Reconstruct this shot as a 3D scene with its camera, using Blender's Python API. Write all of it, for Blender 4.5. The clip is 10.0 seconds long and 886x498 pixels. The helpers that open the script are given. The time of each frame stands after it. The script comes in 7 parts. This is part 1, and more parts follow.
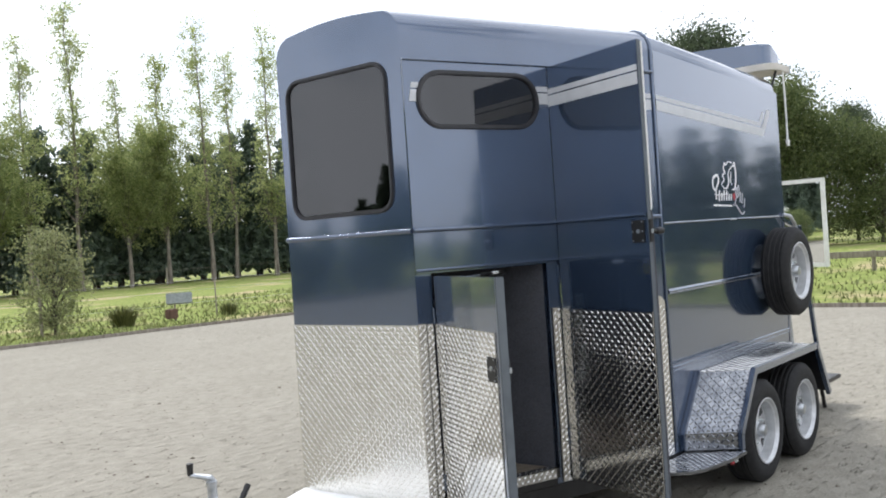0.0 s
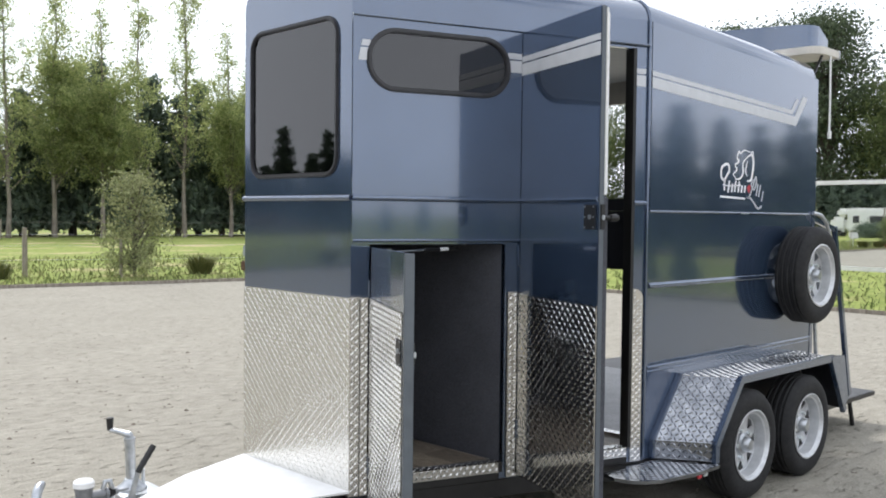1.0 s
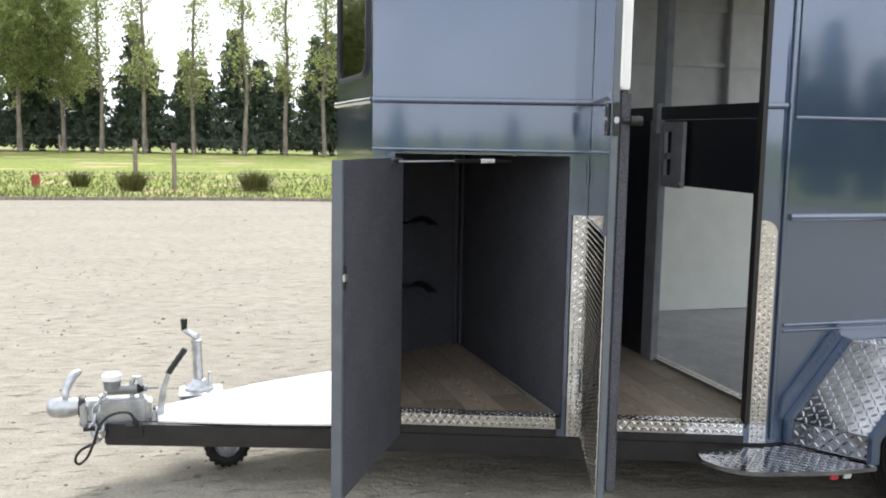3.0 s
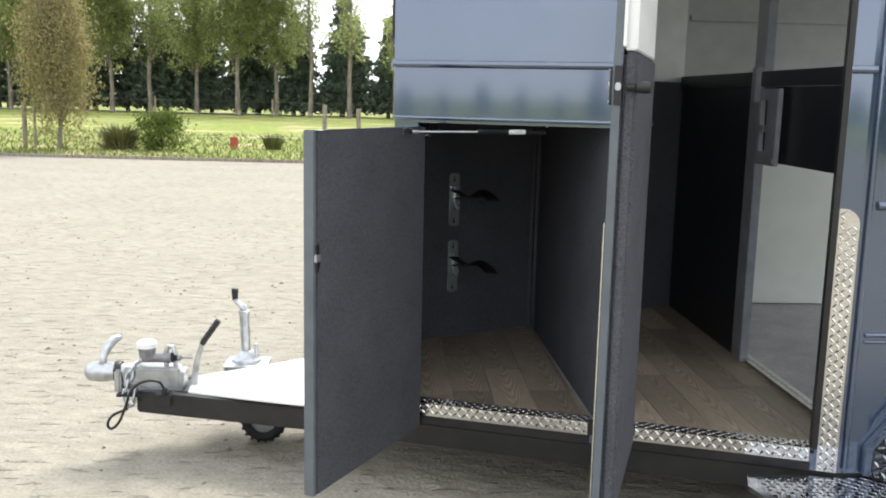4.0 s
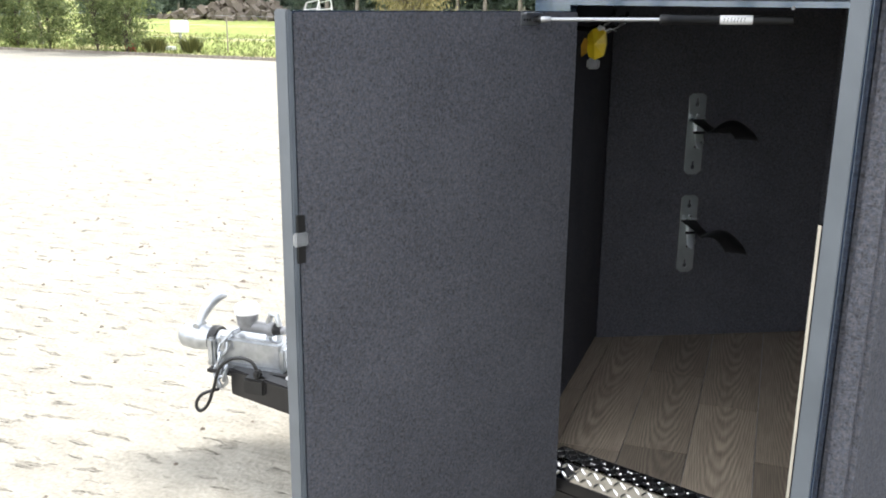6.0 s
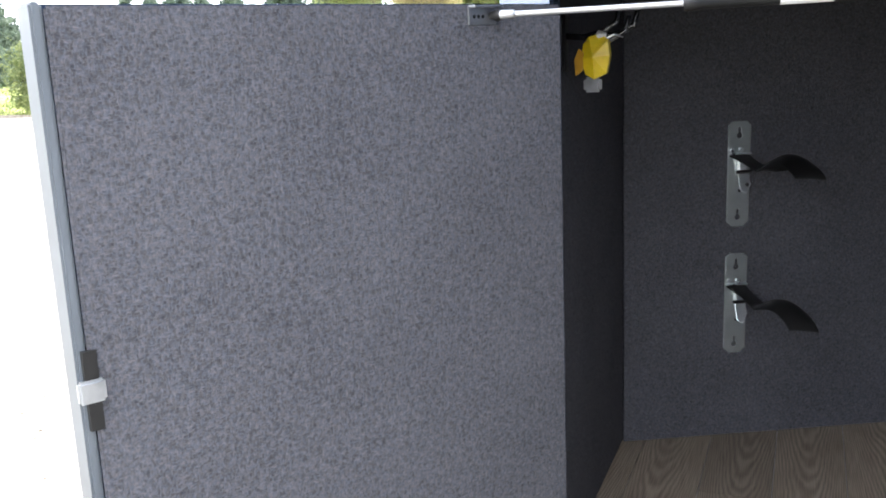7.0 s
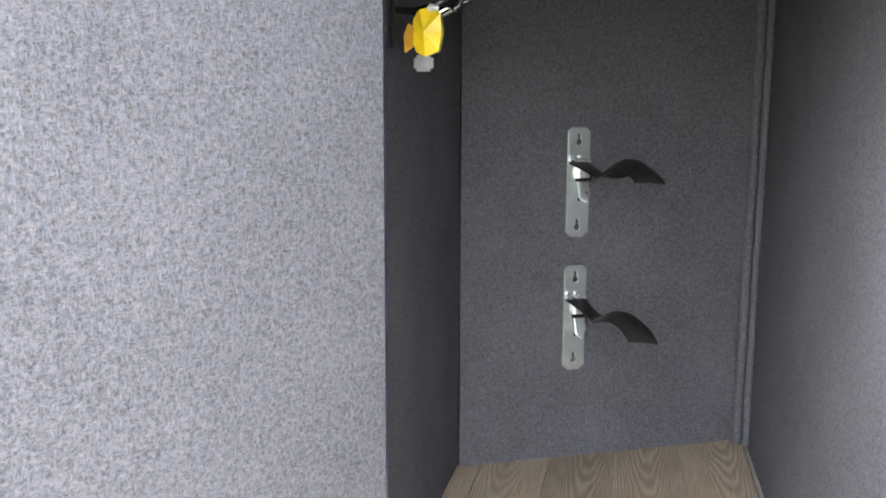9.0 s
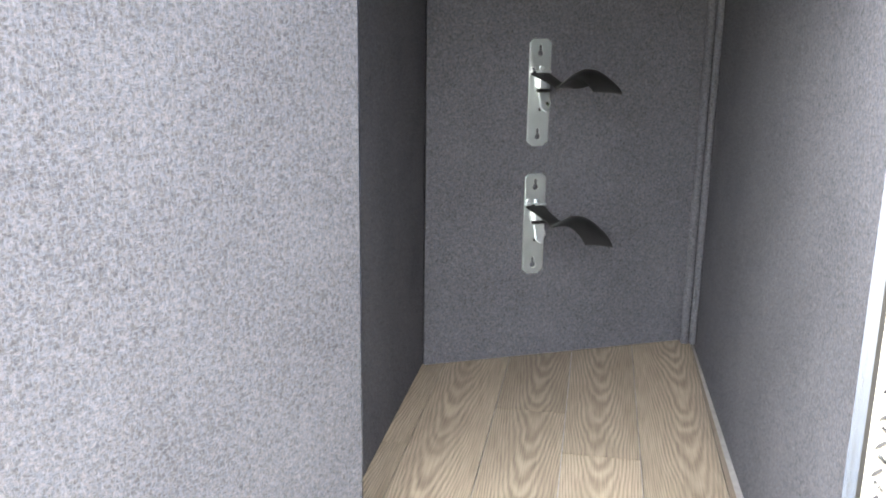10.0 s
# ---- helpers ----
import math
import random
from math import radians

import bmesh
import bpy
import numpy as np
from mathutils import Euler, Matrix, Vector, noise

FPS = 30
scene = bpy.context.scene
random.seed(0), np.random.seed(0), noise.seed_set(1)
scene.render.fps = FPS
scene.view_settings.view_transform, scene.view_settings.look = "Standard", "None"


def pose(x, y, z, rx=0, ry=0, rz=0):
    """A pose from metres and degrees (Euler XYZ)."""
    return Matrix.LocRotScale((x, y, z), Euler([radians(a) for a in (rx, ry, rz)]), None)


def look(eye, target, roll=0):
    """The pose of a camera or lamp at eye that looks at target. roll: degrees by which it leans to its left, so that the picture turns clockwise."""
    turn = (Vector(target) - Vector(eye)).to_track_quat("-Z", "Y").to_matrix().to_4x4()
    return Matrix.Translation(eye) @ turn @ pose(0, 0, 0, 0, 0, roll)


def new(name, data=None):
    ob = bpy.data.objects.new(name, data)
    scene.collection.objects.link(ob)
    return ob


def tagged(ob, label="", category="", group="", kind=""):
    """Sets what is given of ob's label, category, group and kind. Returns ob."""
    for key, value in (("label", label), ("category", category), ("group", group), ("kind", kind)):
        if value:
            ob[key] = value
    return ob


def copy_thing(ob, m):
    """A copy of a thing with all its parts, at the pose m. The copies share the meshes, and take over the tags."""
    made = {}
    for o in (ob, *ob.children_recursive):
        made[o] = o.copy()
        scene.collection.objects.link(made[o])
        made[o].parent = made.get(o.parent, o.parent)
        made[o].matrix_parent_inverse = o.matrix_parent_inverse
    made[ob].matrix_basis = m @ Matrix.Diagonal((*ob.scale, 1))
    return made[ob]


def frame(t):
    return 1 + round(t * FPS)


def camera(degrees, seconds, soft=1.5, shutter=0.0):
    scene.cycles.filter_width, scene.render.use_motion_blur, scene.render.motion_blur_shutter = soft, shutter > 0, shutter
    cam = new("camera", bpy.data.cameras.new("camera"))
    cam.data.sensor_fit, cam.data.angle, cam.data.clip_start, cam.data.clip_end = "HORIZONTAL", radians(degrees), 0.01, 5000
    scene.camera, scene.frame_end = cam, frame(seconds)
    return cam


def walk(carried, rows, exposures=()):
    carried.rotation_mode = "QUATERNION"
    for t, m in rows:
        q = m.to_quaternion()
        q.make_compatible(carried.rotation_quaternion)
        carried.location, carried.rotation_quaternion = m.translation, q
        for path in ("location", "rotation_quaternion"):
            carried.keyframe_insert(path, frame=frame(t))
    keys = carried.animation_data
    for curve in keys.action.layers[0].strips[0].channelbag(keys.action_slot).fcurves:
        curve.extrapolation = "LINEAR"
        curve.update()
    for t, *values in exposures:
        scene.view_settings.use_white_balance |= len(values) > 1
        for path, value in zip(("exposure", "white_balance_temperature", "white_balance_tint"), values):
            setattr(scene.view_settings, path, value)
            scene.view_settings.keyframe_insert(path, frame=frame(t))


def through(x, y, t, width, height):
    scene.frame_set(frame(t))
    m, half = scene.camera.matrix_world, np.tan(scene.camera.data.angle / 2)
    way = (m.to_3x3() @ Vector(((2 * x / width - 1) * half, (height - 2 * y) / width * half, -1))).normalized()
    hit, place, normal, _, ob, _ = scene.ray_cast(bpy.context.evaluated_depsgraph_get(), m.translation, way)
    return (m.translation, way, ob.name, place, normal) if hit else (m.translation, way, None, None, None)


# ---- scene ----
cam = camera(51.5, 10.0, 1.9)
PATH = [
    (0, (-3.464, -3.044, 1.67), (-1.92, -1.774, 1.654), -3.9),
    (0.5, (-3.16, -3.224, 1.676), (-1.71, -1.849, 1.618), -1.8),
    (1, (-2.711, -3.434, 1.655), (-1.322, -1.997, 1.582), 0.6),
    (1.5, (-2.256, -3.675, 1.7), (-1.054, -2.081, 1.586), 1.2),
    (2, (-1.794, -3.722, 1.66), (-0.72, -2.04, 1.538), 0.9),
    (2.5, (-1.266, -3.818, 1.618), (-0.447, -1.999, 1.477), 0.5),
    (2.7, (-1.066, -3.875, 1.608), (-0.36, -2.015, 1.409), 0.9),
    (3.8, (-0.134, -3.658, 1.572), (0.051, -1.689, 1.278), 0.9),
    (4, (-0.003, -3.623, 1.613), (0.107, -1.653, 1.286), 1.3),
    (4.5, (0.221, -3.173, 1.571), (0.145, -1.21, 1.196), 1.6),
    (5, (0.337, -2.585, 1.509), (0.081, -0.644, 1.098), 1.7),
    (5.5, (0.427, -2.351, 1.492), (0.043, -0.448, 1.009), 1.1),
    (6, (0.553, -2.161, 1.517), (-0.1, -0.343, 0.997), 0.6),
    (6.2, (0.566, -2.069, 1.514), (-0.129, -0.266, 0.996), -0.8),
    (7.3, (0.443, -1.277, 1.411), (-0.28, 0.566, 1.127), -2.1),
    (7.5, (0.443, -1.226, 1.402), (-0.277, 0.632, 1.23), -1.8),
    (8, (0.457, -1.187, 1.388), (-0.238, 0.683, 1.261), -1.0),
    (8.5, (0.464, -1.217, 1.335), (-0.148, 0.667, 1.062), -0.7),
    (9, (0.46, -1.277, 1.32), (0.043, 0.649, 0.981), 0.2),
    (9.5, (0.462, -1.329, 1.31), (0.125, 0.599, 0.9), 0.7),
    (10, (0.462, -1.374, 1.301), (0.142, 0.535, 0.797), 0.8),
]
EXPOSURES = [(0.0, -0.02, 6150, 12), (2.5, 0.32, 6250, 12), (3.9, 0.54, 6450, 10), (6.0, 1.04, 6270, 12), (7.5, 2.46, 6150, 15), (8.0, 2.62, 6100, 15), (8.8, 3.34, 6600, 13), (10.0, 3.74, 6650, 12)]
walk(cam, [(t, look(eye, target, roll)) for t, eye, target, roll in PATH], EXPOSURES)

# ---------------------------------------------------------------- light
SUN_AZ, SUN_EL = 78.0, 50.0          # degrees from +x towards +y; above the horizon
world = bpy.data.worlds.new("sky")
scene.world = world
world.use_nodes = True
wn = world.node_tree.nodes
wl = world.node_tree.links
wn.clear()
w_sky = wn.new("ShaderNodeTexSky")
w_sky.sky_type = "NISHITA"
w_sky.sun_disc = False
w_sky.sun_elevation = radians(SUN_EL)
w_sky.sun_rotation = radians(90.0 - SUN_AZ)
w_sky.dust_density = 2.0
w_map = wn.new("ShaderNodeTexCoord")
w_noise = wn.new("ShaderNodeTexNoise")
w_noise.inputs["Scale"].default_value = 2.6
w_noise.inputs["Detail"].default_value = 7.0
w_noise.inputs["Roughness"].default_value = 0.62
w_ramp = wn.new("ShaderNodeValToRGB")
w_ramp.color_ramp.elements[0].position = 0.29
w_ramp.color_ramp.elements[1].position = 0.49
w_mix = wn.new("ShaderNodeMix")
w_mix.data_type = "RGBA"
w_mix.inputs["B"].default_value = (11.6, 11.9, 12.3, 1)
w_bg = wn.new("ShaderNodeBackground")
w_bg.inputs["Strength"].default_value = 0.124
w_out = wn.new("ShaderNodeOutputWorld")
wl.new(w_map.outputs["Generated"], w_noise.inputs["Vector"])
wl.new(w_noise.outputs["Fac"], w_ramp.inputs["Fac"])
w_sep = wn.new("ShaderNodeSeparateXYZ")
w_haze = wn.new("ShaderNodeMapRange")
w_haze.interpolation_type = "SMOOTHSTEP"
w_haze.inputs["From Min"].default_value, w_haze.inputs["From Max"].default_value = 0.04, 0.42
w_haze.inputs["To Min"].default_value, w_haze.inputs["To Max"].default_value = 0.9, 0.0
w_max = wn.new("ShaderNodeMath")
w_max.operation = "MAXIMUM"
wl.new(w_map.outputs["Generated"], w_sep.inputs["Vector"])
wl.new(w_sep.outputs["Z"], w_haze.inputs["Value"])
wl.new(w_haze.outputs["Result"], w_max.inputs[0])
wl.new(w_ramp.outputs["Color"], w_max.inputs[1])
wl.new(w_max.outputs["Value"], w_mix.inputs["Factor"])
wl.new(w_sky.outputs["Color"], w_mix.inputs["A"])
wl.new(w_mix.outputs["Result"], w_bg.inputs["Color"])
wl.new(w_bg.outputs["Background"], w_out.inputs["Surface"])

sun_data = bpy.data.lights.new("sun", "SUN")
sun_data.energy = 3.2
sun_data.angle = radians(22.0)
sun_data.color = (1.0, 0.95, 0.86)
sun = new("sun", sun_data)
sun.matrix_world = look((60 * math.cos(radians(SUN_AZ)), 60 * math.sin(radians(SUN_AZ)), 60 * math.tan(radians(SUN_EL))), (0, 0, 0))


# ---------------------------------------------------------------- materials
def nodes_of(name):
    m = bpy.data.materials.new(name)
    m.use_nodes = True
    return m, m.node_tree.nodes, m.node_tree.links, m.node_tree.nodes["Principled BSDF"]


def surface(name, low, high, rough=0.5, metal=0.0, scale=8.0, detail=4.0, bump=0.0, bump_scale=None, stretch=(1, 1, 1), coat=0.0, rough_var=0.0, coarse=0.0, spread=(0.3, 0.7), bump_dist=0.002, island=0.0, spec=0.5, coords="Object", coat_rough=0.04):
    """A principled surface whose colour wanders between two tones at a fine and a coarse scale."""
    m, n, l, p = nodes_of(name)
    tc = n.new("ShaderNodeTexCoord")
    mp = n.new("ShaderNodeMapping")
    mp.inputs["Scale"].default_value = stretch
    l.new(tc.outputs[coords], mp.inputs["Vector"])
    fine = n.new("ShaderNodeTexNoise")
    fine.inputs["Scale"].default_value = scale
    fine.inputs["Detail"].default_value = detail
    l.new(mp.outputs["Vector"], fine.inputs["Vector"])
    ramp = n.new("ShaderNodeValToRGB")
    ramp.color_ramp.elements[0].position, ramp.color_ramp.elements[1].position = spread
    ramp.color_ramp.elements[0].color = (*low, 1)
    ramp.color_ramp.elements[1].color = (*high, 1)
    l.new(fine.outputs["Fac"], ramp.inputs["Fac"])
    colour = ramp.outputs["Color"]
    if coarse:
        big = n.new("ShaderNodeTexNoise")
        big.inputs["Scale"].default_value = scale * 0.11
        big.inputs["Detail"].default_value = 3.0
        l.new(mp.outputs["Vector"], big.inputs["Vector"])
        span = n.new("ShaderNodeMapRange")
        span.inputs["From Min"].default_value, span.inputs["From Max"].default_value = 0.3, 0.7
        span.inputs["To Min"].default_value, span.inputs["To Max"].default_value = 1 - coarse, 1 + coarse
        l.new(big.outputs["Fac"], span.inputs["Value"])
        mul = n.new("ShaderNodeVectorMath")
        mul.operation = "SCALE"
        l.new(colour, mul.inputs[0])
        l.new(span.outputs["Result"], mul.inputs["Scale"])
        colour = mul.outputs["Vector"]
    if island:
        geo = n.new("ShaderNodeNewGeometry")
        span = n.new("ShaderNodeMapRange")
        span.inputs["To Min"].default_value, span.inputs["To Max"].default_value = 1 - island, 1 + island
        l.new(geo.outputs["Random Per Island"], span.inputs["Value"])
        mul = n.new("ShaderNodeVectorMath")
        mul.operation = "SCALE"
        l.new(colour, mul.inputs[0])
        l.new(span.outputs["Result"], mul.inputs["Scale"])
        colour = mul.outputs["Vector"]
    l.new(colour, p.inputs["Base Color"])
    p.inputs["Roughness"].default_value = rough
    p.inputs["Metallic"].default_value = metal
    p.inputs["Specular IOR Level"].default_value = spec
    if coat:
        p.inputs["Coat Weight"].default_value = coat
        p.inputs["Coat Roughness"].default_value = coat_rough
    if rough_var:
        span = n.new("ShaderNodeMapRange")
        span.inputs["To Min"].default_value, span.inputs["To Max"].default_value = rough - rough_var, rough + rough_var
        l.new(fine.outputs["Fac"], span.inputs["Value"])
        l.new(span.outputs["Result"], p.inputs["Roughness"])
    if bump:
        b = n.new("ShaderNodeBump")
        b.inputs["Strength"].default_value = bump
        b.inputs["Distance"].default_value = bump_dist
        if bump_scale:
            rel = n.new("ShaderNodeTexNoise")
            rel.inputs["Scale"].default_value = bump_scale
            rel.inputs["Detail"].default_value = 3.0
            l.new(mp.outputs["Vector"], rel.inputs["Vector"])
            l.new(rel.outputs["Fac"], b.inputs["Height"])
        else:
            l.new(fine.outputs["Fac"], b.inputs["Height"])
        l.new(b.outputs["Normal"], p.inputs["Normal"])
    return m


NAVY = surface("navy_paint", (0.050, 0.080, 0.138), (0.061, 0.096, 0.164), 0.15, 0.58, 3.0, bump=0.05, bump_scale=2.2, bump_dist=0.012, coat=1.0, rough_var=0.03, coat_rough=0.06)
NAVY.node_tree.nodes["Principled BSDF"].inputs["Coat IOR"].default_value = 1.88
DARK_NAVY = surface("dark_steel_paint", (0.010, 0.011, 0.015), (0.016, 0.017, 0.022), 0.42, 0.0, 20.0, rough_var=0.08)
BLACK_CHASSIS = surface("black_chassis_paint", (0.006, 0.006, 0.007), (0.016, 0.015, 0.015), 0.4, 0.0, 14.0, rough_var=0.1)
TREAD = surface("bright_tread_aluminium", (0.60, 0.59, 0.57), (0.76, 0.75, 0.72), 0.12, 1.0, 18.0, rough_var=0.04)
PALE_TREAD = surface("polished_tread_aluminium", (0.74, 0.73, 0.70), (0.82, 0.81, 0.78), 0.25, 1.0, 12.0, rough_var=0.05)
# same tread metal, its dim reflections put into a darker base colour
SHADED_TREAD = surface("worn_tread_aluminium", (0.20, 0.21, 0.23), (0.36, 0.37, 0.39), 0.13, 1.0, 16.0, rough_var=0.08, coarse=0.18)
GALV = surface("galvanised_steel", (0.36, 0.38, 0.40), (0.56, 0.58, 0.60), 0.36, 0.88, 30.0, rough_var=0.12, coarse=0.1)
ZINC = surface("zinc_plated_steel", (0.80, 0.86, 0.88), (0.88, 0.92, 0.94), 0.30, 0.86, 25.0, bump=0.12, bump_dist=0.003, rough_var=0.10)
PLATE_ZINC = surface("brushed_zinc_plate", (0.56, 0.61, 0.61), (0.64, 0.69, 0.69), 0.36, 0.9, 25.0, bump=0.04, bump_dist=0.002, rough_var=0.05)
STRUT_STEEL = surface("dull_bright_steel", (0.34, 0.35, 0.36), (0.46, 0.47, 0.48), 0.32, 0.9, 25.0, rough_var=0.08)
RUBBER = surface("black_rubber", (0.011, 0.011, 0.012), (0.022, 0.022, 0.022), 0.74, 0.0, 40.0, bump=0.1, coarse=0.2, spec=0.3)
RIM_SILVER = surface("silver_wheel_paint", (0.50, 0.51, 0.52), (0.62, 0.63, 0.64), 0.34, 0.45, 22.0, rough_var=0.08)
SEAL = surface("window_rubber_seal", (0.022, 0.022, 0.025), (0.036, 0.036, 0.040), 0.45, 0.0, 30.0)
BLACK_GLOSS = surface("glossy_black_metal", (0.010, 0.010, 0.011), (0.016, 0.016, 0.017), 0.18, 0.0, 20.0, coat=0.5)
PLASTIC = surface("black_plastic", (0.006, 0.006, 0.006), (0.011, 0.011, 0.011), 0.45, 0.0, 30.0)
WHITE_PAINT = surface("white_drawbar_cover_paint", (0.74, 0.74, 0.73), (0.82, 0.82, 0.81), 0.4, 0.0, 12.0, coarse=0.03)
GREY_WALL = surface("grey_horse_bay_lining", (0.53, 0.54, 0.53), (0.61, 0.62, 0.61), 0.5, 0.0, 9.0, coarse=0.06)
PALE_WALL = surface("pale_kick_board", (0.78, 0.82, 0.75), (0.84, 0.86, 0.80), 0.45, 0.0, 7.0, coarse=0.05)
MAT_FLOOR = surface("grey_rubber_mat", (0.26, 0.26, 0.265), (0.37, 0.37, 0.375), 0.40, 0.0, 60.0, bump=0.3, coarse=0.15)
STRIPE_SILVER = surface("silver_vinyl", (0.50, 0.51, 0.53), (0.56, 0.57, 0.59), 0.35, 0.15, 14.0)
LOGO_WHITE = surface("white_vinyl", (0.74, 0.74, 0.74), (0.82, 0.82, 0.82), 0.5, 0.0, 14.0)
LOGO_RED = surface("red_vinyl", (0.36, 0.02, 0.03), (0.44, 0.03, 0.04), 0.5, 0.0, 14.0)
YELLOW = surface("yellow_plastic_tag", (0.72, 0.52, 0.01), (0.85, 0.64, 0.02), 0.35, 0.0, 60.0)
AMBER = surface("amber_plastic", (0.42, 0.22, 0.01), (0.56, 0.30, 0.02), 0.35, 0.0, 60.0)
LABEL_WHITE = surface("white_paper_label", (0.72, 0.72, 0.70), (0.80, 0.80, 0.78), 0.5, 0.0, 40.0)
GREY_STEEL = surface("grey_painted_steel", (0.30, 0.32, 0.34), (0.40, 0.42, 0.44), 0.33, 0.3, 14.0, rough_var=0.06)
SLATE = surface("slate_grey_edge_paint", (0.088, 0.102, 0.116), (0.112, 0.128, 0.144), 0.38, 0.0, 14.0, rough_var=0.06, coarse=0.05)
MASTER_GREY = surface("grey_cast_metal", (0.17, 0.175, 0.18), (0.27, 0.275, 0.285), 0.5, 0.4, 35.0, bump=0.2)


def carpet_material():
    """Needle-punched lining: short matted fibres, blue-grey and brown-grey flecks, a few pale hairs."""
    m, n, l, p = nodes_of("grey_lining_carpet")
    tc = n.new("ShaderNodeTexCoord")

    def noise(scale, detail, stretch=(1, 1, 1), turn=(0, 0, 0), distort=0.0):
        mp = n.new("ShaderNodeMapping")
        mp.inputs["Scale"].default_value = stretch
        mp.inputs["Rotation"].default_value = [radians(a) for a in turn]
        l.new(tc.outputs["Object"], mp.inputs["Vector"])
        t = n.new("ShaderNodeTexNoise")
        t.inputs["Scale"].default_value, t.inputs["Detail"].default_value = scale, detail
        t.inputs["Distortion"].default_value = distort
        l.new(mp.outputs["Vector"], t.inputs["Vector"])
        return t.outputs["Fac"]

    def calc(op, a, b, c=None):
        q = n.new("ShaderNodeMath")
        q.operation = op
        for i, v in enumerate((a, b, c)):
            if isinstance(v, (int, float)):
                q.inputs[i].default_value = v
            elif v is not None:
                l.new(v, q.inputs[i])
        return q.outputs["Value"]

    lying = noise(300.0, 2.0, (0.55, 0.55, 1.3), (20, 35, 0), 0.8)
    upright = noise(300.0, 2.0, (1.3, 1.3, 0.5), (-25, 10, 0), 0.8)
    tuft = noise(150.0, 3.0)
    worn = noise(5.0, 4.0)
    fibre = calc("MAXIMUM", lying, upright)
    tone = calc("ADD", calc("MULTIPLY", fibre, 0.62), calc("ADD", calc("MULTIPLY", tuft, 0.26), calc("MULTIPLY", worn, 0.12)))
    ramp = n.new("ShaderNodeValToRGB")
    ramp.color_ramp.elements[0].position, ramp.color_ramp.elements[1].position = 0.39, 0.73
    ramp.color_ramp.elements[0].color = (0.040, 0.042, 0.048, 1)
    ramp.color_ramp.elements[1].color = (0.150, 0.155, 0.174, 1)
    l.new(tone, ramp.inputs["Fac"])
    tint = n.new("ShaderNodeValToRGB")
    tint.color_ramp.elements[0].position, tint.color_ramp.elements[1].position = 0.36, 0.64
    tint.color_ramp.elements[0].color = (1.05, 0.99, 0.945, 1)
    tint.color_ramp.elements[1].color = (0.965, 0.995, 1.05, 1)
    l.new(noise(210.0, 2.0), tint.inputs["Fac"])
    mul = n.new("ShaderNodeVectorMath")
    mul.operation = "MULTIPLY"
    l.new(ramp.outputs["Color"], mul.inputs[0])
    l.new(tint.outputs["Color"], mul.inputs[1])
    l.new(mul.outputs["Vector"], p.inputs["Base Color"])
    p.inputs["Roughness"].default_value = 0.95
    p.inputs["Specular IOR Level"].default_value = 0.1
    bump = n.new("ShaderNodeBump")
    bump.inputs["Strength"].default_value, bump.inputs["Distance"].default_value = 0.7, 0.004
    l.new(tone, bump.inputs["Height"])
    l.new(bump.outputs["Normal"], p.inputs["Normal"])
    return m


def glass(name, tint, gloss_rough=0.02):
    m, n, l, p = nodes_of(name)
    n.remove(p)
    out = n["Material Output"]
    clear = n.new("ShaderNodeBsdfTransparent")
    clear.inputs["Color"].default_value = (*tint, 1)
    shine = n.new("ShaderNodeBsdfGlossy")
    shine.inputs["Roughness"].default_value = gloss_rough
    fres = n.new("ShaderNodeFresnel")
    fres.inputs["IOR"].default_value = 1.85
    mix = n.new("ShaderNodeMixShader")
    l.new(fres.outputs["Fac"], mix.inputs["Fac"])
    l.new(clear.outputs["BSDF"], mix.inputs[1])
    l.new(shine.outputs["BSDF"], mix.inputs[2])
    l.new(mix.outputs["Shader"], out.inputs["Surface"])
    return m


CARPET = carpet_material()
TINTED = glass("tinted_window_glass", (0.17, 0.17, 0.18))


def mirror_glass():
    m, n, l, p = nodes_of("mirror_glass")
    p.inputs["Base Color"].default_value = (0.86, 0.88, 0.87, 1)
    p.inputs["Metallic"].default_value = 1.0
    p.inputs["Roughness"].default_value = 0.015
    return m


MIRROR = mirror_glass()


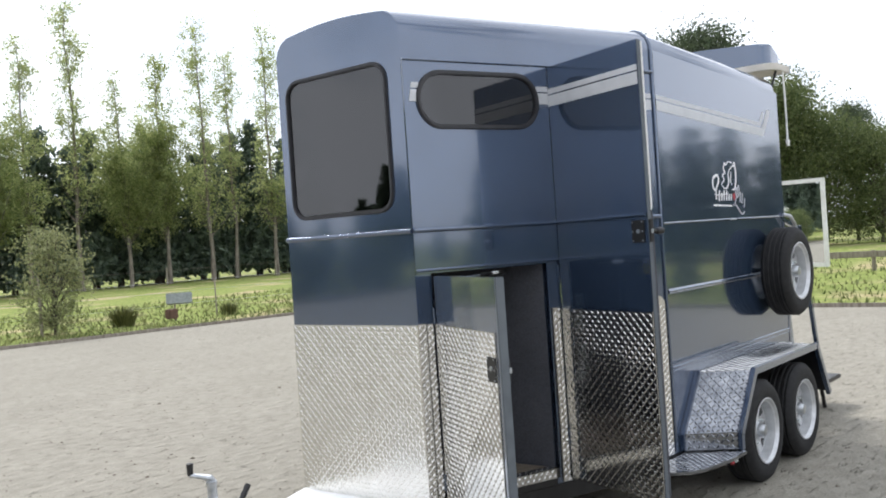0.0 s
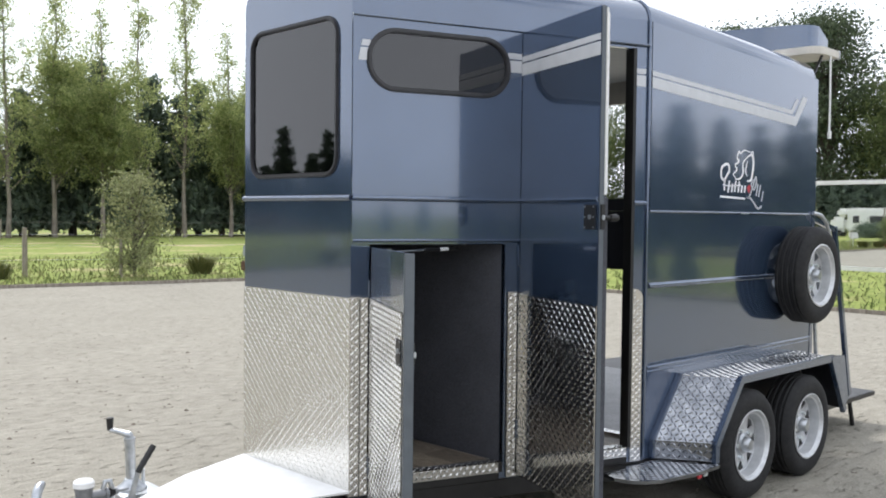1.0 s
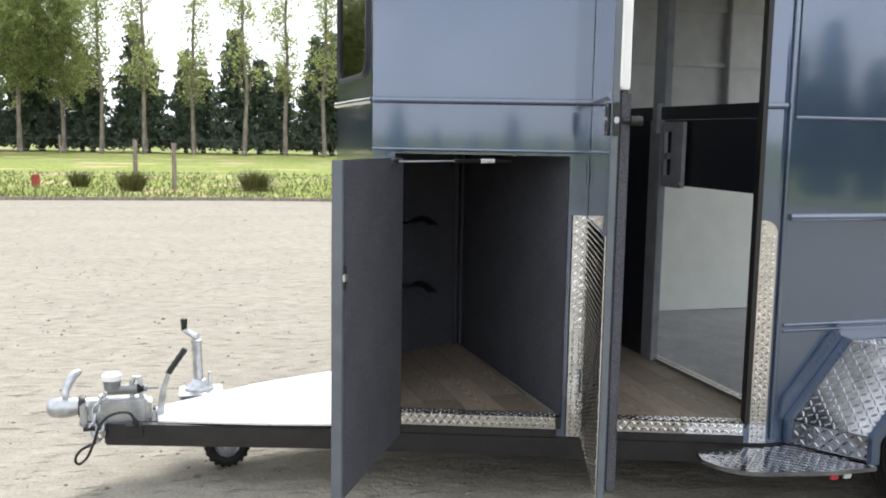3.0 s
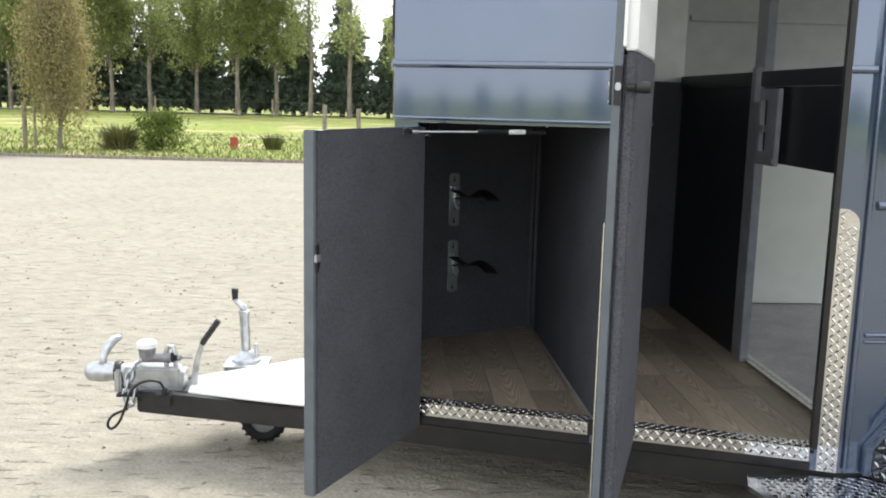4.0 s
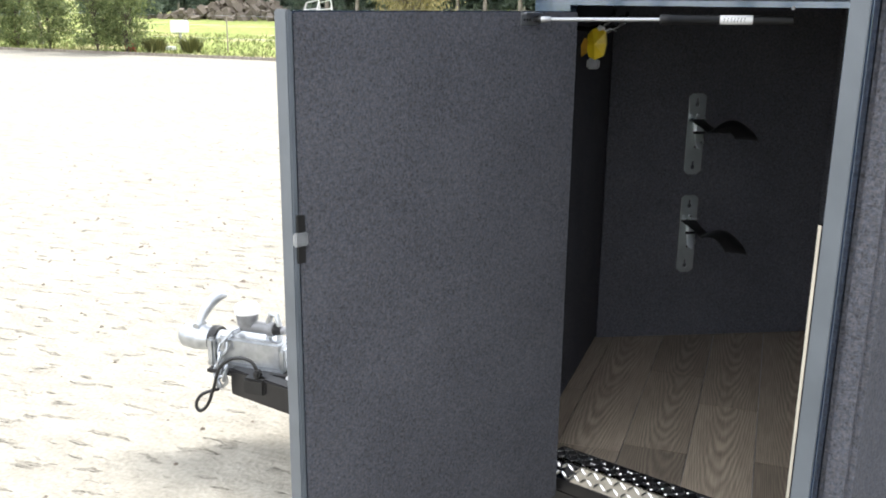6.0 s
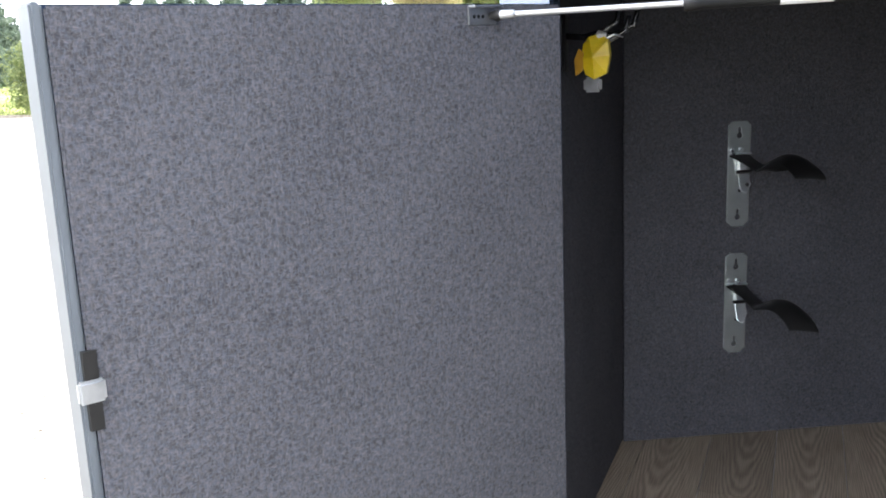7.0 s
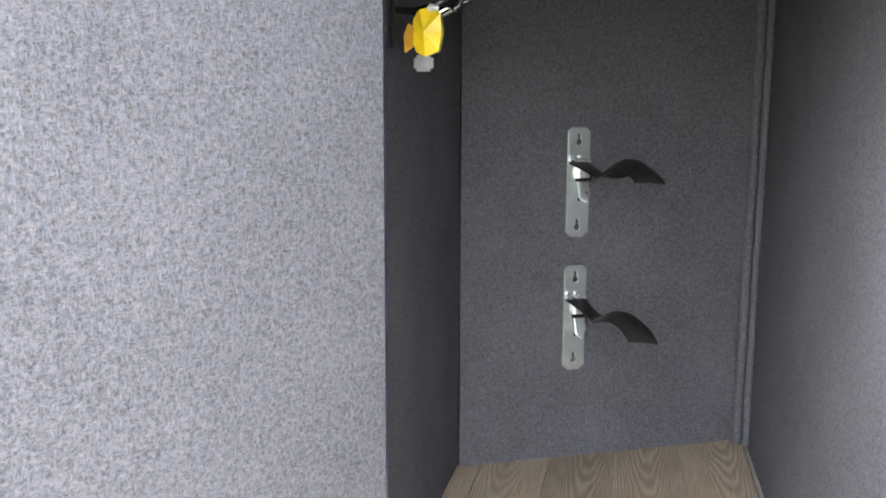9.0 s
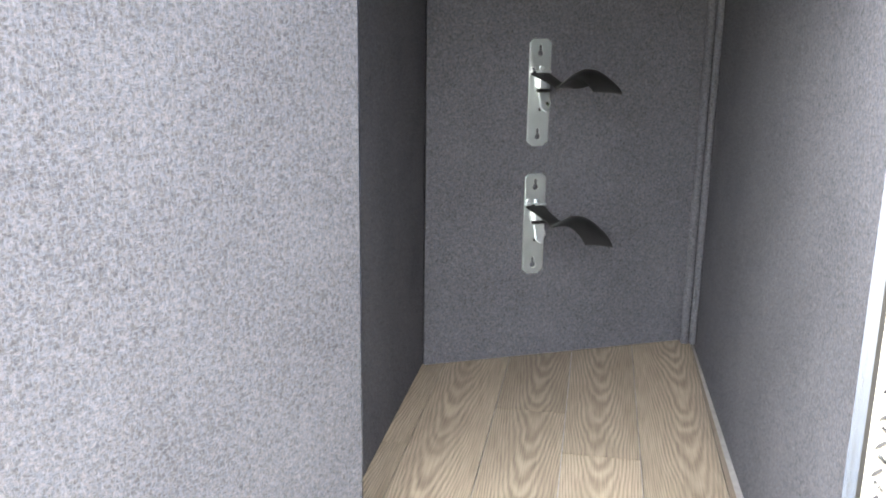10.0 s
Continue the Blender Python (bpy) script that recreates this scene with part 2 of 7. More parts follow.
def plank_material():
    """Vinyl oak boards: long arched figure down each board, fine pores, each board its own tone."""
    m, n, l, p = nodes_of("oak_vinyl_board")

    def calc(op, a, b=None, c=None):
        q = n.new("ShaderNodeMath")
        q.operation = op
        for i, v in enumerate((a, b, c)):
            if v is None:
                continue
            if isinstance(v, (int, float)):
                q.inputs[i].default_value = v
            else:
                l.new(v, q.inputs[i])
        return q.outputs["Value"]

    tc = n.new("ShaderNodeTexCoord")
    info = n.new("ShaderNodeObjectInfo")
    rand = info.outputs["Random"]
    xyz = n.new("ShaderNodeSeparateXYZ")
    l.new(tc.outputs["Object"], xyz.inputs["Vector"])
    # place across the board, -0.5 to 0.5, with the heart off centre by a little
    cell = calc("FRACT", calc("MULTIPLY_ADD", xyz.outputs["X"], 1 / 0.166, 9.4578))
    across = calc("ADD", cell, calc("MULTIPLY_ADD", rand, 0.36, -0.68))
    long = calc("MULTIPLY_ADD", rand, 17.0, xyz.outputs["Y"])
    comb = n.new("ShaderNodeCombineXYZ")
    l.new(calc("MULTIPLY", across, 1.3), comb.inputs["X"])
    l.new(calc("MULTIPLY", long, 2.4), comb.inputs["Y"])
    l.new(rand, comb.inputs["Z"])
    wander = n.new("ShaderNodeTexNoise")
    wander.inputs["Scale"].default_value = 1.6
    wander.inputs["Detail"].default_value = 3.0
    l.new(comb.outputs["Vector"], wander.inputs["Vector"])
    arch = calc("MULTIPLY_ADD", calc("MULTIPLY", across, across), -3.6, long)
    ring = calc("MULTIPLY_ADD", wander.outputs["Fac"], 0.30, arch)
    wave = calc("SINE", calc("MULTIPLY", ring, 62.0))
    pores = n.new("ShaderNodeCombineXYZ")
    l.new(calc("MULTIPLY", across, 62.0), pores.inputs["X"])
    l.new(calc("MULTIPLY", long, 9.0), pores.inputs["Y"])
    grain = n.new("ShaderNodeTexNoise")
    grain.inputs["Scale"].default_value = 1.0
    grain.inputs["Detail"].default_value = 4.0
    l.new(pores.outputs["Vector"], grain.inputs["Vector"])
    cloud = n.new("ShaderNodeTexNoise")
    cloud.inputs["Scale"].default_value = 2.2
    l.new(comb.outputs["Vector"], cloud.inputs["Vector"])
    depth = calc("MULTIPLY", wave, calc("MULTIPLY_ADD", cloud.outputs["Fac"], 0.34, -0.04))
    total = calc("ADD", calc("ADD", depth, calc("MULTIPLY", grain.outputs["Fac"], 0.75)), calc("MULTIPLY", cloud.outputs["Fac"], 0.28))
    ramp = n.new("ShaderNodeValToRGB")
    ramp.color_ramp.elements[0].position, ramp.color_ramp.elements[1].position = 0.22, 0.74
    ramp.color_ramp.elements[0].color = (0.138, 0.110, 0.083, 1)
    ramp.color_ramp.elements[1].color = (0.390, 0.325, 0.248, 1)
    l.new(total, ramp.inputs["Fac"])
    tone = n.new("ShaderNodeMapRange")
    tone.inputs["To Min"].default_value, tone.inputs["To Max"].default_value = 0.64, 1.28
    l.new(calc("FRACT", calc("MULTIPLY", rand, 7.3)), tone.inputs["Value"])
    mul = n.new("ShaderNodeVectorMath")
    mul.operation = "SCALE"
    l.new(ramp.outputs["Color"], mul.inputs[0])
    l.new(tone.outputs["Result"], mul.inputs["Scale"])
    l.new(mul.outputs["Vector"], p.inputs["Base Color"])
    p.inputs["Roughness"].default_value = 0.48
    b = n.new("ShaderNodeBump")
    b.inputs["Strength"].default_value = 0.15
    b.inputs["Distance"].default_value = 0.001
    l.new(grain.outputs["Fac"], b.inputs["Height"])
    l.new(b.outputs["Normal"], p.inputs["Normal"])
    return m


OAK = plank_material()


def leaf_material(name, low, high, through):
    """Leaves: each clump its own green, part of the light passing through."""
    m, n, l, p = nodes_of(name)
    geo = n.new("ShaderNodeNewGeometry")
    ramp = n.new("ShaderNodeValToRGB")
    ramp.color_ramp.elements[0].color = (*low, 1)
    ramp.color_ramp.elements[1].color = (*high, 1)
    l.new(geo.outputs["Random Per Island"], ramp.inputs["Fac"])
    l.new(ramp.outputs["Color"], p.inputs["Base Color"])
    p.inputs["Roughness"].default_value = 0.6
    p.inputs["Specular IOR Level"].default_value = 0.3
    trans = n.new("ShaderNodeBsdfTranslucent")
    l.new(ramp.outputs["Color"], trans.inputs["Color"])
    mix = n.new("ShaderNodeMixShader")
    mix.inputs["Fac"].default_value = through
    l.new(p.outputs["BSDF"], mix.inputs[1])
    l.new(trans.outputs["BSDF"], mix.inputs[2])
    l.new(mix.outputs["Shader"], n["Material Output"].inputs["Surface"])
    return m


POPLAR_LEAF = leaf_material("poplar_leaf", (0.225, 0.285, 0.120), (0.510, 0.540, 0.250), 0.78)
CONIFER_LEAF = leaf_material("conifer_needle", (0.075, 0.108, 0.084), (0.185, 0.235, 0.170), 0.42)
PINE_LEAF = leaf_material("pine_needle", (0.062, 0.090, 0.055), (0.150, 0.185, 0.105), 0.45)
BROAD_LEAF = leaf_material("broad_leaf", (0.090, 0.125, 0.050), (0.230, 0.265, 0.110), 0.5)
SILVER_LEAF = leaf_material("grey_green_leaf", (0.14, 0.165, 0.075), (0.37, 0.38, 0.20), 0.45)
WEEP_LEAF = leaf_material("yellow_weeping_leaf", (0.20, 0.18, 0.08), (0.42, 0.37, 0.18), 0.45)
BRIGHT_LEAF = leaf_material("bright_shrub_leaf", (0.05, 0.09, 0.015), (0.15, 0.19, 0.03), 0.3)
RUSH = leaf_material("rush_blade", (0.06, 0.075, 0.025), (0.17, 0.165, 0.06), 0.25)
STRAW = leaf_material("dry_blade", (0.20, 0.16, 0.09), (0.36, 0.30, 0.18), 0.2)
GRASS_BLADE = leaf_material("grass_blade", (0.090, 0.125, 0.036), (0.240, 0.245, 0.105), 0.4)
BARK = surface("pale_bark", (0.12, 0.10, 0.08), (0.27, 0.24, 0.20), 0.9, 0.0, 6.0, stretch=(1, 1, 0.3), bump=0.4, bump_dist=0.02)
DARK_BARK = surface("dark_bark", (0.05, 0.04, 0.03), (0.12, 0.10, 0.08), 0.9, 0.0, 6.0, stretch=(1, 1, 0.3), bump=0.4, bump_dist=0.02)


def gravel_material():
    """Fine grey sand: gritty close up, with shallow raked ripples and scuffed tracks."""
    m, n, l, p = nodes_of("fine_grey_sand_and_gravel")
    tc = n.new("ShaderNodeTexCoord")

    def noise(scale, detail, stretch=(1, 1, 1), turn=0.0):
        mp = n.new("ShaderNodeMapping")
        mp.inputs["Scale"].default_value = stretch
        mp.inputs["Rotation"].default_value = (0, 0, radians(turn))
        l.new(tc.outputs["Object"], mp.inputs["Vector"])
        t = n.new("ShaderNodeTexNoise")
        t.inputs["Scale"].default_value, t.inputs["Detail"].default_value = scale, detail
        l.new(mp.outputs["Vector"], t.inputs["Vector"])
        return t.outputs["Fac"]

    def calc(op, a, b, c=None):
        q = n.new("ShaderNodeMath")
        q.operation = op
        for i, v in enumerate((a, b, c)):
            if isinstance(v, (int, float)):
                q.inputs[i].default_value = v
            elif v is not None:
                l.new(v, q.inputs[i])
        return q.outputs["Value"]

    grit = noise(60.0, 6.0)
    ripple = noise(8.0, 8.0, (0.8, 1.25, 1), 25)
    crumb = noise(13.0, 3.0, (0.45, 1.7, 1), 14)
    track = noise(0.9, 5.0, (0.7, 1.2, 1), 10)
    ramp = n.new("ShaderNodeValToRGB")
    ramp.color_ramp.elements[0].position, ramp.color_ramp.elements[1].position = 0.30, 0.70
    ramp.color_ramp.elements[0].color = (0.195, 0.182, 0.150, 1)
    ramp.color_ramp.elements[1].color = (0.385, 0.362, 0.305, 1)
    total = calc("ADD", calc("MULTIPLY", grit, 0.50), calc("ADD", calc("MULTIPLY", ripple, 0.36), calc("MULTIPLY", track, 0.16)))
    # raised crumbs; the small shadows they cast are darkened into the colour too
    crumb_mask = n.new("ShaderNodeMapRange")
    crumb_mask.interpolation_type = "SMOOTHSTEP"
    crumb_mask.inputs["From Min"].default_value, crumb_mask.inputs["From Max"].default_value = 0.60, 0.70
    l.new(crumb, crumb_mask.inputs["Value"])
    l.new(calc("MULTIPLY_ADD", crumb_mask.outputs["Result"], -0.10, total), ramp.inputs["Fac"])
    l.new(ramp.outputs["Color"], p.inputs["Base Color"])
    p.inputs["Roughness"].default_value = 0.95
    p.inputs["Specular IOR Level"].default_value = 0.15
    clod = n.new("ShaderNodeBump")
    clod.inputs["Strength"].default_value, clod.inputs["Distance"].default_value = 0.8, 0.03
    l.new(crumb_mask.outputs["Result"], clod.inputs["Height"])
    fine = n.new("ShaderNodeBump")
    fine.inputs["Strength"].default_value, fine.inputs["Distance"].default_value = 0.7, 0.012
    l.new(grit, fine.inputs["Height"])
    l.new(clod.outputs["Normal"], fine.inputs["Normal"])
    wide = n.new("ShaderNodeBump")
    wide.inputs["Strength"].default_value, wide.inputs["Distance"].default_value = 0.9, 0.038
    l.new(ripple, wide.inputs["Height"])
    l.new(fine.outputs["Normal"], wide.inputs["Normal"])
    l.new(wide.outputs["Normal"], p.inputs["Normal"])
    return m


GRAVEL = gravel_material()


def turf_material():
    """Mown grass with dry straw-coloured patches."""
    m, n, l, p = nodes_of("mown_grass")
    tc = n.new("ShaderNodeTexCoord")
    tones = []
    for scale, detail, lo, hi, c0, c1 in ((4.5, 8.0, 0.32, 0.68, (0.130, 0.180, 0.040), (0.300, 0.330, 0.105)), (0.33, 6.0, 0.53, 0.66, (0, 0, 0), (1, 1, 1)), (9.0, 8.0, 0.3, 0.7, (0.29, 0.235, 0.120), (0.50, 0.43, 0.26))):
        t = n.new("ShaderNodeTexNoise")
        t.inputs["Scale"].default_value, t.inputs["Detail"].default_value = scale, detail
        l.new(tc.outputs["Object"], t.inputs["Vector"])
        r = n.new("ShaderNodeValToRGB")
        r.color_ramp.elements[0].position, r.color_ramp.elements[1].position = lo, hi
        r.color_ramp.elements[0].color, r.color_ramp.elements[1].color = (*c0, 1), (*c1, 1)
        l.new(t.outputs["Fac"], r.inputs["Fac"])
        tones.append(r.outputs["Color"])
    mix = n.new("ShaderNodeMix")
    mix.data_type = "RGBA"
    l.new(tones[1], mix.inputs["Factor"])
    l.new(tones[0], mix.inputs["A"])
    l.new(tones[2], mix.inputs["B"])
    l.new(mix.outputs["Result"], p.inputs["Base Color"])
    p.inputs["Roughness"].default_value = 0.95
    p.inputs["Specular IOR Level"].default_value = 0.1
    b = n.new("ShaderNodeBump")
    b.inputs["Strength"].default_value = 0.8
    b.inputs["Distance"].default_value = 0.04
    l.new(tones[0], b.inputs["Height"])
    l.new(b.outputs["Normal"], p.inputs["Normal"])
    return m


TURF = turf_material()
TIMBER = surface("weathered_timber", (0.16, 0.135, 0.105), (0.31, 0.275, 0.225), 0.85, 0.0, 18.0, stretch=(1, 1, 0.15), bump=0.3)
CREAM = surface("cream_lining", (0.52, 0.49, 0.43), (0.62, 0.59, 0.53), 0.5, 0.0, 9.0, coarse=0.05)
FRAME_WHITE = surface("white_frame_paint", (0.62, 0.62, 0.60), (0.74, 0.74, 0.72), 0.45, 0.0, 9.0, coarse=0.06)
DIRT = surface("bare_earth", (0.10, 0.085, 0.068), (0.20, 0.165, 0.13), 0.95, 0.0, 12.0, bump=0.5, bump_dist=0.02)


# ---------------------------------------------------------------- mesh helpers
class Shape:
    """Vertices and faces gathered before they become one mesh."""

    def __init__(self):
        self.v, self.f = [], []

    def add(self, verts, faces):
        base = len(self.v)
        self.v += [tuple(p) for p in verts]
        self.f += [tuple(base + i for i in face) for face in faces]
        return self

    def box(self, x0, x1, y0, y1, z0, z1, m=None):
        p = [Vector((x, y, z)) for z in (z0, z1) for y in (y0, y1) for x in (x0, x1)]
        if m is not None:
            p = [m @ q for q in p]
        return self.add(p, [(0, 2, 3, 1), (4, 5, 7, 6), (0, 1, 5, 4), (2, 6, 7, 3), (0, 4, 6, 2), (1, 3, 7, 5)])

    def slab(self, outer, holes, w0, w1, m):
        """A flat sheet of the given outline with holes through it, from w0 to w1."""
        loops = [outer] + list(holes)
        flat = [q for loop in loops for q in loop]
        tris = tessellate([[Vector((u, v, 0)) for u, v in loop] for loop in loops])
        n = len(flat)
        verts = [m @ Vector((u, v, w)) for w in (w0, w1) for u, v in flat]
        faces = [tuple(t) for t in tris] + [tuple(n + i for i in reversed(t)) for t in tris]
        start = 0
        for loop in loops:
            k = len(loop)
            faces += [(start + i, start + (i + 1) % k, n + start + (i + 1) % k, n + start + i) for i in range(k)]
            start += k
        return self.add(verts, faces)

    def ring(self, outer, inner, w0, w1, m):
        """A frame between two outlines of as many points."""
        k = len(outer)
        verts = [m @ Vector((u, v, w)) for w in (w0, w1) for loop in (outer, inner) for u, v in loop]
        faces = []
        for i in range(k):
            j = (i + 1) % k
            a, b, c, d = 0, k, 2 * k, 3 * k
            faces += [(a + i, a + j, b + j, b + i), (c + i, d + i, d + j, c + j), (a + i, c + i, c + j, a + j), (b + i, b + j, d + j, d + i)]
        return self.add(verts, faces)

    def tube(self, path, radius, n=10, closed=False):
        path = [Vector(p) for p in path]
        radii = radius if isinstance(radius, (list, tuple)) else [radius] * len(path)
        verts, faces, side = [], [], None
        for i, p in enumerate(path):
            ahead = (path[min(i + 1, len(path) - 1)] - path[max(i - 1, 0)]).normalized()
            if side is None:
                side = ahead.orthogonal().normalized()
            side = (side - ahead * side.dot(ahead)).normalized()
            up = ahead.cross(side)
            verts += [p + radii[i] * (math.cos(2 * math.pi * k / n) * side + math.sin(2 * math.pi * k / n) * up) for k in range(n)]
        for i in range(len(path) - 1):
            faces += [(i * n + k, i * n + (k + 1) % n, (i + 1) * n + (k + 1) % n, (i + 1) * n + k) for k in range(n)]
        last = (len(path) - 1) * n
        faces += [tuple(reversed(range(n))), tuple(range(last, last + n))]
        return self.add(verts, faces)

    def lathe(self, profile, n, m):
        """Profile of (radius, height) turned about the local z axis; closed end to end."""
        verts = [m @ Vector((r * math.cos(2 * math.pi * k / n), r * math.sin(2 * math.pi * k / n), h)) for r, h in profile for k in range(n)]
        rows, faces = len(profile), []
        for i in range(rows):
            j = (i + 1) % rows
            faces += [(i * n + k, i * n + (k + 1) % n, j * n + (k + 1) % n, j * n + k) for k in range(n)]
        return self.add(verts, faces)

    def disc(self, r, h0, h1, n, m):
        verts = [m @ Vector((r * math.cos(2 * math.pi * k / n), r * math.sin(2 * math.pi * k / n), h)) for h in (h0, h1) for k in range(n)]
        faces = [(k, (k + 1) % n, n + (k + 1) % n, n + k) for k in range(n)] + [tuple(reversed(range(n))), tuple(range(n, 2 * n))]
        return self.add(verts, faces)

    def treads(self, u0, u1, v0, v1, w, m, inside=None, pitch=0.0235, length=0.0150, width=0.0044, high=0.0026):
        """The raised bars of tread plate, turned by turns one way and the other."""
        nu, nv = int((u1 - u0) / pitch), int((v1 - v0) / pitch)
        for i in range(nu):
            for j in range(nv):
                u = u0 + (i + 0.5) * (u1 - u0) / nu
                v = v0 + (j + 0.5) * (v1 - v0) / nv
                if inside and not inside(u, v):
                    continue
                a = radians(45 if (i + j) % 2 else -45)
                c, s = math.cos(a), math.sin(a)
                pts = []
                for p, q, h in ((-length, 0, 0), (-length * 0.5, -width, 0), (length * 0.5, -width, 0), (length, 0, 0), (length * 0.5, width, 0), (-length * 0.5, width, 0), (-length * 0.5, 0, high), (length * 0.5, 0, high)):
                    pts.append(m @ Vector((u + p * c - q * s, v + p * s + q * c, w + h)))
                self.add(pts, [(0, 1, 6), (1, 2, 7, 6), (2, 3, 7), (3, 4, 7), (4, 5, 6, 7), (5, 0, 6)])
        return self

    def mesh(self, name, bevel=0.0, smooth=0.0, tidy=True, segments=2):
        data = bpy.data.meshes.new(name)
        data.from_pydata(self.v, [], self.f)
        if tidy or bevel:
            bm = bmesh.new()
            bm.from_mesh(data)
            if bevel:
                bmesh.ops.remove_doubles(bm, verts=bm.verts, dist=1e-5)
            bmesh.ops.recalc_face_normals(bm, faces=bm.faces)
            if bevel:
                edges = [e for e in bm.edges if len(e.link_faces) == 2 and e.calc_face_angle(0) > 0.6]
                bmesh.ops.bevel(bm, geom=edges, offset=bevel, segments=segments, affect="EDGES", clamp_overlap=True)
            bm.to_mesh(data)
            bm.free()
        if smooth:
            data.shade_smooth()
            data.set_sharp_from_angle(angle=radians(smooth))
        return data


def tessellate(loops):
    from mathutils.geometry import tessellate_polygon
    return tessellate_polygon(loops)


def part(name, shape, material, parent=None, label="", bevel=0.0, smooth=0.0, tidy=True):
    """One mesh object of a shape, under its thing or part."""
    data = shape if isinstance(shape, bpy.types.Mesh) else shape.mesh(name, bevel, smooth, tidy)
    if not data.materials:
        data.materials.append(material)
    ob = new(name, data)
    if parent is not None:
        ob.parent = parent
    if label:
        tagged(ob, label)
    return ob


def thing(name, label, category, group="", kind="", at=None):
    ob = new(name)
    ob.empty_display_size = 0.1
    if at is not None:
        ob.matrix_basis = at
    return tagged(ob, label, category, group, kind)


def rounded(u0, u1, v0, v1, r, n=6):
    """The outline of a rectangle with rounded corners: r is one radius or four (from u0 v0 round by u1 v0)."""
    radii = r if isinstance(r, (list, tuple)) else [r] * 4
    out = []
    for (cu, cv, a0), q in zip(((u0, v0, 180), (u1, v0, 270), (u1, v1, 0), (u0, v1, 90)), radii):
        mu = cu + q if cu == u0 else cu - q
        mv = cv + q if cv == v0 else cv - q
        for k in range(n + 1 if q > 0 else 1):
            a = radians(a0 + (90 * k / n if q > 0 else 0))
            out.append((mu + q * math.cos(a), mv + q * math.sin(a)) if q > 0 else (cu, cv))
    return out


def rect(u0, u1, v0, v1):
    return [(u0, v0), (u1, v0), (u1, v1), (u0, v1)]


def frame_of(origin, u, v, w):
    m = Matrix.Identity(4)
    for k, axis in enumerate((u, v, w)):
        for i in range(3):
            m[i][k] = axis[i]
    for i in range(3):
        m[i][3] = origin[i]
    return m


# ---------------------------------------------------------------- the trailer's plan
TAPER = radians(19.0)
CT, ST = math.cos(TAPER), math.sin(TAPER)
NEAR_Y, FAR_Y, FRONT_W = -0.553, 1.93, 0.930
SHOULDER_X, REAR_X = 1.607, 3.72
BASE_Z, FLOOR_Z, ROOF_Z, ARC = 0.30, 0.385, 3.015, 0.28
FALL = 0.085          # the roof drops this much from the shoulder to the tail
WALL_M = frame_of((0, 0, 0), (CT, -ST, 0), (0, 0, 1), (-ST, -CT, 0))            # near tapered wall: along, up, outward
FRONT_M = frame_of((0, 0, 0), (0, 1, 0), (0, 0, 1), (-1, 0, 0))
SIDE_M = frame_of((0, NEAR_Y, 0), (1, 0, 0), (0, 0, 1), (0, -1, 0))
FAR_LEN = math.hypot(SHOULDER_X, FAR_Y - FRONT_W)
FC, FS = SHOULDER_X / FAR_LEN, (FAR_Y - FRONT_W) / FAR_LEN
FARWALL_M = frame_of((0, FRONT_W, 0), (FC, FS, 0), (0, 0, 1), (-FS, FC, 0))
FARSIDE_M = frame_of((0, FAR_Y, 0), (1, 0, 0), (0, 0, 1), (0, 1, 0))
WALL_LEN = 1.70

trailer = thing("horse_trailer", "navy tandem horse trailer with tread-plate trim and open doors", "trailer")


def roof_line(y0, y1, eave, inset=0.0):
    """Cross-section of the roof: tight rounded edges and a shallow barrel between them."""
    r, y0, y1 = 0.13 - inset, y0 + inset, y1 - inset
    edge = [(r - r * math.cos(radians(a)), r * math.sin(radians(a))) for a in range(0, 91, 15)]
    da, za = edge[-1]
    rise = 0.012 + 0.012 * (y1 - y0)
    line = [(y0 + d, eave + z) for d, z in edge]
    line += [(y0 + da + (y1 - y0 - 2 * da) * k / 12, eave + za + rise * math.sin(math.pi * k / 12)) for k in range(1, 12)]
    return line + [(y1 - d, eave + z) for d, z in reversed(edge)]


